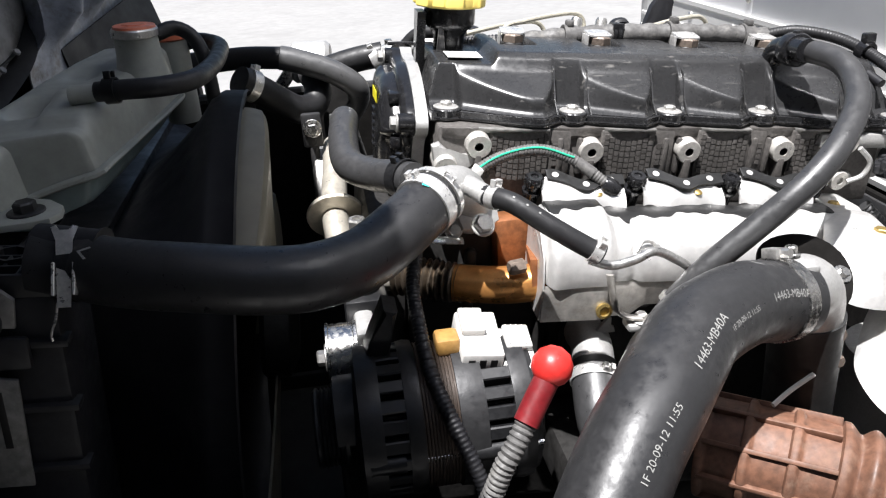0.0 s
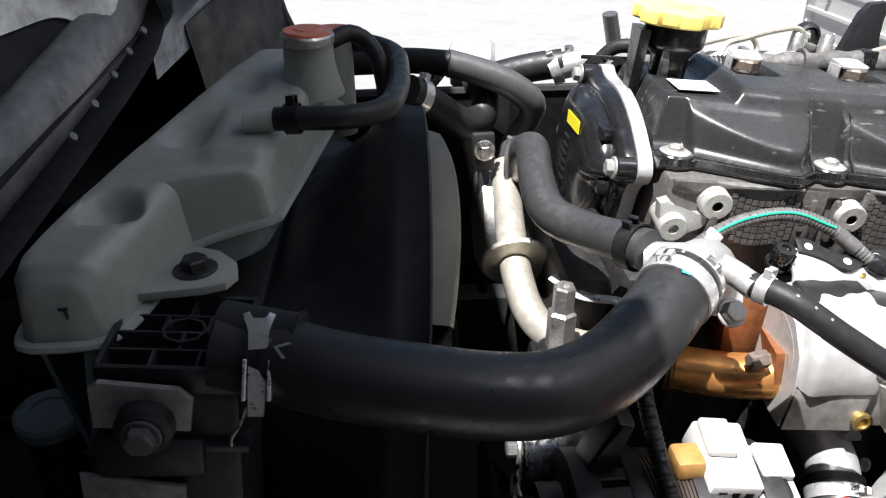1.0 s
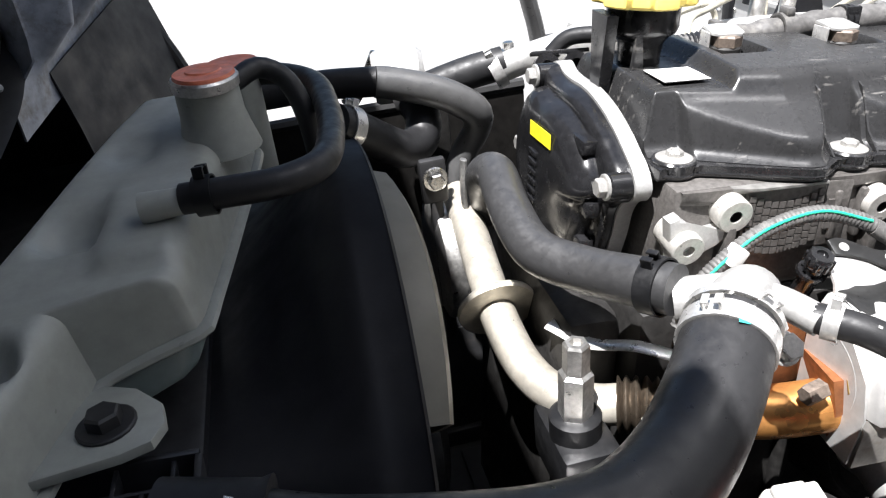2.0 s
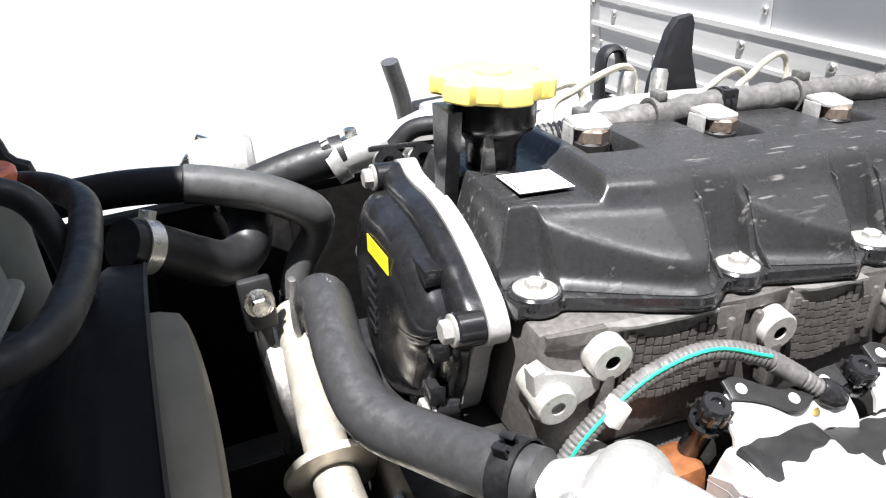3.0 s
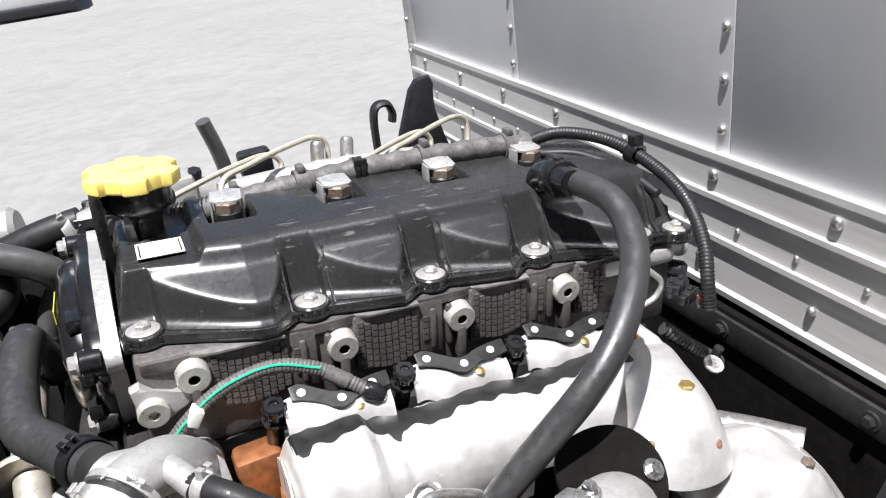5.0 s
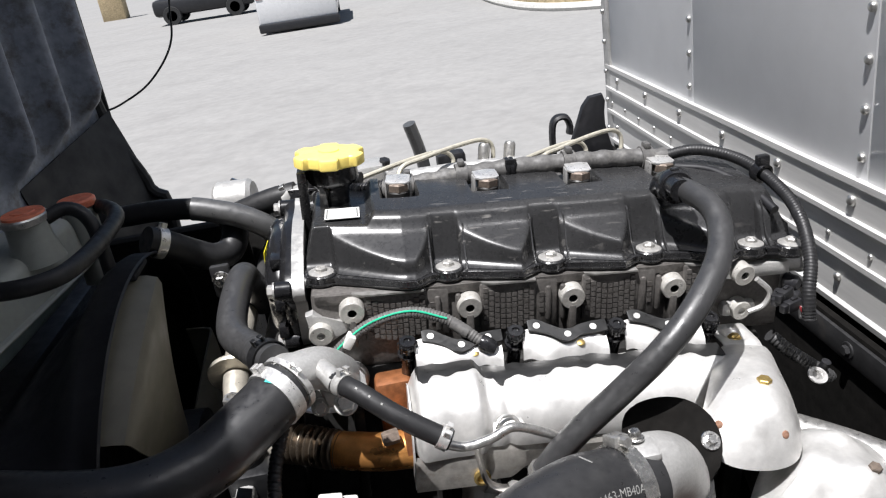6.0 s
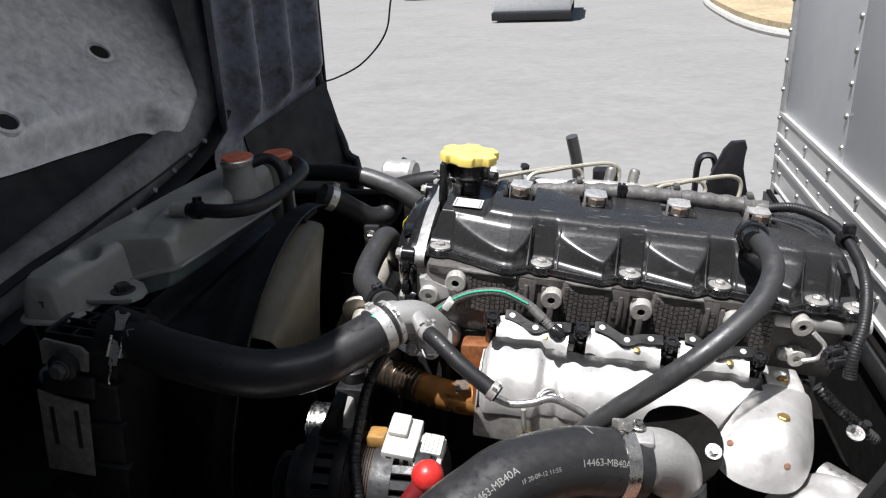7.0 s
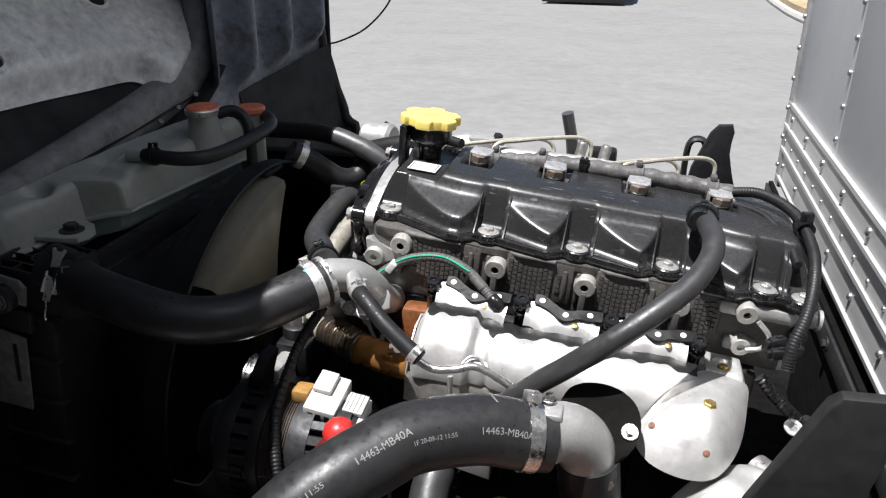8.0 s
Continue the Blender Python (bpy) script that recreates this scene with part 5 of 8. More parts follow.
def build_shield():
    ob = thing("heat_shield", (0.23, -0.12, -0.17), "bright aluminised exhaust heat shield with bulged panels", "heat shield", space=ENG)
    bm = bmesh.new()
    rows = []
    for i in range(101):
        x = 0.078 + 0.322 * i / 100
        box_bulge = smooth((0.152 - x) / 0.008) * smooth((x - 0.078) / 0.012)
        waist = 0.0016 * math.cos((x - 0.2) * 52) + 0.001 * noise.noise((x * 40, 0, 0)) - 0.0035 * smooth((0.008 - abs(x - 0.172)) / 0.008)
        end = smooth((x - 0.0775) / 0.010)
        row = []
        for j in range(25):
            t = j / 24
            ang = t * 1.75
            R = 0.046 + 0.008 * box_bulge + waist * math.sin(ang)
            y = -0.098 - R * math.sin(ang) * 1.02 * (0.8 + 0.2 * end)
            z = -0.132 + R * math.cos(ang) * (0.75 + 0.25 * end) + 0.004
            row.append(Vector((x, y, z)))
        row.insert(0, Vector((x, -0.082, row[0].z - 0.003 + 0.002 * math.sin(x * 60))))
        rows.append(row)
    grid_sheet(bm, rows)
    part("main_panel", thicken(bm, -0.0015), M_SHIELD, ob, "bright bulged sheet", 50)
    bm = bmesh.new()
    rows = []
    for i in range(61):
        x = 0.078 + 0.2 * i / 60
        y = -0.1395 - 0.007 * smooth((0.15 - x) / 0.01)
        rows.append([Vector((x, y, -0.138)), Vector((x, y - 0.004, -0.145)), Vector((x, y - 0.002, -0.176 + 0.012 * smooth((x - 0.17) / 0.02)))])
    grid_sheet(bm, rows)
    part("skirt", thicken(bm, -0.0015), M_SHIELD_DARK, ob, "darker lower skirt with brown patches")
    bm = bmesh.new()
    plate(bm, [(-0.146, -0.176), (-0.085, -0.17), (-0.082, -0.094), (-0.1, -0.085), (-0.124, -0.09), (-0.143, -0.11), (-0.15, -0.135)], 0.0015, Matrix(((0, 0, 1, 0.077), (1, 0, 0, 0), (0, 1, 0, 0), (0, 0, 0, 1))))
    part("end_cap", bm, M_SHIELD, ob)
    bm = bmesh.new()
    lathe(bm, [(0.008, 0), (0.0085, 0.004), (0.0055, 0.0048), (0.005, 0.002), (0.0001, 0.002)], (0.1416, -0.151, -0.164), -Y, 20)
    part("eyelet", bm, M_BRASS, ob, "yellow zinc eyelet")
    for x in (0.115, 0.2):
        bolt(ob, (x, -0.115, -0.083 if x < 0.15 else -0.092), (0, -0.5, 1), M_ZINC, 0.005, 0.003, 0.008)
    # outlet dome with its flat rear tab
    bm = bmesh.new()
    rows = pressed_dome(bm, (0.408, -0.165, -0.0785), [(0.342, -0.192, -0.118), (0.356, -0.214, -0.131), (0.386, -0.225, -0.1345), (0.416, -0.222, -0.133), (0.436, -0.2, -0.129),
                        (0.452, -0.16, -0.122), (0.459, -0.115, -0.108), (0.459, -0.084, -0.096), (0.435, -0.078, -0.0925), (0.414, -0.082, -0.09), (0.396, -0.104, -0.0885), (0.366, -0.15, -0.094)], 2.6)
    dome = part("outlet_dome", thicken(bm, -0.0015), M_SHIELD, ob, "bright domed outlet shield", 50)
    bm = bmesh.new()
    rows2 = []
    for i in range(17):
        row = []
        for j in range(17):
            x, y = 0.4135 + 0.0455 * i / 16, -0.04 - 0.048 * j / 16
            dip = 0.004 * smooth((0.0145 - math.hypot(x - 0.435, y + 0.063)) / 0.005)
            row.append(Vector((x, y, -0.0885 - dip - 0.012 * smooth((x - 0.452) / 0.008) - 0.003 * smooth((-0.078 - y) / 0.01))))
        rows2.append(row)
    grid_sheet(bm, rows2)
    tab = part("rear_tab", thicken(bm, -0.0015), M_SHIELD, ob, "bright flat tab with a pressed bolt seat", 40)
    bolt(dome, (0.41, -0.17, -0.079), Z, M_BRASS, 0.007, 0.005, 0.0, "yellow zinc bolt")
    bolt(tab, (0.435, -0.063, -0.0925), (0, 0.1, 1), M_BRASS, 0.0055, 0.003, 0.0075, "yellow zinc bolt")
    for k in (2, 17):
        i = 19
        a, b, c = rows[i][k], rows[i + 1][k], rows[i][k + 1]
        up = (b - a).cross(c - a).normalized()
        up = up if up.z > 0 else -up
        bm = bmesh.new()
        lathe(bm, [(0.0038, -0.002), (0.0038, 0.0018), (0.003, 0.0024), (0.0001, 0.0026)], a, up, 14)
        part("rust_spot", bm, M_RUST, dome, "rusty spot weld")
    # crumpled downpipe shield below it
    bm = bmesh.new()
    rows = pressed_dome(bm, (0.462, -0.218, -0.134), [(0.372, -0.238, -0.2), (0.392, -0.205, -0.182), (0.43, -0.168, -0.162), (0.48, -0.146, -0.158), (0.524, -0.178, -0.162),
                        (0.535, -0.232, -0.182), (0.512, -0.284, -0.205), (0.44, -0.292, -0.225), (0.388, -0.276, -0.222)], 2.0, 0.016, 3.7)
    low = part("downpipe_shield", thicken(bm, -0.0015), M_SHIELD, ob, "bright crumpled downpipe shield", 60)
    a = rows[9][36]
    bolt(low, a, (0.1, -0.3, 1), M_RUSTBOLT, 0.006, 0.005, 0.0)
    bm = bmesh.new()
    sweep(bm, [(0.49, -0.11, -0.185), (0.52, -0.145, -0.182), (0.55, -0.185, -0.18)], 0.018, 20, 8)
    part("downpipe", bm, M_ZINC, ob, "bare metal pipe end")


build_block()
build_head()
build_front_bracket()
build_rear_outlet()
build_valve_cover()
build_oil_cap()
build_injectors()
build_timing_cover()
build_manifold()
build_shield()


# ---- cooling, hoses and ancillaries ----
def build_radiator():
    ob = thing("radiator", (-0.4, 0.1, -0.62), "black radiator with a ribbed plastic side tank", "radiator", space=ENG @ Matrix.Translation((0.01, -0.013, 0.03)))
    bm = bmesh.new()
    box(bm, (-0.4, -0.13, -0.6), (-0.35, 0.4, -0.14), 0.004)
    part("core", bm, M_DULL, ob)
    # ribbed end tank nearest the hose: walls and ribs round open cells
    bm = bmesh.new()
    box(bm, (-0.43, -0.215, -0.6), (-0.345, -0.13, -0.118), 0.006)
    part("end_tank", bm, M_DULL, ob)
    # a rim round its top, and webs that stand in a staggered net of cells
    for lo, hi in (((-0.43, -0.2145), (-0.345, -0.2105)), ((-0.43, -0.134), (-0.345, -0.13)), ((-0.4315, -0.2105), (-0.4275, -0.134)), ((-0.3475, -0.2105), (-0.3435, -0.134))):
        bm = bmesh.new()
        box(bm, (*lo, -0.119), (*hi, -0.1), 0.0008)
        part("cell_rim", bm, M_DULL, ob)
    across = [(-0.4, -0.372), (-0.386, -0.358), (-0.4, -0.372), (-0.386, -0.358)]
    for k in range(4):
        y0 = -0.2105 + 0.0192 * k
        for x in across[k]:
            bm = bmesh.new()
            box(bm, (x - 0.0012, y0, -0.119), (x + 0.0012, y0 + 0.0192, -0.1025), 0.0005)
            part("cell_web", bm, M_DULL, ob)
        if k:
            bm = bmesh.new()
            box(bm, (-0.43, y0 - 0.0012, -0.119), (-0.345, y0 + 0.0012, -0.1025), 0.0005)
            part("cell_web", bm, M_DULL, ob)
    bm = bmesh.new()
    lathe(bm, [(0.0125, 0), (0.0148, 0), (0.0148, 0.0185), (0.0125, 0.0185), (0.0125, 0)], (-0.386, -0.172, -0.119), Z, 8)
    part("cell_ring", bm, M_DULL, ob)
    for k in range(7):
        bm = bmesh.new()
        z = -0.16 - 0.06 * k
        box(bm, (-0.435, -0.221, z), (-0.34, -0.205, z + 0.006), 0.001)
        part("side_rib", bm, M_DULL, ob)
    # pale mounting bracket with its rubber bush and bolt
    bm = bmesh.new()
    plate(bm, [(-0.431, -0.138), (-0.374, -0.14), (-0.371, -0.116), (-0.379, -0.108), (-0.425, -0.104), (-0.431, -0.109)], 0.004, Matrix.Translation((0, -0.2205, 0)) @ Matrix.Rotation(radians(90), 4, "X"), 0.001)
    brk = part("bracket", bm, M_OLDZINC, ob, "pale steel mounting bracket")
    bm = bmesh.new()
    lathe(bm, [(0.0175, 0), (0.0175, 0.009), (0.0135, 0.012), (0.0001, 0.012)], (-0.399, -0.2245, -0.133), -Y, 24)
    part("rubber_bush", bm, M_RUBBER, brk, "black rubber bush")
    bolt(brk, (-0.399, -0.2365, -0.133), -Y, M_BRK, 0.0095, 0.007, 0.012)
    bm = bmesh.new()
    box(bm, (-0.433, -0.2275, -0.176), (-0.366, -0.2195, -0.147), 0.004)
    part("lower_lip", bm, M_DULL, ob)
    bm = bmesh.new()
    plate(bm, [(-0.446, -0.29), (-0.384, -0.29), (-0.38, -0.186), (-0.444, -0.176)], 0.003, Matrix.Translation((0, -0.2215, 0)) @ Matrix.Rotation(radians(90), 4, "X"), 0.0008)
    low = part("side_plate", bm, M_OLDZINC, ob, "pale steel side plate with two slots")
    for x in (-0.428, -0.396):
        bm = bmesh.new()
        box(bm, (x - 0.003, -0.2252, -0.25), (x + 0.003, -0.2243, -0.196), 0.0004)
        part("slot", bm, M_DARKHOLE, low)
    bm = bmesh.new()
    lathe(bm, [(0.022, 0), (0.0215, 0.045), (0.0235, 0.05), (0.0001, 0.05)], (-0.36, -0.187, -0.093), (1, -0.2, -0.04), 24)
    part("outlet", bm, M_DULL, ob)


def build_shroud():
    ob = thing("fan_shroud", (-0.27, 0.2, -0.58), "large blue-black plastic fan shroud", "fan shroud", space=ENG)
    cy, cz, R = 0.075, -0.285, 0.275
    n = 96
    rows = []
    for x, f in ((-0.345, 0.0), (-0.335, 0.05), (-0.3, 0.35), (-0.262, 0.72), (-0.245, 0.95), (-0.235, 1.0), (-0.212, 1.0), (-0.21, 1.008)):
        row = []
        for k in range(n + 1):
            t = 2 * math.pi * k / n
            c, s = math.cos(t), math.sin(t)
            q = min(0.4, 1 / max(abs(c) / (0.33 if c > 0 else 0.2), abs(s) / (0.16 if s > 0 else 0.3)))
            r = q + (R - q) * f if f <= 1 else R * f
            row.append(Vector((x, cy + c * r, cz + s * r)))
        rows.append(row)
    bm = bmesh.new()
    grid_sheet(bm, rows)
    part("funnel", thicken(bm, -0.003), M_SHROUD, ob, "", 50)
    bm = bmesh.new()
    box(bm, (-0.232, 0.075, -0.022), (-0.212, 0.13, -0.014), 0.002)
    part("top_tab", bm, M_SHROUD, ob)
    bm = bmesh.new()
    box(bm, (-0.348, -0.125, -0.14), (-0.338, 0.4, -0.122), 0.003)
    part("top_flange", bm, M_SHROUD, ob)


def build_fan():
    ob = thing("cooling_fan", (-0.18, 0.075, -0.55), "cream nylon fan with broad blades behind the shroud", "fan", space=ENG)
    cy, cz = 0.075, -0.285
    bm = bmesh.new()
    lathe(bm, [(0.0001, 0), (0.07, 0), (0.075, 0.006), (0.075, 0.034), (0.05, 0.045), (0.0001, 0.045)], (-0.205, cy, cz), X, 32)
    part("hub", bm, M_BLOCK, ob)
    for k in range(3):
        a = math.pi * 2 / 3 * k + radians(111)
        rows = []
        line = [(-0.226, 0.2585), (-0.212, 0.2585), (-0.199, 0.258), (-0.189, 0.2555), (-0.186, 0.25)] + [(-0.186, 0.25 - 0.182 * i / 8) for i in range(1, 9)]
        for x, r in line:
            f = (r - 0.068) / 0.19
            row = []
            for j in range(13):
                w = j / 12 - 0.5
                t = a + radians(10 * (1 - f) + 52 * w * (0.7 + 0.3 * f))
                row.append(Vector((x - 0.03 * w * w - 0.014 * w * (1 - f), cy + r * math.cos(t), cz + r * math.sin(t))))
            rows.append(row)
        bm = bmesh.new()
        grid_sheet(bm, rows)
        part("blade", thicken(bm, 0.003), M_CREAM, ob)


def build_coolant_tank():
    ob = thing("coolant_tank", (-0.4, 0.0, 1.06), "milky white two-part plastic coolant tank beside the radiator", "coolant tank")

    def seam_z(y):
        return 1.094 + 0.02 * y - 0.02 * smooth((-0.074 - y) / 0.02) - 0.007 * smooth((-0.1 - y) / 0.08)

    # plan of the seam from the far end to the near end: depth, left edge, right edge, top, floor
    secs = [(0.188, -0.372, -0.312, 1.13, 1.092), (0.183, -0.378, -0.3, 1.15, 1.082), (0.17, -0.383, -0.296, 1.16, 1.075), (0.12, -0.399, -0.302, 1.157, 1.07), (0.06, -0.419, -0.311, 1.15, 1.066),
            (0.0, -0.438, -0.32, 1.142, 1.062), (-0.05, -0.455, -0.328, 1.135, 1.06), (-0.07, -0.461, -0.331, 1.132, 1.06), (-0.078, -0.463, -0.336, 1.131, 1.06), (-0.083, -0.465, -0.368, 1.13, 1.05),
            (-0.088, -0.467, -0.394, 1.129, 1.03), (-0.11, -0.474, -0.402, 1.126, 0.99), (-0.14, -0.481, -0.41, 1.122, 0.97), (-0.166, -0.485, -0.418, 1.119, 0.965), (-0.18, -0.484, -0.424, 1.115, 0.965), (-0.189, -0.48, -0.43, 1.105, 0.968), (-0.193, -0.474, -0.438, 1.09, 0.975)]

    def half(up):
        rows = []
        for y, x0, x1, top, low in secs:
            zs = seam_z(y)
            end = top if up else low
            if not up:
                x0, x1 = x0 + 0.006, x1 - 0.005
            tall, wide = abs(end - zs), x1 - x0
            r = min(0.014, 0.45 * wide, 0.8 * tall)
            lean = 0.004 if up else (0.012 if low < 1.05 else 0.004)
            sg = 1 if up else -1
            pts = [(x0, zs), (x0 + lean * 0.5, zs + sg * (tall - r) * 0.5)]
            for q in range(7):
                t = math.pi / 2 * q / 6
                pts.append((x0 + lean + r * (1 - math.cos(t)), zs + sg * (tall - r + r * math.sin(t))))
            a0, b0 = x0 + lean + r, x1 - lean - r
            pts += [(a0 + (b0 - a0) * q / 16, end) for q in range(1, 16)]
            for q in range(7):
                t = math.pi / 2 * (6 - q) / 6
                pts.append((x1 - lean - r * (1 - math.cos(t)), zs + sg * (tall - r + r * math.sin(t))))
            pts += [(x1 - lean * 0.5, zs + sg * (tall - r) * 0.5), (x1, zs)]
            rows.append([Vector((x, y, z)) for x, z in pts])
        fine = []
        for k in range(len(rows) - 1):
            for j in range(5):
                fine.append([p.lerp(q, j / 5) for p, q in zip(rows[k], rows[k + 1])])
        return fine + [rows[-1]]

    fine = half(True)
    for row in fine:
        for p in row:
            for dx, dy, deep in ((-0.437, -0.118, 0.02), (-0.402, -0.015, 0.014), (-0.372, 0.075, 0.006)):
                if p.z > seam_z(p.y) + 0.015:
                    p.z -= deep * smooth((0.024 - math.hypot((p.x - dx) * 0.9, p.y - dy)) / 0.014)
            # the raised block that carries the hose spigot
            p.z += 0.007 * smooth((p.x + 0.386) / 0.008) * smooth((p.y + 0.066) / 0.008) * smooth((0.024 - p.y) / 0.008) * smooth((p.z - seam_z(p.y) - 0.02) / 0.01)
    bm = bmesh.new()
    grid_sheet(bm, fine)
    for row in (fine[0], fine[-1]):
        bm.faces.new([bm.verts.new(p) for p in row])
    bmesh.ops.remove_doubles(bm, verts=bm.verts[:], dist=0.0003)
    body = part("upper_shell", bm, M_TANK, ob, "", 50)
    fine = half(False)
    bm = bmesh.new()
    grid_sheet(bm, fine)
    for row in (fine[0], fine[-1]):
        bm.faces.new([bm.verts.new(p) for p in row])
    bmesh.ops.remove_doubles(bm, verts=bm.verts[:], dist=0.0003)
    part("lower_shell", bm, M_TANKLOW, ob, "blue-grey lower shell holding coolant", 50)
    # welded rim between the two shells
    bm = bmesh.new()
    right = [(x1 + 0.0015, y, seam_z(y)) for y, x0, x1, top, low in secs]
    left = [(x0 - 0.0015, y, seam_z(y)) for y, x0, x1, top, low in reversed(secs)]
    sweep(bm, right + [(-0.458, -0.194, seam_z(-0.194))] + left, 0.005, 8, 4, 0.006, None, 0.7)
    part("seam_rim", bm, M_TANK, body)
    # bolted ear
    bm = bmesh.new()
    plate(bm, [(-0.44, -0.09), (-0.392, -0.09), (-0.372, -0.1), (-0.357, -0.118), (-0.354, -0.135), (-0.36, -0.148), (-0.375, -0.153), (-0.42, -0.158), (-0.44, -0.15)], 0.006, Matrix.Translation((0, 0, 1.072)), 0.0018)
    ear = part("ear", bm, M_TANK, ob)
    bolt(ear, (-0.384, -0.128, 1.078), Z, M_CHASSIS, 0.0095, 0.008, 0.0155, "dark grimy bolt")
    # filler neck and cap
    bm = bmesh.new()
    lathe(bm, [(0.03, -0.02), (0.0255, -0.004), (0.023, 0.008), (0.0225, 0.026), (0.0001, 0.026)], (-0.314, 0.092, 1.157), Z, 32)
    part("neck", bm, M_TANK, ob)

    def eared(t, r):
        return r * (0.93 + 0.26 * abs(math.cos(t)) ** 3) if r > 0.015 else r

    bm = bmesh.new()
    lathe(bm, [(0.023, 0.0), (0.0255, 0.001), (0.0258, 0.0075), (0.0245, 0.0092), (0.0001, 0.0092)], (-0.314, 0.092, 1.183), (0.04, 0.02, 1), 48, eared)
    cap = part("cap", bm, M_ZINC, ob, "pressed metal filler cap")
    bm = bmesh.new()
    lathe(bm, [(0.0236, 0), (0.0228, 0.0024), (0.013, 0.0028), (0.012, 0.0038), (0.0001, 0.004)], (-0.3136, 0.0922, 1.1922), (0.04, 0.02, 1), 48, eared)
    part("cap_top", bm, M_CAPRED, cap, "faded red cap top")
    # spigot for the return hose
    bm = bmesh.new()
    lathe(bm, [(0.0095, -0.02), (0.0085, -0.004), (0.0085, 0.012), (0.0001, 0.012)], (-0.335, -0.032, 1.153), (1, -0.05, 0.03), 20)
    part("spigot", bm, M_TANK, ob)
    bm = bmesh.new()
    box(bm, (-0.452, -0.1936, 1.0895), (-0.446, -0.1906, 1.091), 0)
    box(bm, (-0.448, -0.1945, 1.0835), (-0.4465, -0.1915, 1.09), 0)
    part("ink_mark", bm, M_INK, ob)
    washer = thing("washer_cap", (-0.535, -0.092, 0.86), "pale blue-grey screw cap on a dark filler neck", "filler cap")
    bm = bmesh.new()
    lathe(bm, [(0.021, -0.09), (0.021, 0.0), (0.0001, 0.0)], (-0.535, -0.092, 0.92), (0.1, -0.1, 1), 24)
    part("neck", bm, M_DULL, washer)
    bm = bmesh.new()
    lathe(bm, [(0.026, 0), (0.028, 0.002), (0.028, 0.011), (0.025, 0.0135), (0.016, 0.014), (0.015, 0.012), (0.0001, 0.012)], (-0.535, -0.092, 0.92), (0.1, -0.1, 1), 32)
    part("cap", bm, M_TANKLOW, washer)
    second = thing("fluid_cap", (-0.3, 0.205, 1.1), "small faded red reservoir cap behind the coolant tank", "reservoir cap")
    bm = bmesh.new()
    lathe(bm, [(0.02, -0.1), (0.02, 0.0), (0.0001, 0.0)], (-0.3, 0.205, 1.16), Z, 24)
    part("reservoir", bm, M_TANK, second)
    bm = bmesh.new()
    lathe(bm, [(0.021, 0), (0.0235, 0.002), (0.0235, 0.009), (0.021, 0.0115), (0.0001, 0.0115)], (-0.3, 0.205, 1.16), Z, 28)
    part("cap", bm, M_CAPRED, second)


RAD = [(-0.356, -0.204, 1.064), (-0.3295, -0.2086, 1.0595), (-0.2849, -0.226, 1.055), (-0.2354, -0.238, 1.051), (-0.1858, -0.243, 1.0445), (-0.1462, -0.2362, 1.0395), (-0.1067, -0.2125, 1.0385), (-0.0711, -0.182, 1.048), (-0.0376, -0.1441, 1.058)]
BIG = [(0.245, -0.27, 0.985), (0.218, -0.281, 0.991), (0.18, -0.299, 1.003), (0.128, -0.333, 1.008), (0.1, -0.36, 1.001), (0.074, -0.387, 0.992), (0.045, -0.414, 0.974), (0.012, -0.448, 0.94), (-0.02, -0.485, 0.885), (-0.045, -0.52, 0.82)]
VENT = [(0.381, -0.012, 1.133), (0.384, -0.045, 1.136), (0.389, -0.082, 1.133), (0.385, -0.112, 1.122), (0.366, -0.148, 1.106), (0.328, -0.184, 1.083), (0.291, -0.2, 1.056), (0.25, -0.199, 1.02), (0.208, -0.196, 0.983), (0.185, -0.194, 0.957), (0.174, -0.191, 0.94)]


def on_hose(points, r, s0, angle, x, y, lift=0.0004):
    """The place on a hose at s0 + x along it and y round it from the angle."""
    rows = frames_along(points, 8, 0.004)
    s = s0 + x
    k = min(range(len(rows) - 1), key=lambda i: abs(rows[i][4] - s))
    a, b = rows[max(0, k)], rows[min(len(rows) - 1, k + 1)]
    f = (s - a[4]) / max(1e-6, b[4] - a[4])
    p = a[0].lerp(b[0], f)
    u, v = a[2].lerp(b[2], f), a[3].lerp(b[3], f)
    t = angle + y / r
    return p + (u * math.cos(t) + v * math.sin(t)) * (r + lift)


def angle_to(points, s0, way):
    """The angle round a hose, s0 along it, that looks along way."""
    row = min(frames_along(points, 8, 0.004), key=lambda q: abs(q[4] - s0))
    return math.atan2(Vector(way).dot(row[3]), Vector(way).dot(row[2]))


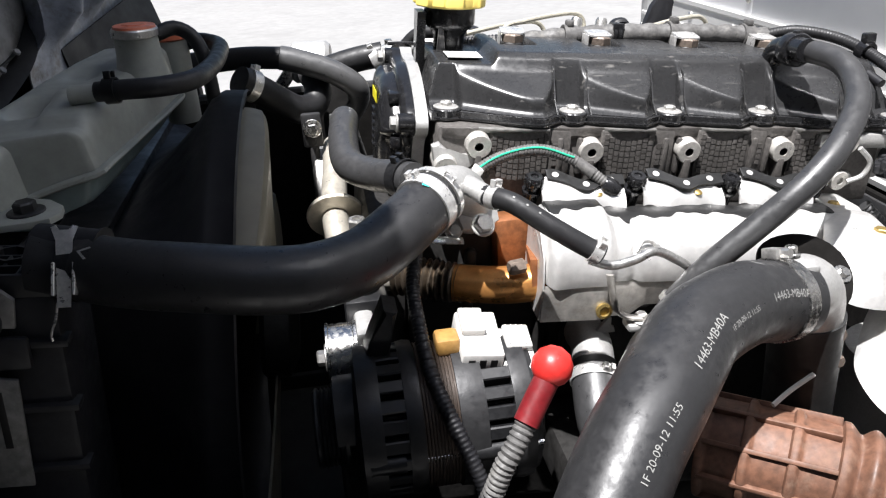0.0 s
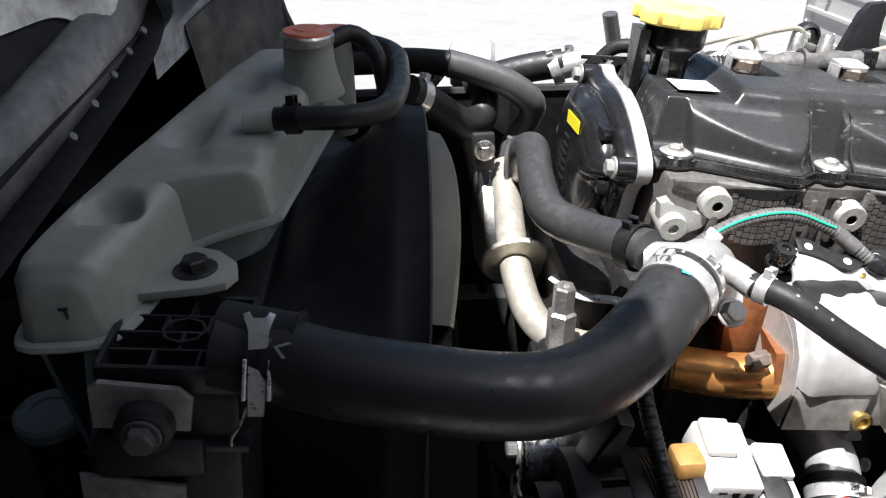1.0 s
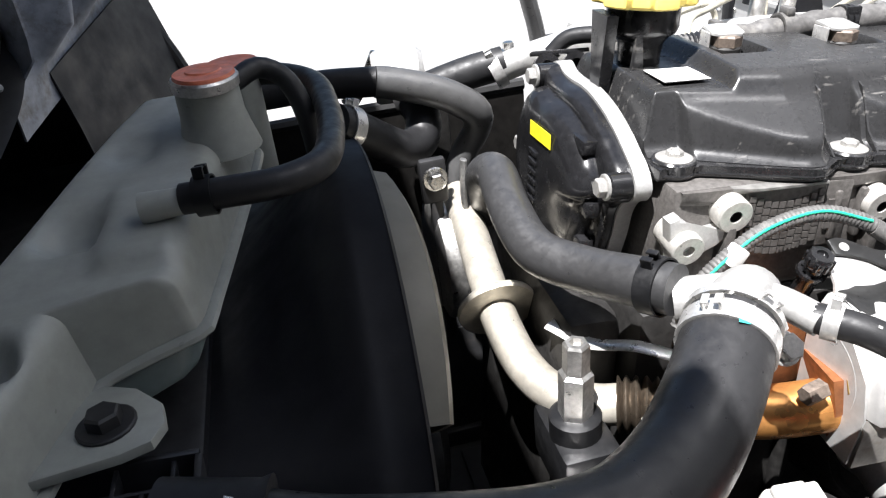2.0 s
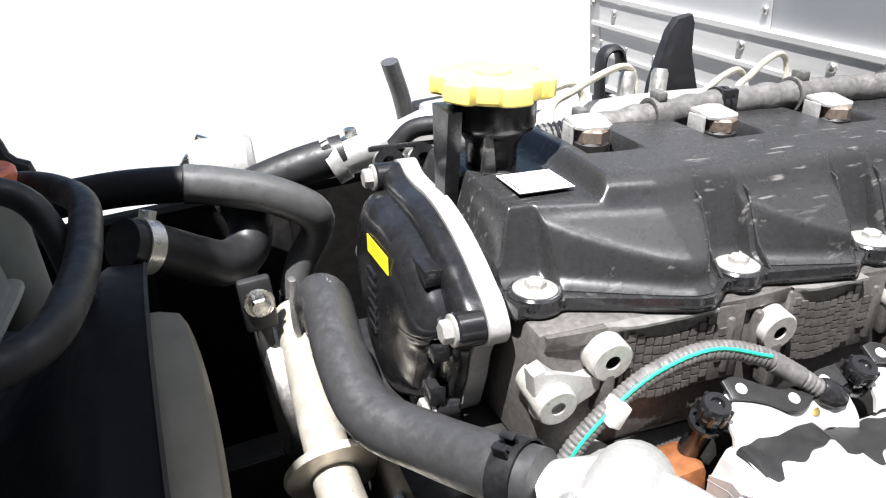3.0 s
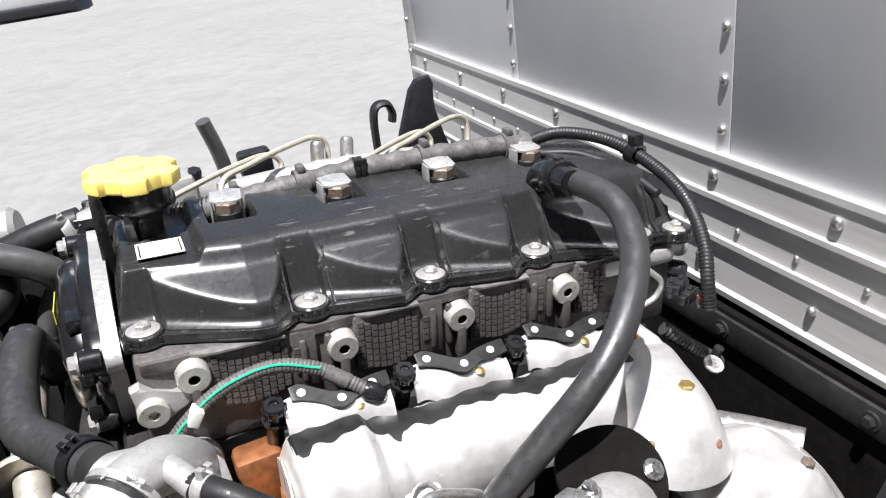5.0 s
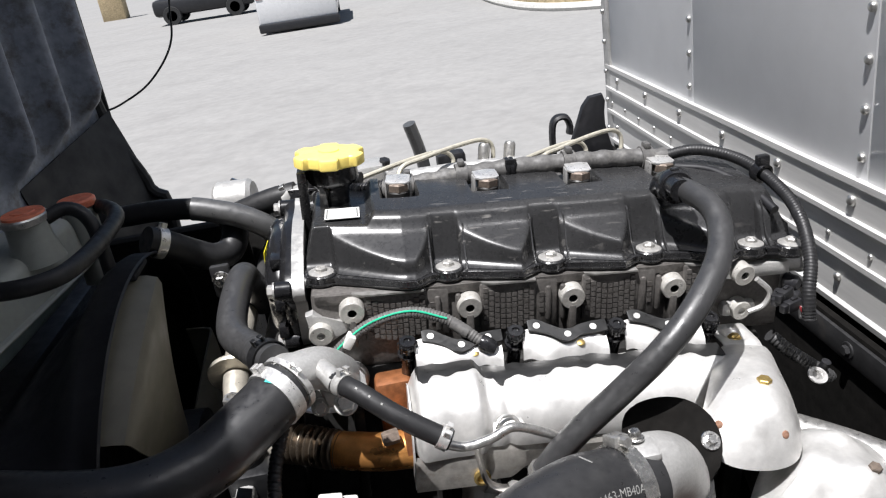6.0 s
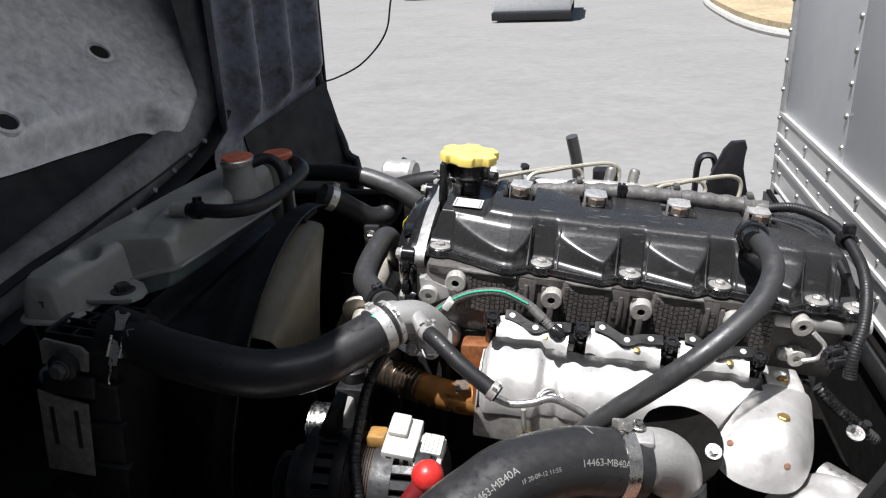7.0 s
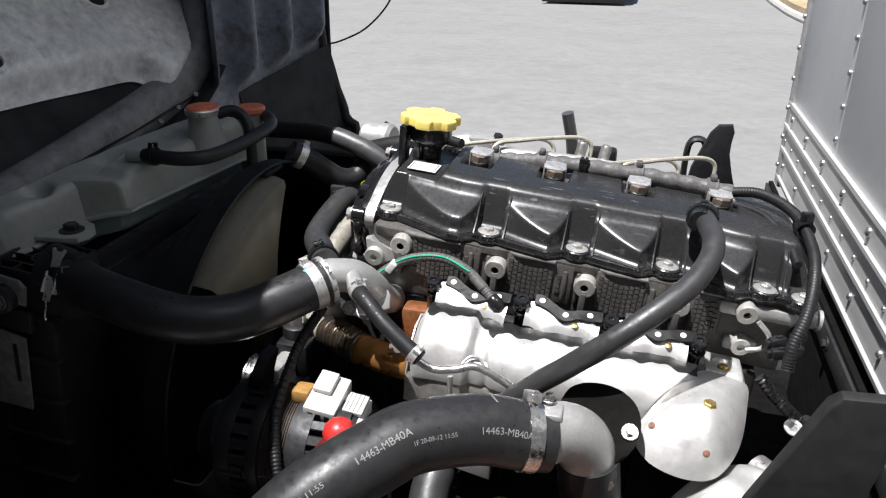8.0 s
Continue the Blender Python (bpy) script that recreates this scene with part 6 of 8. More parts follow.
def text_on_hose(body, points, r, s0, angle, size, parent, flip=1, name="printing", label=""):
    curve = bpy.data.curves.new("lettering", "FONT")
    curve.body, curve.size = body, size
    tmp = new("lettering", curve)
    bpy.context.view_layer.update()
    me = bpy.data.meshes.new_from_object(tmp.evaluated_get(bpy.context.evaluated_depsgraph_get()))
    bpy.data.objects.remove(tmp)
    bpy.data.curves.remove(curve)
    bm = bmesh.new()
    bm.from_mesh(me)
    bpy.data.meshes.remove(me)
    bmesh.ops.subdivide_edges(bm, edges=[e for e in bm.edges if e.calc_length() > 0.004], cuts=2)
    rows = frames_along(points, 8, 0.002)
    for v in bm.verts:
        s = s0 + flip * v.co.x
        k = max(0, min(len(rows) - 2, int(s / rows[-1][4] * (len(rows) - 1))))
        a, b = rows[k], rows[k + 1]
        f = (s - a[4]) / max(1e-6, b[4] - a[4])
        t = angle + v.co.y / r
        u, w = a[2].lerp(b[2], f), a[3].lerp(b[3], f)
        v.co = a[0].lerp(b[0], f) + (u * math.cos(t) + w * math.sin(t)) * (r + 0.0005)
    return part(name, bm, M_WPRINT, parent, label)


def bars_on_hose(points, r, s0, angle, count, pitch, tall, parent, mat=None, wide=0.4):
    bm = bmesh.new()
    for k in range(count):
        s = k * pitch
        q = [bm.verts.new(on_hose(points, r, s0, angle, s + a, b, 0.0005)) for a, b in ((0, -tall / 2), (pitch * wide, -tall / 2), (pitch * wide, tall / 2), (0, tall / 2))]
        bm.faces.new(q)
    return part("print_bars", bm, mat or M_WPRINT, parent)


FRONT = Matrix.Translation((0.002, -0.011, 0.012))


def build_hoses():
    # upper radiator hose
    ob = hose("radiator_hose", RAD, 0.0268, M_RUBBER_BIG, "thick black rubber radiator hose, partly in sun", segs=28)
    d = (Vector(RAD[1]) - Vector(RAD[0])).normalized()
    spring_clamp(ob, Vector(RAD[0]) + d * 0.029, d, 0.0272, (0.1, 0.8, -0.4), 0.011, M_ALT, label="dark steel spring clamp")
    strap = Matrix.Translation((-0.327, -0.2335, 1.07)) @ Matrix.Rotation(radians(58), 4, "X") @ Matrix.Rotation(radians(-4), 4, "Z")
    bm = bmesh.new()
    plate(bm, [(-0.0048, -0.03), (0.0048, -0.03), (0.0058, 0.02), (0.0098, 0.03), (0.006, 0.0315), (0.0035, 0.0275), (-0.0035, 0.0275), (-0.006, 0.0315), (-0.0098, 0.03), (-0.0058, 0.02)], 0.0012, strap, 0.0003)
    tongue = part("clamp_tongue", bm, M_CLIP, ob, "bent steel clamp tongue")
    for x in (-0.0085, 0.0062):
        bm = bmesh.new()
        box(bm, (x, -0.021, -0.004), (x + 0.0023, 0.0035, 0.0035), 0.0005, strap, 1)
        part("buckle_side", bm, M_CLIP, tongue)
    bm = bmesh.new()
    sweep(bm, [(-0.336, -0.242, 1.045), (-0.342, -0.238, 1.03), (-0.35, -0.234, 1.015), (-0.351, -0.232, 1.004)], 0.0011, 6, 6)
    part("wire_end", bm, M_CLIP, ob, "thin bright wire below the clamp")
    d2 = (Vector(RAD[-1]) - Vector(RAD[-2])).normalized()
    spring_clamp(ob, Vector(RAD[-1]) - d2 * 0.012, d2, 0.0274, (-0.5, -0.1, 1), 0.013)
    spring_clamp(ob, Vector(RAD[-1]) + d2 * 0.004, d2, 0.0274, (0.3, -0.6, 0.7), 0.006)
    top = angle_to(RAD, 0.345, (0.1, -0.5, 0.85))
    bm = bmesh.new()
    q = [bm.verts.new(on_hose(RAD, 0.0268, 0.345, top, a, b, 0.0016)) for a, b in ((-0.003, -0.005), (-0.0005, -0.0055), (0.003, 0.005), (0.0015, 0.006))]
    bm.faces.new(q)
    part("paint_mark", bm, M_TEAL, ob, "teal paint stroke")
    for s0, way, sc in ((0.045, (0, -0.6, 0.8), 1.0), (0.362, (-0.4, -0.4, 0.9), 0.9)):
        ang = angle_to(RAD, s0, way)
        bm = bmesh.new()
        for sgn in (-1, 1):
            q = [bm.verts.new(on_hose(RAD, 0.0268, s0, ang, a * sc, b * sgn * sc, 0.0005)) for a, b in ((0.0, 0.0), (0.003, 0.0), (0.01, 0.0045), (0.008, 0.0055))]
            bm.faces.new(q)
        part("arrow_mark", bm, M_WPRINT, ob, "small white arrow mark")
    # thermostat housing
    th = thing("thermostat_housing", (0.0, -0.1, 0.98), "cast aluminium thermostat housing joining three hoses", "housing", space=FRONT)
    bm = bmesh.new()
    sweep(bm, [(-0.05, -0.14, 1.052), (-0.03, -0.122, 1.05), (-0.01, -0.104, 1.042), (0.004, -0.085, 1.02), (0.008, -0.06, 0.995), (0.01, -0.03, 0.98)], 0.0188, 24, 8, 0.004,
          lambda s, w: 1.0 + 0.08 * math.sin(3.14 * min(1, s / w * 1.25)))
    part("body", bm, M_CAST, th)
    bm = bmesh.new()
    sweep(bm, [(-0.012, -0.106, 1.046), (-0.03, -0.098, 1.043), (-0.052, -0.088, 1.04)], 0.0148, 20, 6)
    part("side_spigot", bm, M_CAST, th)
    bm = bmesh.new()
    sweep(bm, [(-0.012, -0.11, 1.05), (-0.002, -0.128, 1.05), (0.008, -0.148, 1.047)], 0.0095, 16, 6)
    part("heater_spigot", bm, M_CAST, th)
    bm = bmesh.new()
    plate(bm, [(-0.018, -0.015), (0.018, -0.015), (0.023, -0.005), (0.021, 0.012), (0.0, 0.018), (-0.021, 0.012), (-0.023, -0.005)], 0.008, turned((0.3, -0.8, 0.5), (0.006, -0.092, 1.008)), 0.003)
    part("flange", bm, M_CAST, th)
    bolt(th, (0.008, -0.12, 1.008), (0.1, -0.75, 0.66), M_BOLT, 0.0092, 0.008, 0.0115, "bright flanged bolt")
    bolt(th, (-0.018, -0.105, 1.0), (0.1, -0.9, 0.4), M_BOLT, 0.006, 0.006, 0.009, "bright flanged bolt")
    # elbow hose to the pump
    E = [(-0.098, 0.175, 0.99), (-0.107, 0.155, 1.035), (-0.106, 0.115, 1.056), (-0.111, 0.061, 1.047), (-0.108, 0.011, 1.037), (-0.085, -0.029, 1.037), (-0.066, -0.07, 1.047), (-0.052, -0.092, 1.05)]
    ob = hose("elbow_hose", E, 0.0168, M_RUBBER_GREY, "bent grey-black rubber bypass hose", segs=24, space=FRONT)
    dd = (Vector(E[-1]) - Vector(E[-2])).normalized()
    spring_clamp(ob, Vector(E[-1]) - dd * 0.014, dd, 0.0182, (0, -0.4, 1), 0.013, M_ALT, label="dark steel spring clamp")
    # heater hose and the pipe it meets
    Hh = [(0.006, -0.144, 1.048), (0.025, -0.166, 1.047), (0.053, -0.184, 1.03), (0.08, -0.194, 1.013), (0.097, -0.199, 1.003)]
    ob = hose("heater_hose", Hh, 0.0092, M_RUBBER, "thin black heater hose above the heat shield", segs=18, space=FRONT)
    spring_clamp(ob, Vector(Hh[0]).lerp(Vector(Hh[1]), 0.35), Vector(Hh[1]) - Vector(Hh[0]), 0.0096, (0.3, 0, 1), 0.009)
    spring_clamp(ob, Vector(Hh[-1]).lerp(Vector(Hh[-2]), 0.3), Vector(Hh[-1]) - Vector(Hh[-2]), 0.0096, (0.5, -0.5, 0.8), 0.009)
    bars_on_hose(Hh, 0.0092, 0.03, angle_to(Hh, 0.05, (0, -0.6, 0.8)), 3, 0.012, 0.0017, ob, None, 0.15)
    ob = thing("coolant_pipe", (0.12, -0.2, 1.0), "thin bent steel pipe along the heat shield", "pipe")
    bm = bmesh.new()
    sweep(bm, [(0.092, -0.2, 1.006), (0.112, -0.2, 0.998), (0.135, -0.198, 1.0), (0.155, -0.192, 1.003), (0.178, -0.186, 0.99), (0.2, -0.18, 0.97), (0.21, -0.17, 0.93)], 0.0044, 14, 8)
    part("tube", bm, M_ZINC, ob)
    bm = bmesh.new()
    plate(bm, [(-0.014, -0.007), (0.006, -0.006), (0.016, -0.001), (0.014, 0.005), (0.0, 0.007), (-0.012, 0.004)], 0.0016, Matrix.Translation((0.152, -0.182, 0.9985)) @ Matrix.Rotation(radians(35), 4, "X"), 0.0005)
    part("tab", bm, M_ZINC, ob)
    bm = bmesh.new()
    sweep(bm, [(0.14, -0.188, 1.002), (0.148, -0.182, 1.008), (0.158, -0.18, 1.006), (0.164, -0.184, 0.999)], 0.0016, 8, 6)
    part("wire_loop", bm, M_ZINC, ob)
    # breather hose
    ob = hose("breather_hose", VENT, 0.0119, M_RUBBER_GREY, "long grey rubber breather hose sweeping over the heat shield", segs=22)
    bm = bmesh.new()
    lathe(bm, [(0.012, -0.012), (0.0165, -0.012), (0.0182, -0.008), (0.0182, 0.006), (0.0165, 0.009), (0.012, 0.009), (0.012, -0.012)], (0.381, -0.016, 1.1335), (-0.1, -1, 0.1), 24)
    box(bm, (0.377, -0.02, 1.148), (0.385, -0.012, 1.154), 0.0015)
    part("clip", bm, M_PLASTIC, ob)
    e = (Vector(VENT[-1]) - Vector(VENT[-2])).normalized()
    spring_clamp(ob, Vector(VENT[-1]) - e * 0.008, e, 0.013, (0.2, -0.6, 0.7), 0.007, M_ZINC)
    # charge air hose
    ob = hose("intercooler_hose", BIG, 0.0335, M_RUBBER_BIG, "wide grey-black intercooler hose with white printing", segs=36)
    e = (Vector(BIG[0]) - Vector(BIG[1])).normalized()
    worm_clamp(ob, Vector(BIG[1]) + e * 0.008, e, 0.034, (0.0, 0.35, 1.0), 0.014)
    a1 = angle_to(BIG, 0.06, (0.05, -0.82, 0.5))
    text_on_hose("14463-MB40A", BIG, 0.0335, 0.082, a1, 0.0092, ob, -1, label="white printed part number")
    text_on_hose("1F 20-09-12 11:55", BIG, 0.0335, 0.147, a1, 0.0058, ob, -1, label="faint white printed date")
    a2 = angle_to(BIG, 0.17, (0.14, -0.6, 0.45))
    text_on_hose("14463-MB40A", BIG, 0.0335, 0.2, a2, 0.0096, ob, -1, label="white printed part number")
    text_on_hose("1F 20-09-12 11:55", BIG, 0.0335, 0.28, a2, 0.0074, ob, -1, label="faint white printed date")
    bm = bmesh.new()
    at = angle_to(BIG, 0.06, (0.1, 0.1, 1))
    q = [bm.verts.new(on_hose(BIG, 0.0335, 0.062, at, a, b, 0.0005)) for a, b in ((0, -0.006), (0.0015, -0.006), (0.0035, 0.006), (0.002, 0.006))]
    bm.faces.new(q)
    part("paint_mark", bm, M_WPRINT, ob)
    # metal elbow beyond the clamp
    ob = thing("charge_pipe", (0.3, -0.24, 0.96), "grey cast charge pipe elbow behind the hose clamp", "pipe")
    bm = bmesh.new()
    sweep(bm, [(0.222, -0.279, 0.988), (0.24, -0.27, 0.989), (0.258, -0.26, 0.987), (0.272, -0.251, 0.977), (0.28, -0.245, 0.962), (0.283, -0.242, 0.946)], 0.0292, 32, 8, 0.004,
          lambda s, w: 1.0 + 0.06 * smooth((0.012 - abs(s - 0.02)) / 0.006))
    elbow = part("elbow", bm, M_CAST, ob, "rough grey cast elbow")
    bolt(elbow, (0.243, -0.262, 1.021), (0, 0.2, 1), M_STEEL, 0.005, 0.006, 0.0075)
    bm = bmesh.new()
    box(bm, (0.236, -0.284, 1.01), (0.258, -0.258, 1.02), 0.004)
    part("cast_boss", bm, M_CAST, elbow)
    bm = bmesh.new()
    ring = loop_through([(0.042, 0.006, 0), (0.03, 0.032, 0), (0.0, 0.043, 0), (-0.03, 0.031, 0), (-0.043, 0.0, 0), (-0.032, -0.03, 0), (0.0, -0.042, 0), (0.034, -0.032, 0)], 5)
    plate(bm, [(p.x, p.y) for p in ring], 0.005, turned((-0.05, -0.62, 0.78), (0.29, -0.218, 0.972)), 0.0015)
    part("flange_gasket", bm, M_SHADEBLACK, ob, "black gasket plate behind the elbow")
    bolt(ob, (0.322, -0.226, 0.974), (0.1, -0.62, 0.78), M_STEEL, 0.005, 0.005, 0.009)
    bm = bmesh.new()
    lathe(bm, [(0.027, -0.12), (0.032, -0.12), (0.032, 0.0), (0.027, 0.0), (0.027, -0.12)], (0.2835, -0.241, 0.949), (-0.12, -0.1, 1), 28)
    part("lower_hose", bm, M_SEAL, ob)
    bolt(ob, (0.305, -0.256, 0.932), (0.3, -1, 0.1), M_RUSTBOLT, 0.006, 0.007, 0.0)
    bolt(ob, (0.31, -0.254, 0.902), (0.3, -1, 0.1), M_RUSTBOLT, 0.006, 0.007, 0.0)
    # green striped sensor lead
    G = [(-0.02, -0.056, 0.995), (-0.008, -0.053, 1.02), (0.015, -0.053, 1.042), (0.046, -0.052, 1.058), (0.085, -0.053, 1.0625), (0.12, -0.061, 1.051), (0.152, -0.077, 1.026)]
    ob = hose("sensor_lead", G, 0.0062, M_LOOM, "grey corrugated sensor lead with a green stripe", "cable", step=0.0009, shape=ribbed(0.0032, 0.86), segs=14)
    bm = bmesh.new()
    sweep(bm, [Vector(p) + Vector((0, -0.0046, 0.0038)) for p in G[:-1]], 0.0014, 8, 8, 0.002, ribbed(0.0032, 0.7))
    part("stripe", bm, M_GREEN, ob, "bright green stripe")
    bm = bmesh.new()
    lathe(bm, [(0.0065, 0), (0.0065, 0.02), (0.0001, 0.02)], (0.124, -0.063, 1.048), (0.8, -0.4, -0.6), 14)
    part("sleeve", bm, M_LOOM, ob, "grey taped sleeve")
    bm = bmesh.new()
    lathe(bm, [(0.007, 0), (0.0085, 0.003), (0.0085, 0.012), (0.006, 0.018), (0.0001, 0.018)], (0.149, -0.0755, 1.028), (0.75, -0.3, -0.5), 16)
    part("plug", bm, M_PLASTIC, ob)
    bm = bmesh.new()
    box(bm, (-0.0045, -0.0068, -0.0075), (0.0045, 0.0068, 0.0075), 0.0015, Matrix.Translation((0.019, -0.058, 1.046)) @ Matrix.Rotation(radians(35), 4, "Y"))
    part("clip", bm, M_WBLOCK, ob, "pale plastic clip")
    # hoses at the front, behind the tank
    T = [(-0.331, -0.032, 1.154), (-0.306, -0.036, 1.155), (-0.273, -0.036, 1.155), (-0.247, -0.018, 1.155), (-0.236, 0.03, 1.155), (-0.233, 0.09, 1.156), (-0.238, 0.15, 1.158), (-0.272, 0.205, 1.156), (-0.32, 0.26, 1.14)]
    ob = hose("tank_return_hose", T, 0.0095, M_RUBBER, "black rubber return hose from the coolant tank", segs=18)
    dd = (Vector(T[1]) - Vector(T[0])).normalized()
    spring_clamp(ob, Vector(T[0]) + dd * 0.014, dd, 0.0109, (0, 0.2, 1), 0.011, M_ALT, label="dark steel spring clamp")
    O = [(-0.296, 0.098, 1.182), (-0.276, 0.112, 1.186), (-0.257, 0.112, 1.172), (-0.248, 0.103, 1.14), (-0.245, 0.095, 1.08)]
    hose("overflow_hose", O, 0.008, M_RUBBER, "thin black overflow hose from the filler neck", segs=14)
    A = [(-0.176, 0.251, 1.119), (-0.16, 0.25, 1.115), (-0.125, 0.247, 1.103), (-0.1, 0.245, 1.09), (-0.08, 0.247, 1.072), (-0.08, 0.255, 1.05), (-0.093, 0.258, 1.03), (-0.105, 0.256, 1.005), (-0.108, 0.256, 0.982)]
    ob = hose("heater_return_hose", A, 0.0158, M_RUBBER_SUN, "bent black rubber heater return hose coloured light for the sun", segs=22,
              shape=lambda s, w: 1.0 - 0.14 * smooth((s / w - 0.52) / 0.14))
    dd = (Vector(A[-1]) - Vector(A[-2])).normalized()
    for k in range(4):
        bm = bmesh.new()
        p = Vector(A[-1]) - dd * (0.004 + 0.004 * k)
        lathe(bm, [(0.0134, -0.0012), (0.015, -0.0012), (0.015, 0.0012), (0.0134, 0.0012), (0.0134, -0.0012)], p, dd, 24)
        part("clamp_turn", bm, M_STEEL, ob, "bright wire clamp turn")
    B = [(-0.33, 0.29, 1.112), (-0.27, 0.283, 1.115), (-0.22, 0.268, 1.119), (-0.172, 0.251, 1.1185)]
    hose("front_heater_hose", B, 0.0146, M_RUBBER, "black rubber hose running forward to the cab", segs=18)
    L = [(-0.225, 0.185, 1.108), (-0.205, 0.2, 1.092), (-0.18, 0.215, 1.07), (-0.16, 0.228, 1.055), (-0.142, 0.245, 1.053), (-0.132, 0.262, 1.068), (-0.135, 0.28, 1.085)]
    ob = hose("lower_heater_hose", L, 0.0185, M_RUBBER, "black curved hose below the heater hose", segs=20)
    spring_clamp(ob, (-0.213, 0.194, 1.099), (0.7, 0.45, -0.5), 0.019, (-0.2, 0, 1), 0.012)
    P = [(-0.15, 0.3, 1.08), (-0.11, 0.287, 1.094), (-0.075, 0.281, 1.103), (-0.04, 0.277, 1.108)]
    ob = hose("intake_water_hose", P, 0.017, M_RUBBER, "short black hose clamped to an aluminium pipe", segs=20)
    spring_clamp(ob, (-0.048, 0.276, 1.102), (0.85, -0.12, 0.36), 0.0175, (-0.2, -0.2, 1), 0.012)


def build_back():
    """Pipes and castings along the far side of the engine."""
    ob = thing("water_manifold", (0.03, 0.29, 1.06), "sunlit cast aluminium water pipe behind the engine front", "pipe")
    bm = bmesh.new()
    sweep(bm, [(-0.045, 0.275, 1.103), (-0.01, 0.27, 1.112), (0.03, 0.275, 1.115), (0.075, 0.285, 1.108), (0.11, 0.29, 1.09)], 0.0145, 20, 8, 0.006, lambda s, w: 1.0 + 0.35 * smooth((s / w - 0.35) / 0.2))
    part("tube", bm, M_CAST, ob)
    bm = bmesh.new()
    box(bm, (0.04, 0.262, 1.095), (0.085, 0.31, 1.132), 0.006)
    part("flange", bm, M_CAST, ob)
    bolt(ob, (0.086, 0.28, 1.125), (0.3, -0.2, 1), M_DULL, 0.008, 0.01, 0.0)
    bolt(ob, (-0.03, 0.29, 1.115), Z, M_STEEL, 0.006, 0.008, 0.009)
    bm = bmesh.new()
    box(bm, (-0.012, 0.205, 1.07), (0.06, 0.262, 1.1), 0.008)
    part("saddle", bm, M_CAST, ob)
    ob = thing("front_canister", (-0.13, 0.34, 1.04), "white sunlit aluminium canister beside the heater hose", "canister")
    bm = bmesh.new()
    lathe(bm, [(0.0001, 0), (0.026, 0), (0.029, 0.004), (0.029, 0.05), (0.024, 0.056), (0.0001, 0.056)], (-0.165, 0.36, 1.09), (1, -0.12, 0.0), 28)
    part("canister", bm, M_CAST, ob)
    bm = bmesh.new()
    box(bm, (-0.13, 0.33, 0.96), (-0.09, 0.38, 1.07), 0.006)
    part("foot", bm, M_BLOCK, ob)
    bm = bmesh.new()
    box(bm, (-0.012, -0.004, 0), (0.004, 0.004, 0.03), 0.002, Matrix.Translation((-0.158, 0.44, 1.07)) @ Matrix.Rotation(radians(30), 4, "Y"))
    box(bm, (-0.016, -0.006, -0.045), (0.004, 0.006, 0.004), 0.002, Matrix.Translation((-0.158, 0.44, 1.07)) @ Matrix.Rotation(radians(40), 4, "Y"))
    part("hook", bm, M_STEEL, ob, "bright hook end")
    ob = thing("double_clip", (-0.012, 0.19, 0.0), "black double pipe clip beside the timing cover", "clip", space=ENG)
    bm = bmesh.new()
    m = Matrix.Translation((-0.015, 0.185, 0.022)) @ Matrix.Rotation(radians(-25), 4, "X")
    for x in (-0.014, 0.014):
        lathe(bm, [(0.006, -0.004), (0.0125, -0.004), (0.0125, 0.004), (0.006, 0.004), (0.006, -0.004)], m @ Vector((x, 0, 0)), m.to_3x3() @ -Y, 20)
    part("twin_ring", bm, M_PLASTIC, ob)
    bm = bmesh.new()
    box(bm, (-0.028, -0.003, 0.011), (0.028, 0.004, 0.015), 0.001, m)
    part("bridge", bm, M_PLASTIC, ob)
    bm = bmesh.new()
    sweep(bm, [(-0.02, 0.2, 0.03), (-0.005, 0.195, 0.045), (0.02, 0.18, 0.05), (0.05, 0.165, 0.052)], 0.0075, 14, 8)
    part("pipe", bm, M_RUBBER, ob)
    # engine wiring loom along the back of the cover
    loom = [(0.03, 0.16, 0.034), (0.06, 0.148, 0.038), (0.1, 0.137, 0.045), (0.16, 0.132, 0.054), (0.23, 0.13, 0.06), (0.3, 0.125, 0.063), (0.37, 0.12, 0.064), (0.42, 0.118, 0.062)]
    ob = hose("wiring_loom", loom, 0.0115, M_LOOM, "grey taped wiring loom along the back of the valve cover", "wiring loom", step=0.003,
              shape=lambda s, w: 1.0 + 0.07 * math.sin(s * 260) + 0.1 * noise.noise((s * 40, 0, 0)), segs=16, space=ENG)
    bm = bmesh.new()
    sweep(bm, loom[:3], 0.0132, 14, 8, 0.0012, ribbed(0.0042, 0.82))
    part("conduit", bm, M_DULL, ob, "black corrugated conduit end")
    for x, y, z in ((0.105, 0.137, 0.046), (0.17, 0.132, 0.055), (0.3, 0.125, 0.063), (0.395, 0.119, 0.063)):
        bm = bmesh.new()
        lathe(bm, [(0.0125, -0.007), (0.0145, -0.007), (0.0145, 0.007), (0.0125, 0.007), (0.0125, -0.007)], (x, y, z), X, 20)
        box(bm, (x - 0.004, y - 0.008, z + 0.012), (x + 0.004, y + 0.006, z + 0.02), 0.002)
        part("cable_tie", bm, M_LOOM, ob)
    bm = bmesh.new()
    for a in (0.0, 0.006):
        lathe(bm, [(0.0125, -0.002), (0.0142, -0.002), (0.0142, 0.002), (0.0125, 0.002), (0.0125, -0.002)], (0.225 + a, 0.13, 0.0595), X, 20)
    box(bm, (0.222, 0.118, 0.048), (0.236, 0.123, 0.074), 0.002)
    part("zip_tie", bm, M_PLASTIC, ob, "black zip tie")
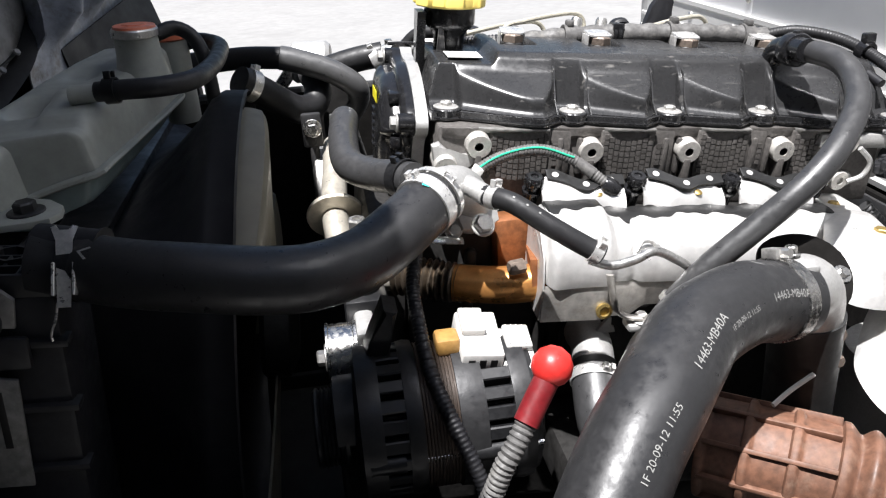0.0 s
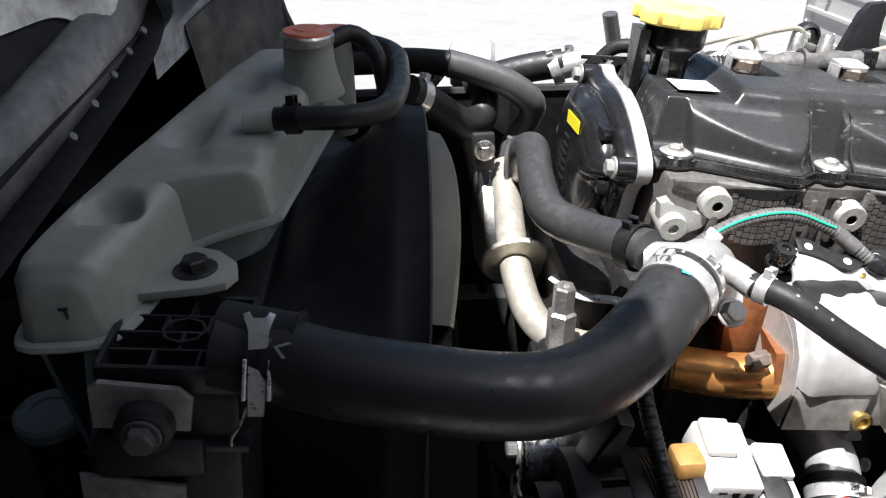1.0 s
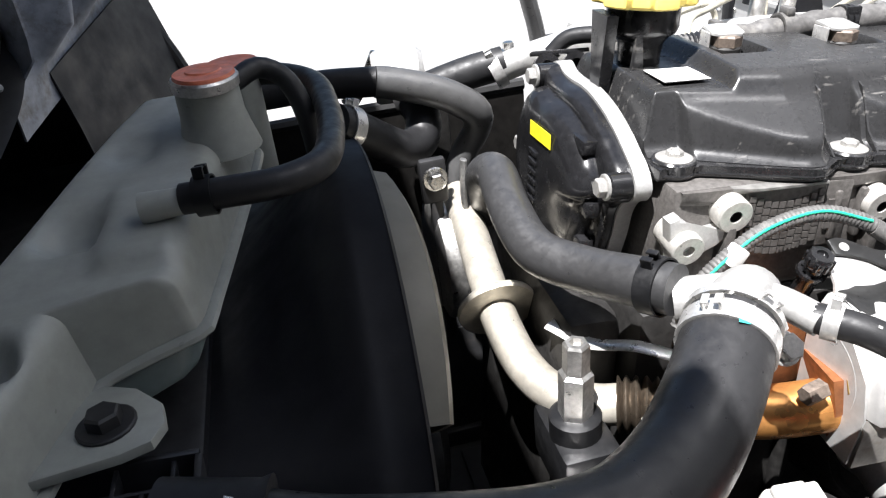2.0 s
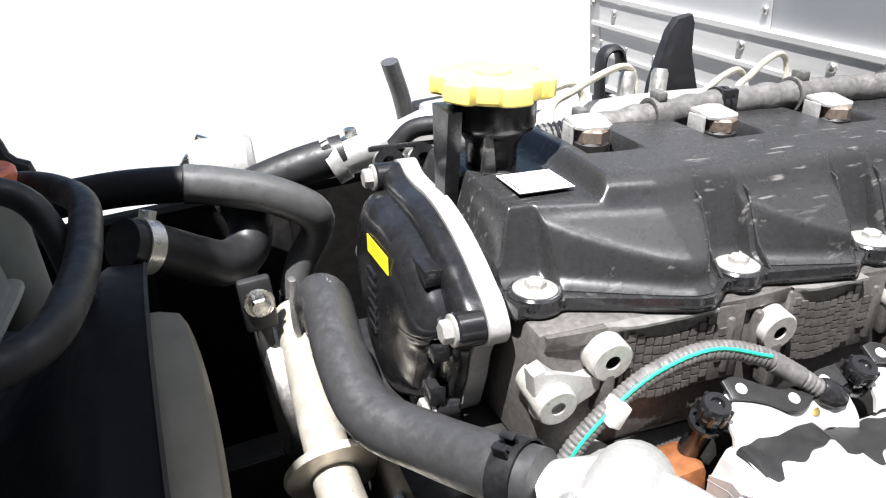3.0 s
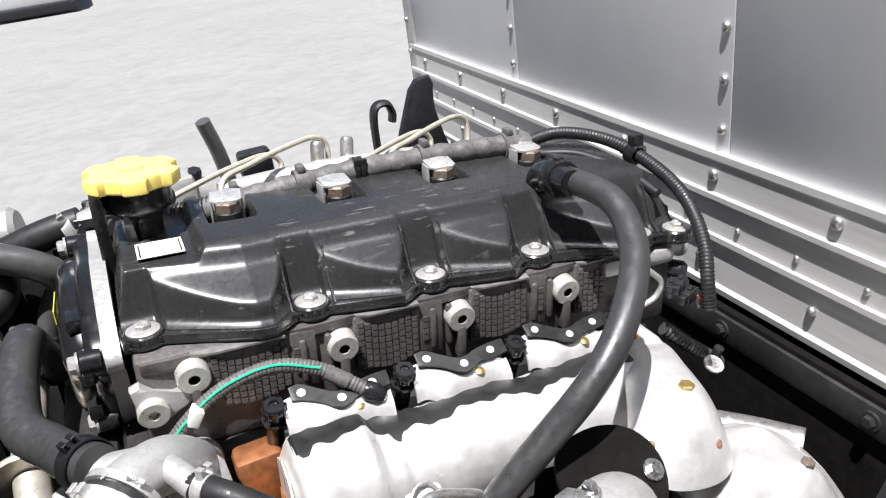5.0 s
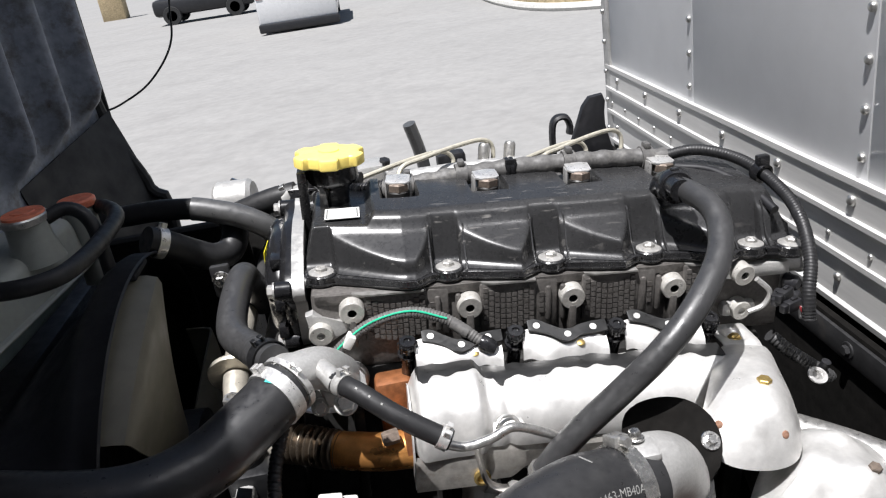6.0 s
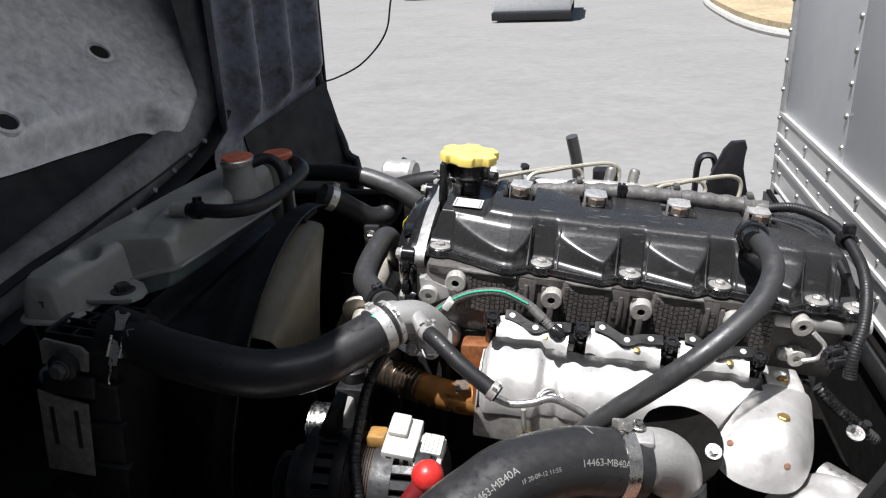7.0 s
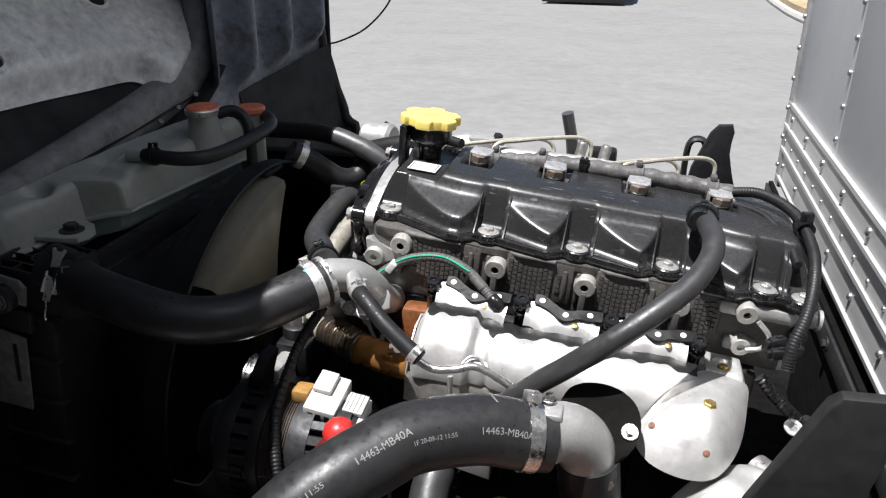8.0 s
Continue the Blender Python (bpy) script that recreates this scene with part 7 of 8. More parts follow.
    # loom that leaves the cover's rear and drops to a plug
    C = [(0.418, 0.118, 1.123), (0.458, 0.103, 1.129), (0.492, 0.06, 1.122), (0.505, 0.0, 1.105), (0.504, -0.045, 1.086), (0.496, -0.08, 1.056), (0.484, -0.1, 1.027), (0.482, -0.106, 1.0)]
    ob = hose("rear_loom", C, 0.007, M_RUBBER, "black corrugated conduit dropping behind the valve cover", "wiring loom", step=0.0012, shape=ribbed(0.0036, 0.86), segs=16)
    bm = bmesh.new()
    lathe(bm, [(0.011, -0.006), (0.0115, -0.006), (0.0115, 0.006), (0.008, 0.006), (0.008, -0.006), (0.011, -0.006)], (0.5, 0.03, 1.1145), (0.2, -1, -0.25), 18)
    box(bm, (0.494, 0.024, 1.121), (0.508, 0.034, 1.135), 0.002)
    part("zip_tie", bm, M_PLASTIC, ob, "black zip tie")
    for k, (dx, mat) in enumerate(((0.0, M_REDDARK), (0.004, M_WBLOCK), (-0.004, M_INK), (0.002, M_INK))):
        bm = bmesh.new()
        sweep(bm, [(0.482 + dx, -0.106, 1.002), (0.484 + dx, -0.1 + 0.003 * k, 0.996), (0.482, -0.088, 1.006)], 0.0016, 6, 6)
        part("wire", bm, mat, ob)
    for k in range(3):
        bm = bmesh.new()
        m = Matrix.Translation((0.481 - 0.003 * k, -0.084 + 0.012 * k, 1.008 + 0.008 * (k % 2))) @ Matrix.Rotation(radians(20 + 14 * k), 4, "Z")
        box(bm, (-0.016, -0.005, -0.006), (0.004, 0.005, 0.006), 0.002, m)
        box(bm, (-0.022, -0.0036, -0.0045), (-0.014, 0.0036, 0.0045), 0.0015, m)
        box(bm, (-0.008, -0.002, 0.0055), (0.0, 0.002, 0.008), 0.0006, m)
        part("plug", bm, M_DULL, ob, "dark wiring plug")
    bm = bmesh.new()
    sweep(bm, [(0.43, 0.1, 1.113), (0.46, 0.07, 1.112), (0.483, 0.02, 1.1), (0.49, -0.02, 1.088)], 0.005, 12, 8)
    part("second_cable", bm, M_DULL, ob)
    # steel fuel lines arching behind the loom
    for k, x in enumerate((0.075, 0.13, 0.26, 0.31)):
        ob = thing("fuel_line", (x, 0.2, 0.03), "thin cream steel fuel line arching behind the loom", "fuel line", "fuel lines", space=ENG)
        bm = bmesh.new()
        s = (k % 2) * 0.012
        sweep(bm, [(x - 0.035, 0.155, 0.03), (x - 0.03, 0.17, 0.046 + s), (x + 0.0, 0.19, 0.052 + s), (x + 0.05, 0.225, 0.056 + s), (x + 0.085, 0.245, 0.056 + s), (x + 0.1, 0.25, 0.045 + s), (x + 0.098, 0.245, 0.03), (x + 0.08, 0.235, 0.0)], 0.0031, 10, 8)
        part("tube", bm, M_LINE, ob)
        bm = bmesh.new()
        lathe(bm, [(0.0065, 0), (0.0065, 0.02), (0.005, 0.024), (0.0001, 0.024)], (x - 0.036, 0.154, 0.02), Z, 6)
        part("union_nut", bm, M_ZINC, ob)
    ob = thing("intake_manifold", (0.24, 0.25, -0.1), "grey cast intake casting on the far side of the engine", "intake", space=ENG)
    bm = bmesh.new()
    box(bm, (0.06, 0.182, -0.2), (0.44, 0.27, 0.012), 0.015)
    part("casting", bm, M_HEAD, ob)
    bm = bmesh.new()
    sweep(bm, [(0.1, 0.215, 0.03), (0.2, 0.22, 0.035), (0.3, 0.22, 0.035), (0.42, 0.21, 0.03)], 0.0125, 16, 8)
    part("fuel_rail", bm, M_CAST, ob)
    for x in (0.215, 0.25):
        bm = bmesh.new()
        lathe(bm, [(0.008, 0), (0.008, 0.03), (0.006, 0.034), (0.0001, 0.034)], (x, 0.24, 0.03), (0.1, 0.1, 1), 12)
        part("union", bm, M_ZINC, ob)
    # black fins and stops on the far side
    ob = thing("cable_fin", (0.43, 0.45, 1.0), "black moulded plastic fin on the far chassis side", "bracket")
    bm = bmesh.new()
    plate(bm, [(-0.045, -0.06), (-0.036, 0.0), (-0.012, 0.062), (0.0, 0.076), (0.022, 0.078), (0.026, 0.066), (0.02, 0.028), (0.03, 0.0), (0.048, -0.06)], 0.012,
          Matrix.Translation((0.432, 0.462, 1.055)) @ Matrix.Rotation(radians(90), 4, "X"), 0.003)
    part("blade", bm, M_DULL, ob)
    bm = bmesh.new()
    box(bm, (0.38, 0.43, 0.72), (0.47, 0.47, 1.0), 0.006)
    part("stalk", bm, M_CHASSIS, ob)
    ob = thing("hook_bracket", (0.41, 0.57, 1.0), "small black hooked bracket on the far side", "bracket")
    bm = bmesh.new()
    sweep(bm, [(0.392, 0.565, 0.98), (0.393, 0.565, 1.05), (0.4, 0.565, 1.074), (0.418, 0.565, 1.076), (0.426, 0.565, 1.06), (0.424, 0.565, 1.045)], 0.012, 8, 8, 0.0, None, 0.5)
    part("hook", bm, M_DULL, ob)
    bm = bmesh.new()
    box(bm, (0.36, 0.55, 0.72), (0.41, 0.58, 1.0), 0.006)
    part("stalk", bm, M_CHASSIS, ob)
    ob = thing("rubber_stop", (0.17, 0.765, 0.72), "grey-black rubber stop standing on the far side", "rubber stop")
    bm = bmesh.new()
    sweep(bm, [(0.174, 0.765, 0.72), (0.173, 0.765, 0.88), (0.166, 0.765, 0.99), (0.151, 0.765, 1.064)], 0.022, 12, 8, 0.0, None, 0.6)
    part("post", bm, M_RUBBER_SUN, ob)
    bm = bmesh.new()
    box(bm, (0.213, 0.815, 0.72), (0.243, 0.845, 0.93), 0.006)
    box(bm, (0.2, 0.81, 0.925), (0.262, 0.85, 0.975), 0.008, Matrix.Translation((0, 0, 0)))
    part("side_block", bm, M_DULL, ob, "black block on a short post")
    ob = thing("side_step_rail", (0.1, 0.86, 0.5), "black steel side rail on the far side of the truck", "side rail")
    bm = bmesh.new()
    box(bm, (-0.4, 0.42, 0.66), (0.6, 0.9, 0.72), 0.01)
    part("tray", bm, M_CHASSIS, ob)


def fins_round(parent, x0, x1, r, cy, cz, slots, inner):
    """The bars that join an end housing's rings, with open slots between."""
    bm = bmesh.new()
    box(bm, (x0 + 0.002, -0.0058, inner), (x1 - 0.002, 0.0058, r - 0.001), 0.0012, None, 1)
    me = mesh_of("fin", bm, M_ALT)
    for k in range(slots):
        shared("fin", me, parent, Matrix.Translation((0, cy, cz)) @ Matrix.Rotation(2 * math.pi * k / slots, 4, "X"))


def slotted_shell(bm, x0, x1, r, cy, cz, inner):
    """An end housing: two rings, joined by fins."""
    for a, b, rr in ((x0, x0 + (x1 - x0) * 0.36, r), (x1 - (x1 - x0) * 0.26, x1, r)):
        lathe(bm, [(inner, 0), (rr, 0), (rr + 0.001, (b - a) * 0.5), (rr, b - a), (inner, b - a), (inner, 0)], (a, cy, cz), X, 48)


def build_alternator():
    cy, cz, R = -0.208, 0.872, 0.069
    ob = thing("alternator", (-0.04, cy, cz - R), "dark finned alternator with a brown stator below the hoses", "alternator")
    bm = bmesh.new()
    slotted_shell(bm, -0.125, -0.072, R, cy, cz, 0.052)
    fins_round(ob, -0.125, -0.072, R, cy, cz, 24, 0.052)
    lathe(bm, [(0.0001, 0), (0.03, 0), (0.034, 0.004), (0.064, 0.012), (0.066, 0.016), (0.0001, 0.016)], (-0.135, cy, cz), X, 40)
    part("front_housing", bm, M_ALT, ob)
    bm = bmesh.new()
    lathe(bm, [(0.0001, 0), (0.051, 0), (0.051, 0.14), (0.0001, 0.14)], (-0.105, cy, cz), X, 32)
    part("rotor", bm, M_BLOCK, ob)
    bm = bmesh.new()
    prof = []
    for k in range(12):
        x = 0.034 * k / 12
        prof += [(R - 0.003, x), (R - 0.003, x + 0.0016), (R - 0.0045, x + 0.0018), (R - 0.0045, x + 0.0026)]
    lathe(bm, [(0.05, 0)] + prof + [(0.05, 0.034)], (-0.073, cy, cz), X, 48)
    part("stator", bm, M_STATOR, ob, "brown laminated stator", 25)
    bm = bmesh.new()
    slotted_shell(bm, -0.04, 0.024, R - 0.001, cy, cz, 0.052)
    fins_round(ob, -0.04, 0.024, R - 0.001, cy, cz, 24, 0.052)
    lathe(bm, [(0.0001, 0.0), (0.066, 0.0), (0.062, 0.01), (0.04, 0.016), (0.0001, 0.016)], (0.02, cy, cz), X, 40)
    part("rear_housing", bm, M_ALTREAR, ob)
    bm = bmesh.new()
    plate(bm, [(-0.118, cz + R - 0.012), (-0.094, cz + R - 0.012), (-0.09, cz + R + 0.012), (-0.082, cz + R + 0.04), (-0.094, cz + R + 0.044), (-0.108, cz + R + 0.014)], 0.03, Matrix.Translation((0, cy + 0.03, 0)) @ Matrix.Rotation(radians(90), 4, "X"), 0.004)
    part("upper_lug", bm, M_ALT, ob)
    for x in (-0.12, -0.03):
        bm = bmesh.new()
        lathe(bm, [(0.0001, 0), (0.009, 0), (0.009, 0.03), (0.0001, 0.03)], (x, cy - 0.062, cz + 0.0), X, 16)
        part("through_bolt_lug", bm, M_ALT, ob)
    bm = bmesh.new()
    sweep(bm, [(-0.125, cy - 0.062, cz), (0.03, cy - 0.062, cz)], 0.0035, 10, 4)
    part("through_bolt", bm, M_STEEL, ob)
    # connector block on top
    bm = bmesh.new()
    lean = Matrix.Translation((0, -0.205, 0.936)) @ Matrix.Rotation(radians(8), 4, "Y") @ Matrix.Rotation(radians(14), 4, "X")
    box(bm, (-0.032, -0.026, -0.014), (0.006, 0.03, 0.012), 0.0025, lean)
    block = part("connector_block", bm, M_WBLOCK, ob, "white plastic connector block")
    for name, lo, hi in (("latch", (-0.03, -0.002, 0.012), (-0.008, 0.028, 0.019)), ("rear_block", (0.006, -0.034, -0.016), (0.036, 0.016, 0.004)), ("raised_lid", (0.01, -0.014, 0.004), (0.034, 0.014, 0.011))):
        bm = bmesh.new()
        box(bm, lo, hi, 0.002, lean)
        part(name, bm, M_WBLOCK, block)
    for k in range(4):
        bm = bmesh.new()
        box(bm, (0.012 + 0.005 * k, -0.012, 0.0105), (0.0135 + 0.005 * k, 0.012, 0.0125), 0.0004, lean)
        part("ridge", bm, M_WBLOCK, block)
    for k in range(3):
        # dark bar painted where an open slot would be dark
        bm = bmesh.new()
        box(bm, (-0.026 + 0.01 * k, -0.0266, -0.008), (-0.02 + 0.01 * k, -0.0258, 0.006), 0, lean)
        part("slot", bm, M_INK, block)
    bm = bmesh.new()
    box(bm, (-0.052, -0.218, 0.936), (-0.03, -0.194, 0.953), 0.004)
    part("amber_plug", bm, M_AMBER, ob, "amber plastic plug")
    # pulley on the shaft
    bm = bmesh.new()
    prof = [(0.0001, 0), (0.034, 0.0), (0.036, 0.002)]
    for k in range(6):
        prof += [(0.036, 0.004 + 0.0035 * k), (0.0335, 0.0058 + 0.0035 * k)]
    lathe(bm, prof + [(0.036, 0.026), (0.036, 0.029), (0.0001, 0.029)], (-0.165, cy, cz), X, 40)
    part("pulley", bm, M_ALT, ob)
    # red terminal boot and its lead
    ob = thing("terminal_boot", (0.033, -0.282, 0.93), "glossy red rubber terminal boot on a corrugated lead", "terminal boot")
    bm = bmesh.new()
    lathe(bm, [(0.0001, -0.0172), (0.009, -0.0148), (0.0152, -0.008), (0.0175, 0.0), (0.0152, 0.0085), (0.009, 0.015), (0.0001, 0.0176)], (0.033, -0.282, 0.957), (0.5, 0.2, 0.8), 32)
    part("ball", bm, M_RED, ob, "", 60)
    bm = bmesh.new()
    sweep(bm, [(0.03, -0.285, 0.952), (0.018, -0.293, 0.936), (0.006, -0.302, 0.92)], 0.0108, 16, 8)
    part("stem", bm, M_REDDARK, ob, "dark red rubber stem")
    bm = bmesh.new()
    sweep(bm, [(0.008, -0.3, 0.922), (-0.004, -0.308, 0.905), (-0.014, -0.312, 0.89), (-0.03, -0.312, 0.85), (-0.05, -0.29, 0.8), (-0.05, -0.25, 0.77)], 0.0095, 14, 8, 0.0012, ribbed(0.005, 0.8))
    part("conduit", bm, M_LOOM, ob, "grey corrugated conduit")
    # black lead hanging from the thermostat past the alternator
    W = [(-0.05, -0.118, 1.01), (-0.062, -0.155, 0.985), (-0.064, -0.19, 0.965), (-0.06, -0.24, 0.935), (-0.045, -0.278, 0.9), (-0.03, -0.3, 0.86), (-0.02, -0.31, 0.8)]
    hose("dangling_lead", W, 0.0068, M_DULL, "black corrugated lead hanging in front of the alternator", "cable", step=0.0012, shape=ribbed(0.0042, 0.84), segs=14)


def build_belt_drive():
    ob = thing("idler_pulley", (-0.135, -0.13, 0.86), "polished steel idler pulley over the belt", "pulley")
    bm = bmesh.new()
    lathe(bm, [(0.0001, 0), (0.03, 0), (0.034, 0.001), (0.034, 0.003), (0.0325, 0.004), (0.0325, 0.027), (0.034, 0.028), (0.034, 0.031), (0.0001, 0.031)], (-0.15, -0.13, 0.896), X, 44)
    part("rim", bm, M_STEEL, ob)
    bolt(ob, (-0.15, -0.13, 0.896), -X, M_ZINC, 0.008, 0.008, 0.014)
    bm = bmesh.new()
    lathe(bm, [(0.0001, 0), (0.03, 0), (0.0335, 0.001), (0.0335, 0.003), (0.032, 0.004), (0.032, 0.027), (0.0335, 0.028), (0.0335, 0.031), (0.0001, 0.031)], (-0.15, -0.13, 0.82), X, 40)
    part("lower_wheel", bm, M_ALT, ob, "dark grooved wheel under the belt")
    bm = bmesh.new()
    box(bm, (-0.12, -0.15, 0.83), (-0.1, -0.06, 0.93), 0.006)
    part("arm", bm, M_CAST, ob, "cast tensioner arm")
    ob = thing("crank_pulley", (-0.13, 0.02, 0.55), "large black crankshaft pulley with belt", "pulley")
    bm = bmesh.new()
    lathe(bm, [(0.0001, 0), (0.085, 0), (0.09, 0.004), (0.09, 0.036), (0.085, 0.04), (0.0001, 0.04)], (-0.155, 0.03, 0.64), X, 48)
    part("rim", bm, M_BELT, ob)
    ob = thing("drive_belt", (-0.135, -0.1, 0.7), "black ribbed drive belt", "belt")
    bm = bmesh.new()
    loop = []
    for (y, z), r, a0, a1 in (((-0.13, 0.82), 0.0335, 0.2, 2.6), ((0.03, 0.64), 0.092, 2.7, 6.6)):
        for k in range(13):
            t = a0 + (a1 - a0) * k / 12
            loop.append((y + r * math.cos(t), z + r * math.sin(t)))
    rows = []
    for y, z in loop + loop[:1]:
        rows.append([Vector((-0.147, y, z)), Vector((-0.123, y, z))])
    grid_sheet(bm, rows)
    part("band", thicken(bm, 0.0035), M_BELT, ob)
    # second belt over the alternator pulley
    ob = thing("alternator_belt", (-0.135, -0.2, 0.8), "black ribbed belt over the alternator pulley", "belt")
    bm = bmesh.new()
    rows = []
    loop = [(-0.205 + 0.0385 * math.cos(0.6 + 2.6 * k / 12), 0.878 + 0.0385 * math.sin(0.6 + 2.6 * k / 12)) for k in range(13)] + [(0.03 + 0.093 * math.cos(2.9 + 3.0 * k / 12), 0.64 + 0.093 * math.sin(2.9 + 3.0 * k / 12)) for k in range(13)]
    for y, z in loop + loop[:1]:
        rows.append([Vector((-0.146, y, z)), Vector((-0.124, y, z))])
    grid_sheet(bm, rows)
    part("band", thicken(bm, 0.0035), M_BELT, ob)
    ob = thing("adjuster_stud", (-0.1, -0.07, 0.9), "hexagon steel adjuster stud above the alternator bracket", "stud", space=Matrix.Translation((0.002, -0.005, 0.012)))
    bm = bmesh.new()
    lathe(bm, [(0.0125, -0.1), (0.0125, -0.026), (0.0095, -0.024), (0.0095, -0.002), (0.008, 0.0), (0.005, 0.0), (0.005, -0.006), (0.0001, -0.006)], (-0.108, -0.07, 1.006), (0.03, 0, 1), 6)
    part("hexagon", bm, M_ZINC, ob, "", 25)
    bm = bmesh.new()
    lathe(bm, [(0.019, 0), (0.019, 0.018), (0.016, 0.02), (0.0001, 0.02)], (-0.11, -0.07, 0.925), Z, 24)
    box(bm, (-0.13, -0.1, 0.88), (-0.085, -0.03, 0.928), 0.006)
    part("bracket", bm, M_ALT, ob, "dark cast bracket")
    # coolant crossover pipe, its bellows and the heat-tinted exhaust link
    ob = thing("crossover_pipe", (-0.11, 0.0, 0.93), "pale metal crossover pipe with flange and bellows", "pipe")
    bm = bmesh.new()
    sweep(bm, [(-0.118, 0.2, 1.01), (-0.122, 0.14, 0.998), (-0.126, 0.08, 0.982), (-0.127, 0.035, 0.965), (-0.122, -0.005, 0.95), (-0.108, -0.035, 0.942), (-0.085, -0.055, 0.941), (-0.06, -0.066, 0.943)], 0.0155, 20, 8)
    part("tube", bm, M_PIPE, ob)
    bm = bmesh.new()
    lathe(bm, [(0.0155, -0.003), (0.033, -0.003), (0.034, 0.0), (0.033, 0.003), (0.0155, 0.003), (0.0155, -0.003)], (-0.1265, 0.05, 0.972), (0.02, 0.9, 0.35), 36)
    part("flange_ring", bm, M_PIPE, ob, "pale round flange")
    bm = bmesh.new()
    sweep(bm, [(-0.07, -0.063, 0.943), (-0.05, -0.073, 0.944), (-0.025, -0.085, 0.942), (-0.01, -0.092, 0.941)], 0.0215, 22, 8, 0.0012, ribbed(0.0068, 0.72))
    part("bellows", bm, M_BELLOWS, ob, "bronzed metal bellows", 60)
    bm = bmesh.new()
    sweep(bm, [(-0.014, -0.09, 0.941), (0.01, -0.098, 0.94), (0.04, -0.107, 0.94), (0.085, -0.118, 0.945)], 0.0195, 22, 8)
    link = part("link_pipe", bm, M_HEATPIPE, ob, "orange heat-tinted exhaust link")
    bm = bmesh.new()
    plate(bm, [(-0.02, -0.022), (0.02, -0.024), (0.027, 0.0), (0.02, 0.026), (-0.02, 0.024), (-0.027, 0.0)], 0.008, turned((1, -0.15, 0.05), (0.062, -0.105, 0.95)), 0.002)
    part("link_flange", bm, M_HOTCAST, link)
    bolt(link, (0.052, -0.122, 0.968), (-1, -0.2, 0), M_RUSTBOLT, 0.0075, 0.016, 0.0)
    bolt(link, (0.066, -0.124, 0.968), (1, -0.2, 0), M_BRASS, 0.009, 0.008, 0.0)
    bm = bmesh.new()
    box(bm, (0.035, -0.075, 0.93), (0.075, -0.045, 0.998), 0.006)
    part("link_elbow", bm, M_HOTCAST, ob, "brown heat-tinted casting")
    ob = thing("dipstick_bracket", (-0.05, -0.07, 0.97), "thin pale steel stay in front of the timing cover", "bracket")
    bm = bmesh.new()
    sweep(bm, [(-0.1, -0.005, 0.985), (-0.08, -0.035, 0.982), (-0.055, -0.06, 0.99), (-0.03, -0.075, 0.985), (0.0, -0.075, 0.98)], 0.007, 8, 8, 0.0, None, 0.35)
    part("strip", bm, M_CLIP, ob)
    ob = thing("nozzle_bolt", (-0.145, 0.165, 1.0), "bright bolt on a dark steel bracket behind the fan", "bracket")
    bm = bmesh.new()
    box(bm, (-0.157, 0.172, 1.018), (-0.132, 0.182, 1.062), 0.003)
    box(bm, (-0.15, 0.172, 0.86), (-0.138, 0.182, 1.02), 0.003)
    part("plate", bm, M_CHASSIS, ob)
    bm = bmesh.new()
    sweep(bm, [(-0.118, 0.16, 1.062), (-0.121, 0.158, 1.03), (-0.122, 0.155, 0.99), (-0.122, 0.152, 0.94)], 0.006, 10, 6, 0.0, None, 0.5)
    part("strip", bm, M_ZINC, ob, "pale steel strip")
    bolt(ob, (-0.144, 0.17, 1.044), -Y, M_STEEL, 0.008, 0.008, 0.012)
    ob = thing("pump_pulley", (-0.14, 0.16, 0.88), "steel-rimmed water pump pulley", "pulley")
    bm = bmesh.new()
    lathe(bm, [(0.0001, 0), (0.05, 0), (0.062, 0.004), (0.064, 0.008), (0.064, 0.026), (0.06, 0.03), (0.0001, 0.03)], (-0.15, 0.2, 0.945), X, 44)
    part("rim", bm, M_ZINC, ob)


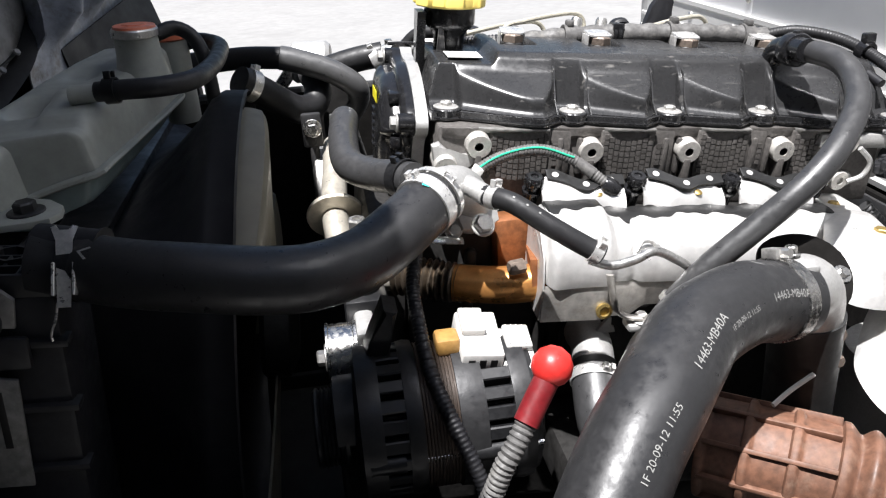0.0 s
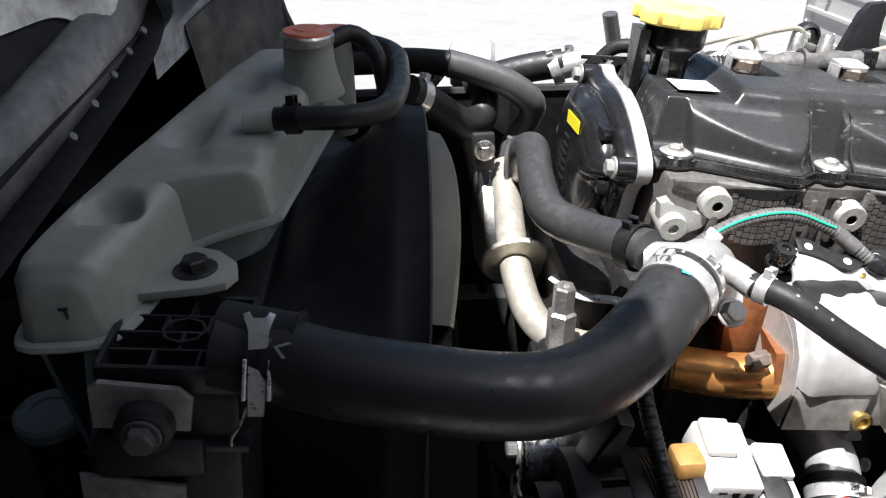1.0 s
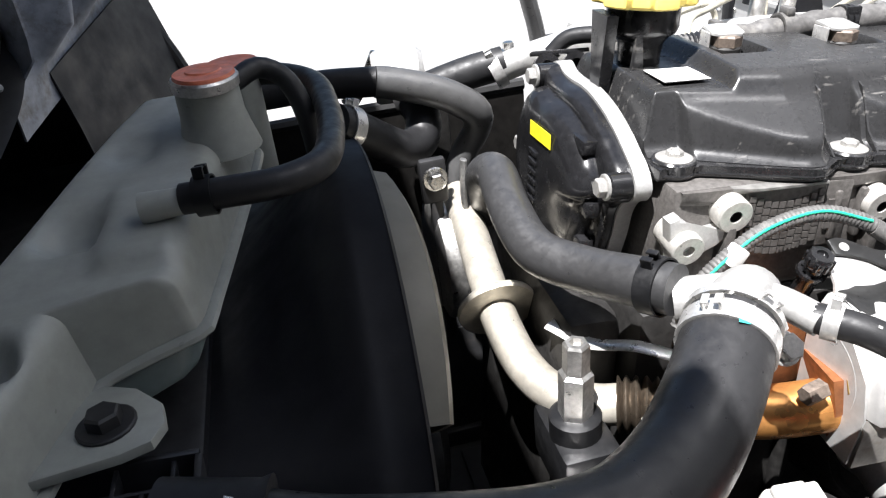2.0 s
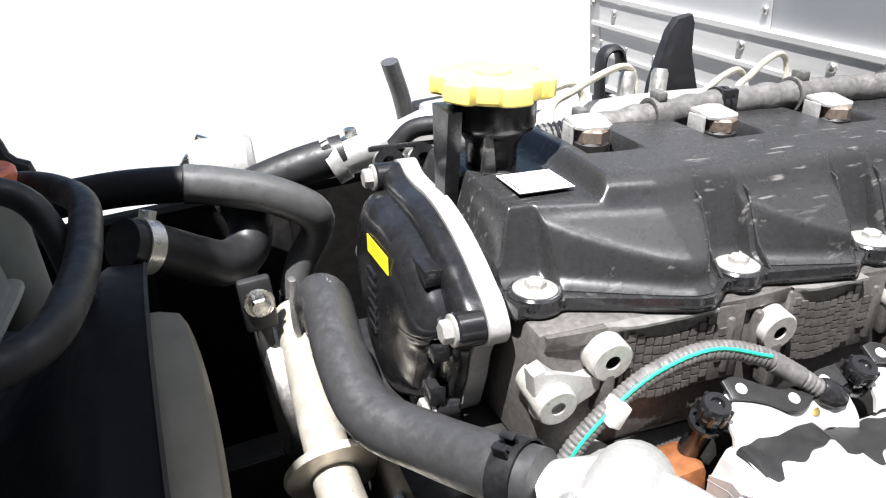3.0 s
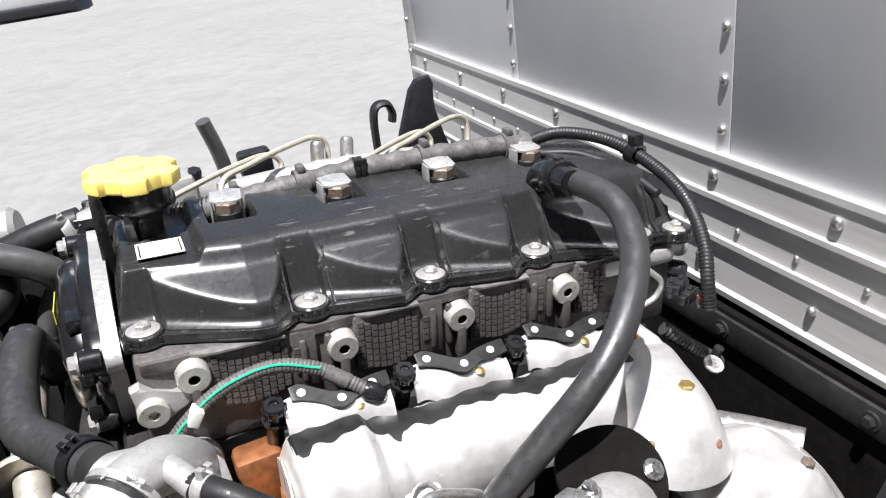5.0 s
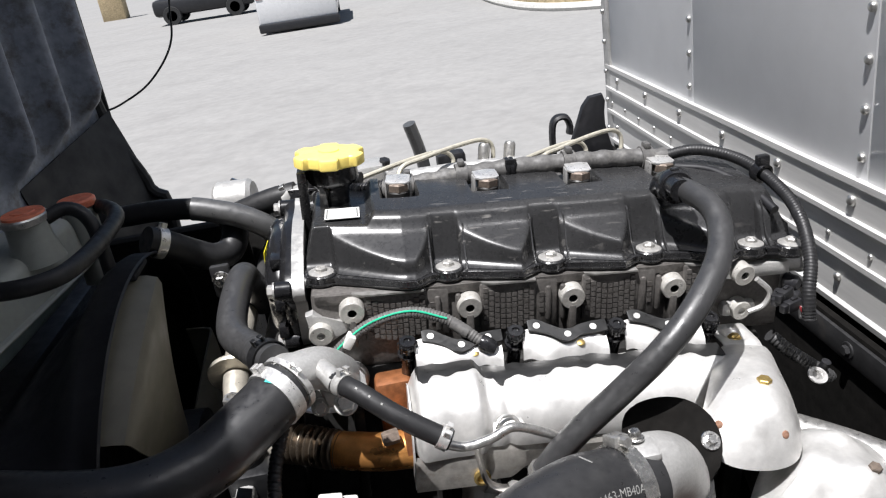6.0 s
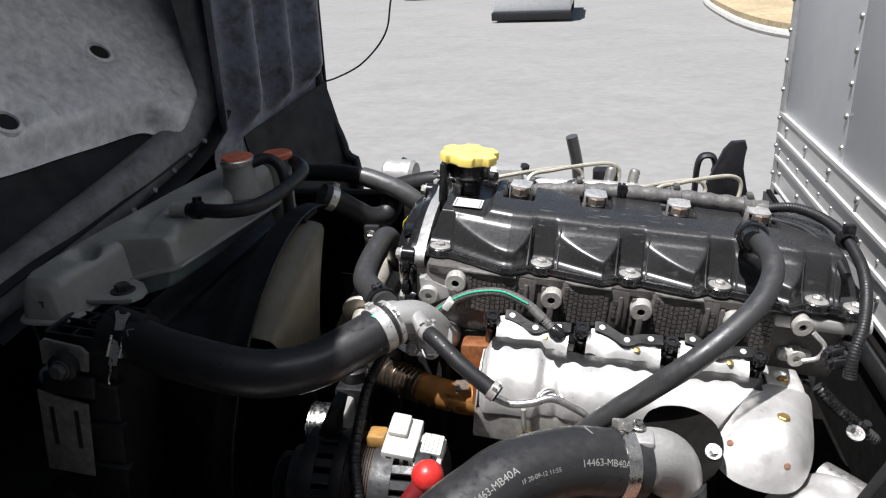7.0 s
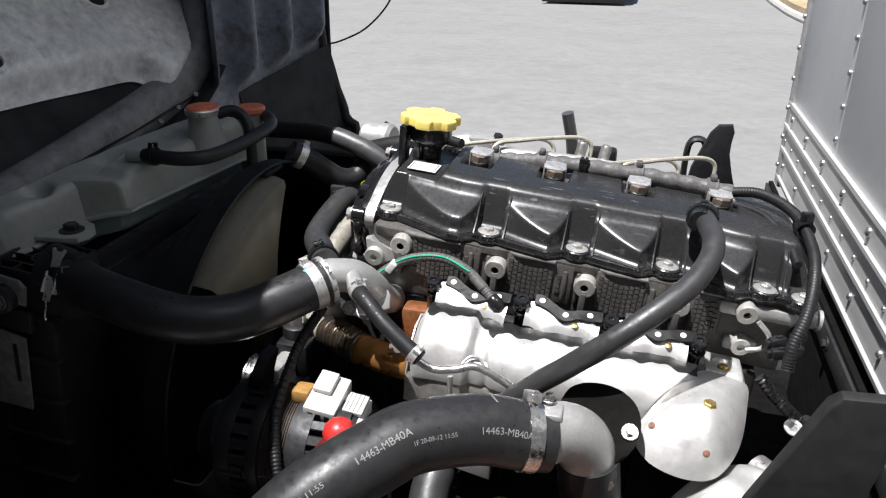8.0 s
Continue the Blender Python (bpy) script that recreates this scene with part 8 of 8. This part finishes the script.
def build_intake_duct():
    ob = thing("intake_duct", (0.25, -0.3, 0.8), "dusty brown ribbed plastic intake duct", "air duct")
    D = [(0.185, -0.26, 0.835), (0.215, -0.283, 0.836), (0.245, -0.305, 0.836), (0.28, -0.33, 0.833), (0.32, -0.36, 0.828), (0.38, -0.4, 0.82), (0.44, -0.44, 0.81)]
    bm = bmesh.new()

    def rings(s, whole):
        if s < 0.112:
            return 0.93 + 0.09 * smooth(1.6 - abs((s + 0.001) % 0.036 - 0.004) / 0.0035)
        return 0.86 + 0.16 * (0.5 + 0.5 * math.cos(2 * math.pi * (s - 0.112) / 0.021)) ** 0.8

    sweep(bm, D, 0.048, 32, 8, 0.0015, rings)
    part("bellows", bm, M_BROWNTUBE, ob, "", 40)
    rows = frames_along(D, 8, 0.002)
    for k in range(9):
        t = 2 * math.pi * k / 9
        p, w, u, v, s = rows[27]
        way = u * math.cos(t) + v * math.sin(t)
        bm = bmesh.new()
        m = Matrix.Translation(p + way * 0.047) @ Matrix((w, u * -math.sin(t) + v * math.cos(t), way)).transposed().to_4x4()
        box(bm, (-0.052, -0.0022, -0.006), (0.056, 0.0022, 0.0022), 0.001, m)
        part("rib", bm, M_BROWNTUBE, ob)
    ob = thing("white_tie", (0.27, -0.3, 0.88), "loose white cable tie tail over the duct", "cable tie")
    bm = bmesh.new()
    sweep(bm, [(0.235, -0.282, 0.884), (0.255, -0.275, 0.892), (0.28, -0.268, 0.9)], 0.0025, 6, 6)
    part("tail", bm, M_WBLOCK, ob)
    ob = thing("turbo_canister", (0.45, -0.11, 0.6), "bare aluminium cylinder low beside the exhaust", "canister")
    bm = bmesh.new()
    lathe(bm, [(0.0001, -0.2), (0.06, -0.2), (0.06, -0.01), (0.063, -0.008), (0.063, 0.0), (0.058, 0.002), (0.0001, 0.002)], (0.49, -0.14, 0.815), (0.02, 0.02, 1), 40)
    part("cylinder", bm, M_CAST, ob)
    ob = thing("oil_cooler", (0.14, -0.09, 0.78), "dark round oil cooler with a pale cast hose neck", "oil cooler")
    bm = bmesh.new()
    lathe(bm, [(0.05, -0.05), (0.05, 0.0), (0.046, 0.006), (0.044, 0.004), (0.04, 0.004), (0.038, 0.007), (0.0001, 0.009)], (0.145, -0.085, 0.85), (0, -1, 0.35), 36)
    part("drum", bm, M_BLOCK, ob)
    bm = bmesh.new()
    sweep(bm, [(0.128, -0.085, 0.858), (0.126, -0.11, 0.866), (0.121, -0.137, 0.866), (0.116, -0.158, 0.858)], 0.0215, 24, 6)
    neck = part("neck", bm, M_CAST, ob, "pale cast neck")
    bm = bmesh.new()
    plate(bm, [(-0.012, 0.0), (0.012, 0.0), (0.011, 0.006), (0.006, 0.009), (0.008, 0.017), (0.004, 0.018), (-0.004, 0.008)], 0.004, Matrix.Translation((0.134, -0.13, 0.884)) @ Matrix.Rotation(radians(90), 4, "X"), 0.001)
    part("fin", bm, M_CAST, neck)
    bm = bmesh.new()
    lathe(bm, [(0.0036, -0.0012), (0.0066, -0.0012), (0.0066, 0.0012), (0.0036, 0.0012), (0.0036, -0.0012)], (0.179, -0.106, 0.827), (0.2, -0.9, 0.4), 20)
    part("eyelet", bm, M_CLIP, ob, "bright eyelet")
    low = [(0.117, -0.153, 0.861), (0.112, -0.174, 0.849), (0.108, -0.203, 0.828), (0.112, -0.235, 0.8), (0.098, -0.262, 0.755), (0.09, -0.275, 0.7)]
    ob = hose("oil_cooler_hose", low, 0.0235, M_RUBBER_GREY, "grey-black rubber hose on the oil cooler neck", segs=24)
    e = (Vector(low[1]) - Vector(low[0])).normalized()
    bm = bmesh.new()
    lathe(bm, [(0.022, -0.003), (0.0243, -0.003), (0.0243, 0.003), (0.022, 0.003), (0.022, -0.003)], Vector(low[0]) + e * 0.004, e, 24)
    part("end_band", bm, M_SEAL, ob)
    spring_clamp(ob, Vector(low[0]) + e * 0.015, e, 0.024, (0.4, 0.1, 1), 0.011)
    # cast support by the breather hose's lower end
    ob = thing("shield_support", (0.155, -0.175, 0.85), "pale cast support bolted under the heat shield", "bracket")
    bm = bmesh.new()
    sweep(bm, [(0.123, -0.17, 0.972), (0.124, -0.176, 0.955), (0.128, -0.179, 0.938), (0.138, -0.182, 0.931), (0.15, -0.183, 0.929)], 0.0075, 10, 6, 0.0, None, 0.4)
    part("arm", bm, M_SHIELD_DARK, ob)
    bm = bmesh.new()
    box(bm, (0.136, -0.192, 0.918), (0.17, -0.172, 0.926), 0.003)
    part("pad", bm, M_CAST, ob)
    bm = bmesh.new()
    plate(bm, [(0.13, 0.86), (0.175, 0.85), (0.178, 0.918), (0.158, 0.918), (0.146, 0.9)], 0.014, Matrix.Translation((0, -0.174, 0)) @ Matrix.Rotation(radians(90), 4, "X"), 0.003)
    part("web", bm, M_CAST, ob)
    bolt(ob, (0.151, -0.183, 0.926), Z, M_BOLT, 0.006, 0.006, 0.01, "bright flanged bolt")
    bolt(ob, (0.163, -0.18, 0.918), (0, -0.3, 1), M_BOLT, 0.006, 0.006, 0.01, "bright flanged bolt")
    bm = bmesh.new()
    sweep(bm, [(0.18, -0.192, 0.95), (0.172, -0.19, 0.935), (0.168, -0.188, 0.915)], 0.0105, 16, 6)
    part("spigot", bm, M_ZINC, ob)
    ob = thing("rear_sensor", (0.5, -0.12, 0.93), "dark corrugated lead and sensors behind the shield", "sensor")
    bm = bmesh.new()
    sweep(bm, [(0.466, -0.06, 0.96), (0.485, -0.066, 0.94), (0.511, -0.067, 0.917), (0.54, -0.06, 0.89)], 0.0075, 14, 8, 0.0012, ribbed(0.005, 0.82))
    part("conduit", bm, M_RUBBER_GREY, ob)
    bm = bmesh.new()
    lathe(bm, [(0.0001, 0), (0.008, 0), (0.008, 0.01), (0.005, 0.012), (0.005, 0.024), (0.0001, 0.024)], (0.515, -0.075, 0.905), (0.2, -0.3, 1), 16)
    part("sensor", bm, M_DULL, ob)
    bm = bmesh.new()
    lathe(bm, [(0.006, -0.001), (0.0105, -0.001), (0.0105, 0.001), (0.006, 0.001), (0.006, -0.001)], (0.505, -0.09, 0.918), (0.1, -0.5, 1), 18)
    part("ring_terminal", bm, M_CLIP, ob, "bright ring terminal")
    # tall black plate on the near side
    ob = thing("guard_plate", (0.4, -0.36, 0.75), "black moulded guard plate near the exhaust outlet", "guard plate")
    bm = bmesh.new()
    m = Matrix.Translation((0.042, -0.345, 0)) @ Matrix.Rotation(radians(90), 4, "X")
    plate(bm, [(0.31, 0.72), (0.322, 0.93), (0.368, 1.01), (0.414, 1.118), (0.422, 1.125), (0.458, 1.127), (0.466, 1.119), (0.463, 1.09), (0.452, 1.05), (0.45, 0.72)], 0.012, m, 0.003)
    part("plate", bm, M_SEAL, ob)
    bm = bmesh.new()
    box(bm, (0.37, -0.42, 0.7), (0.49, -0.34, 0.73), 0.004)
    part("foot", bm, M_CHASSIS, ob)


build_radiator()
build_shroud()
build_fan()
build_coolant_tank()
build_hoses()
build_back()
build_alternator()
build_belt_drive()
build_intake_duct()
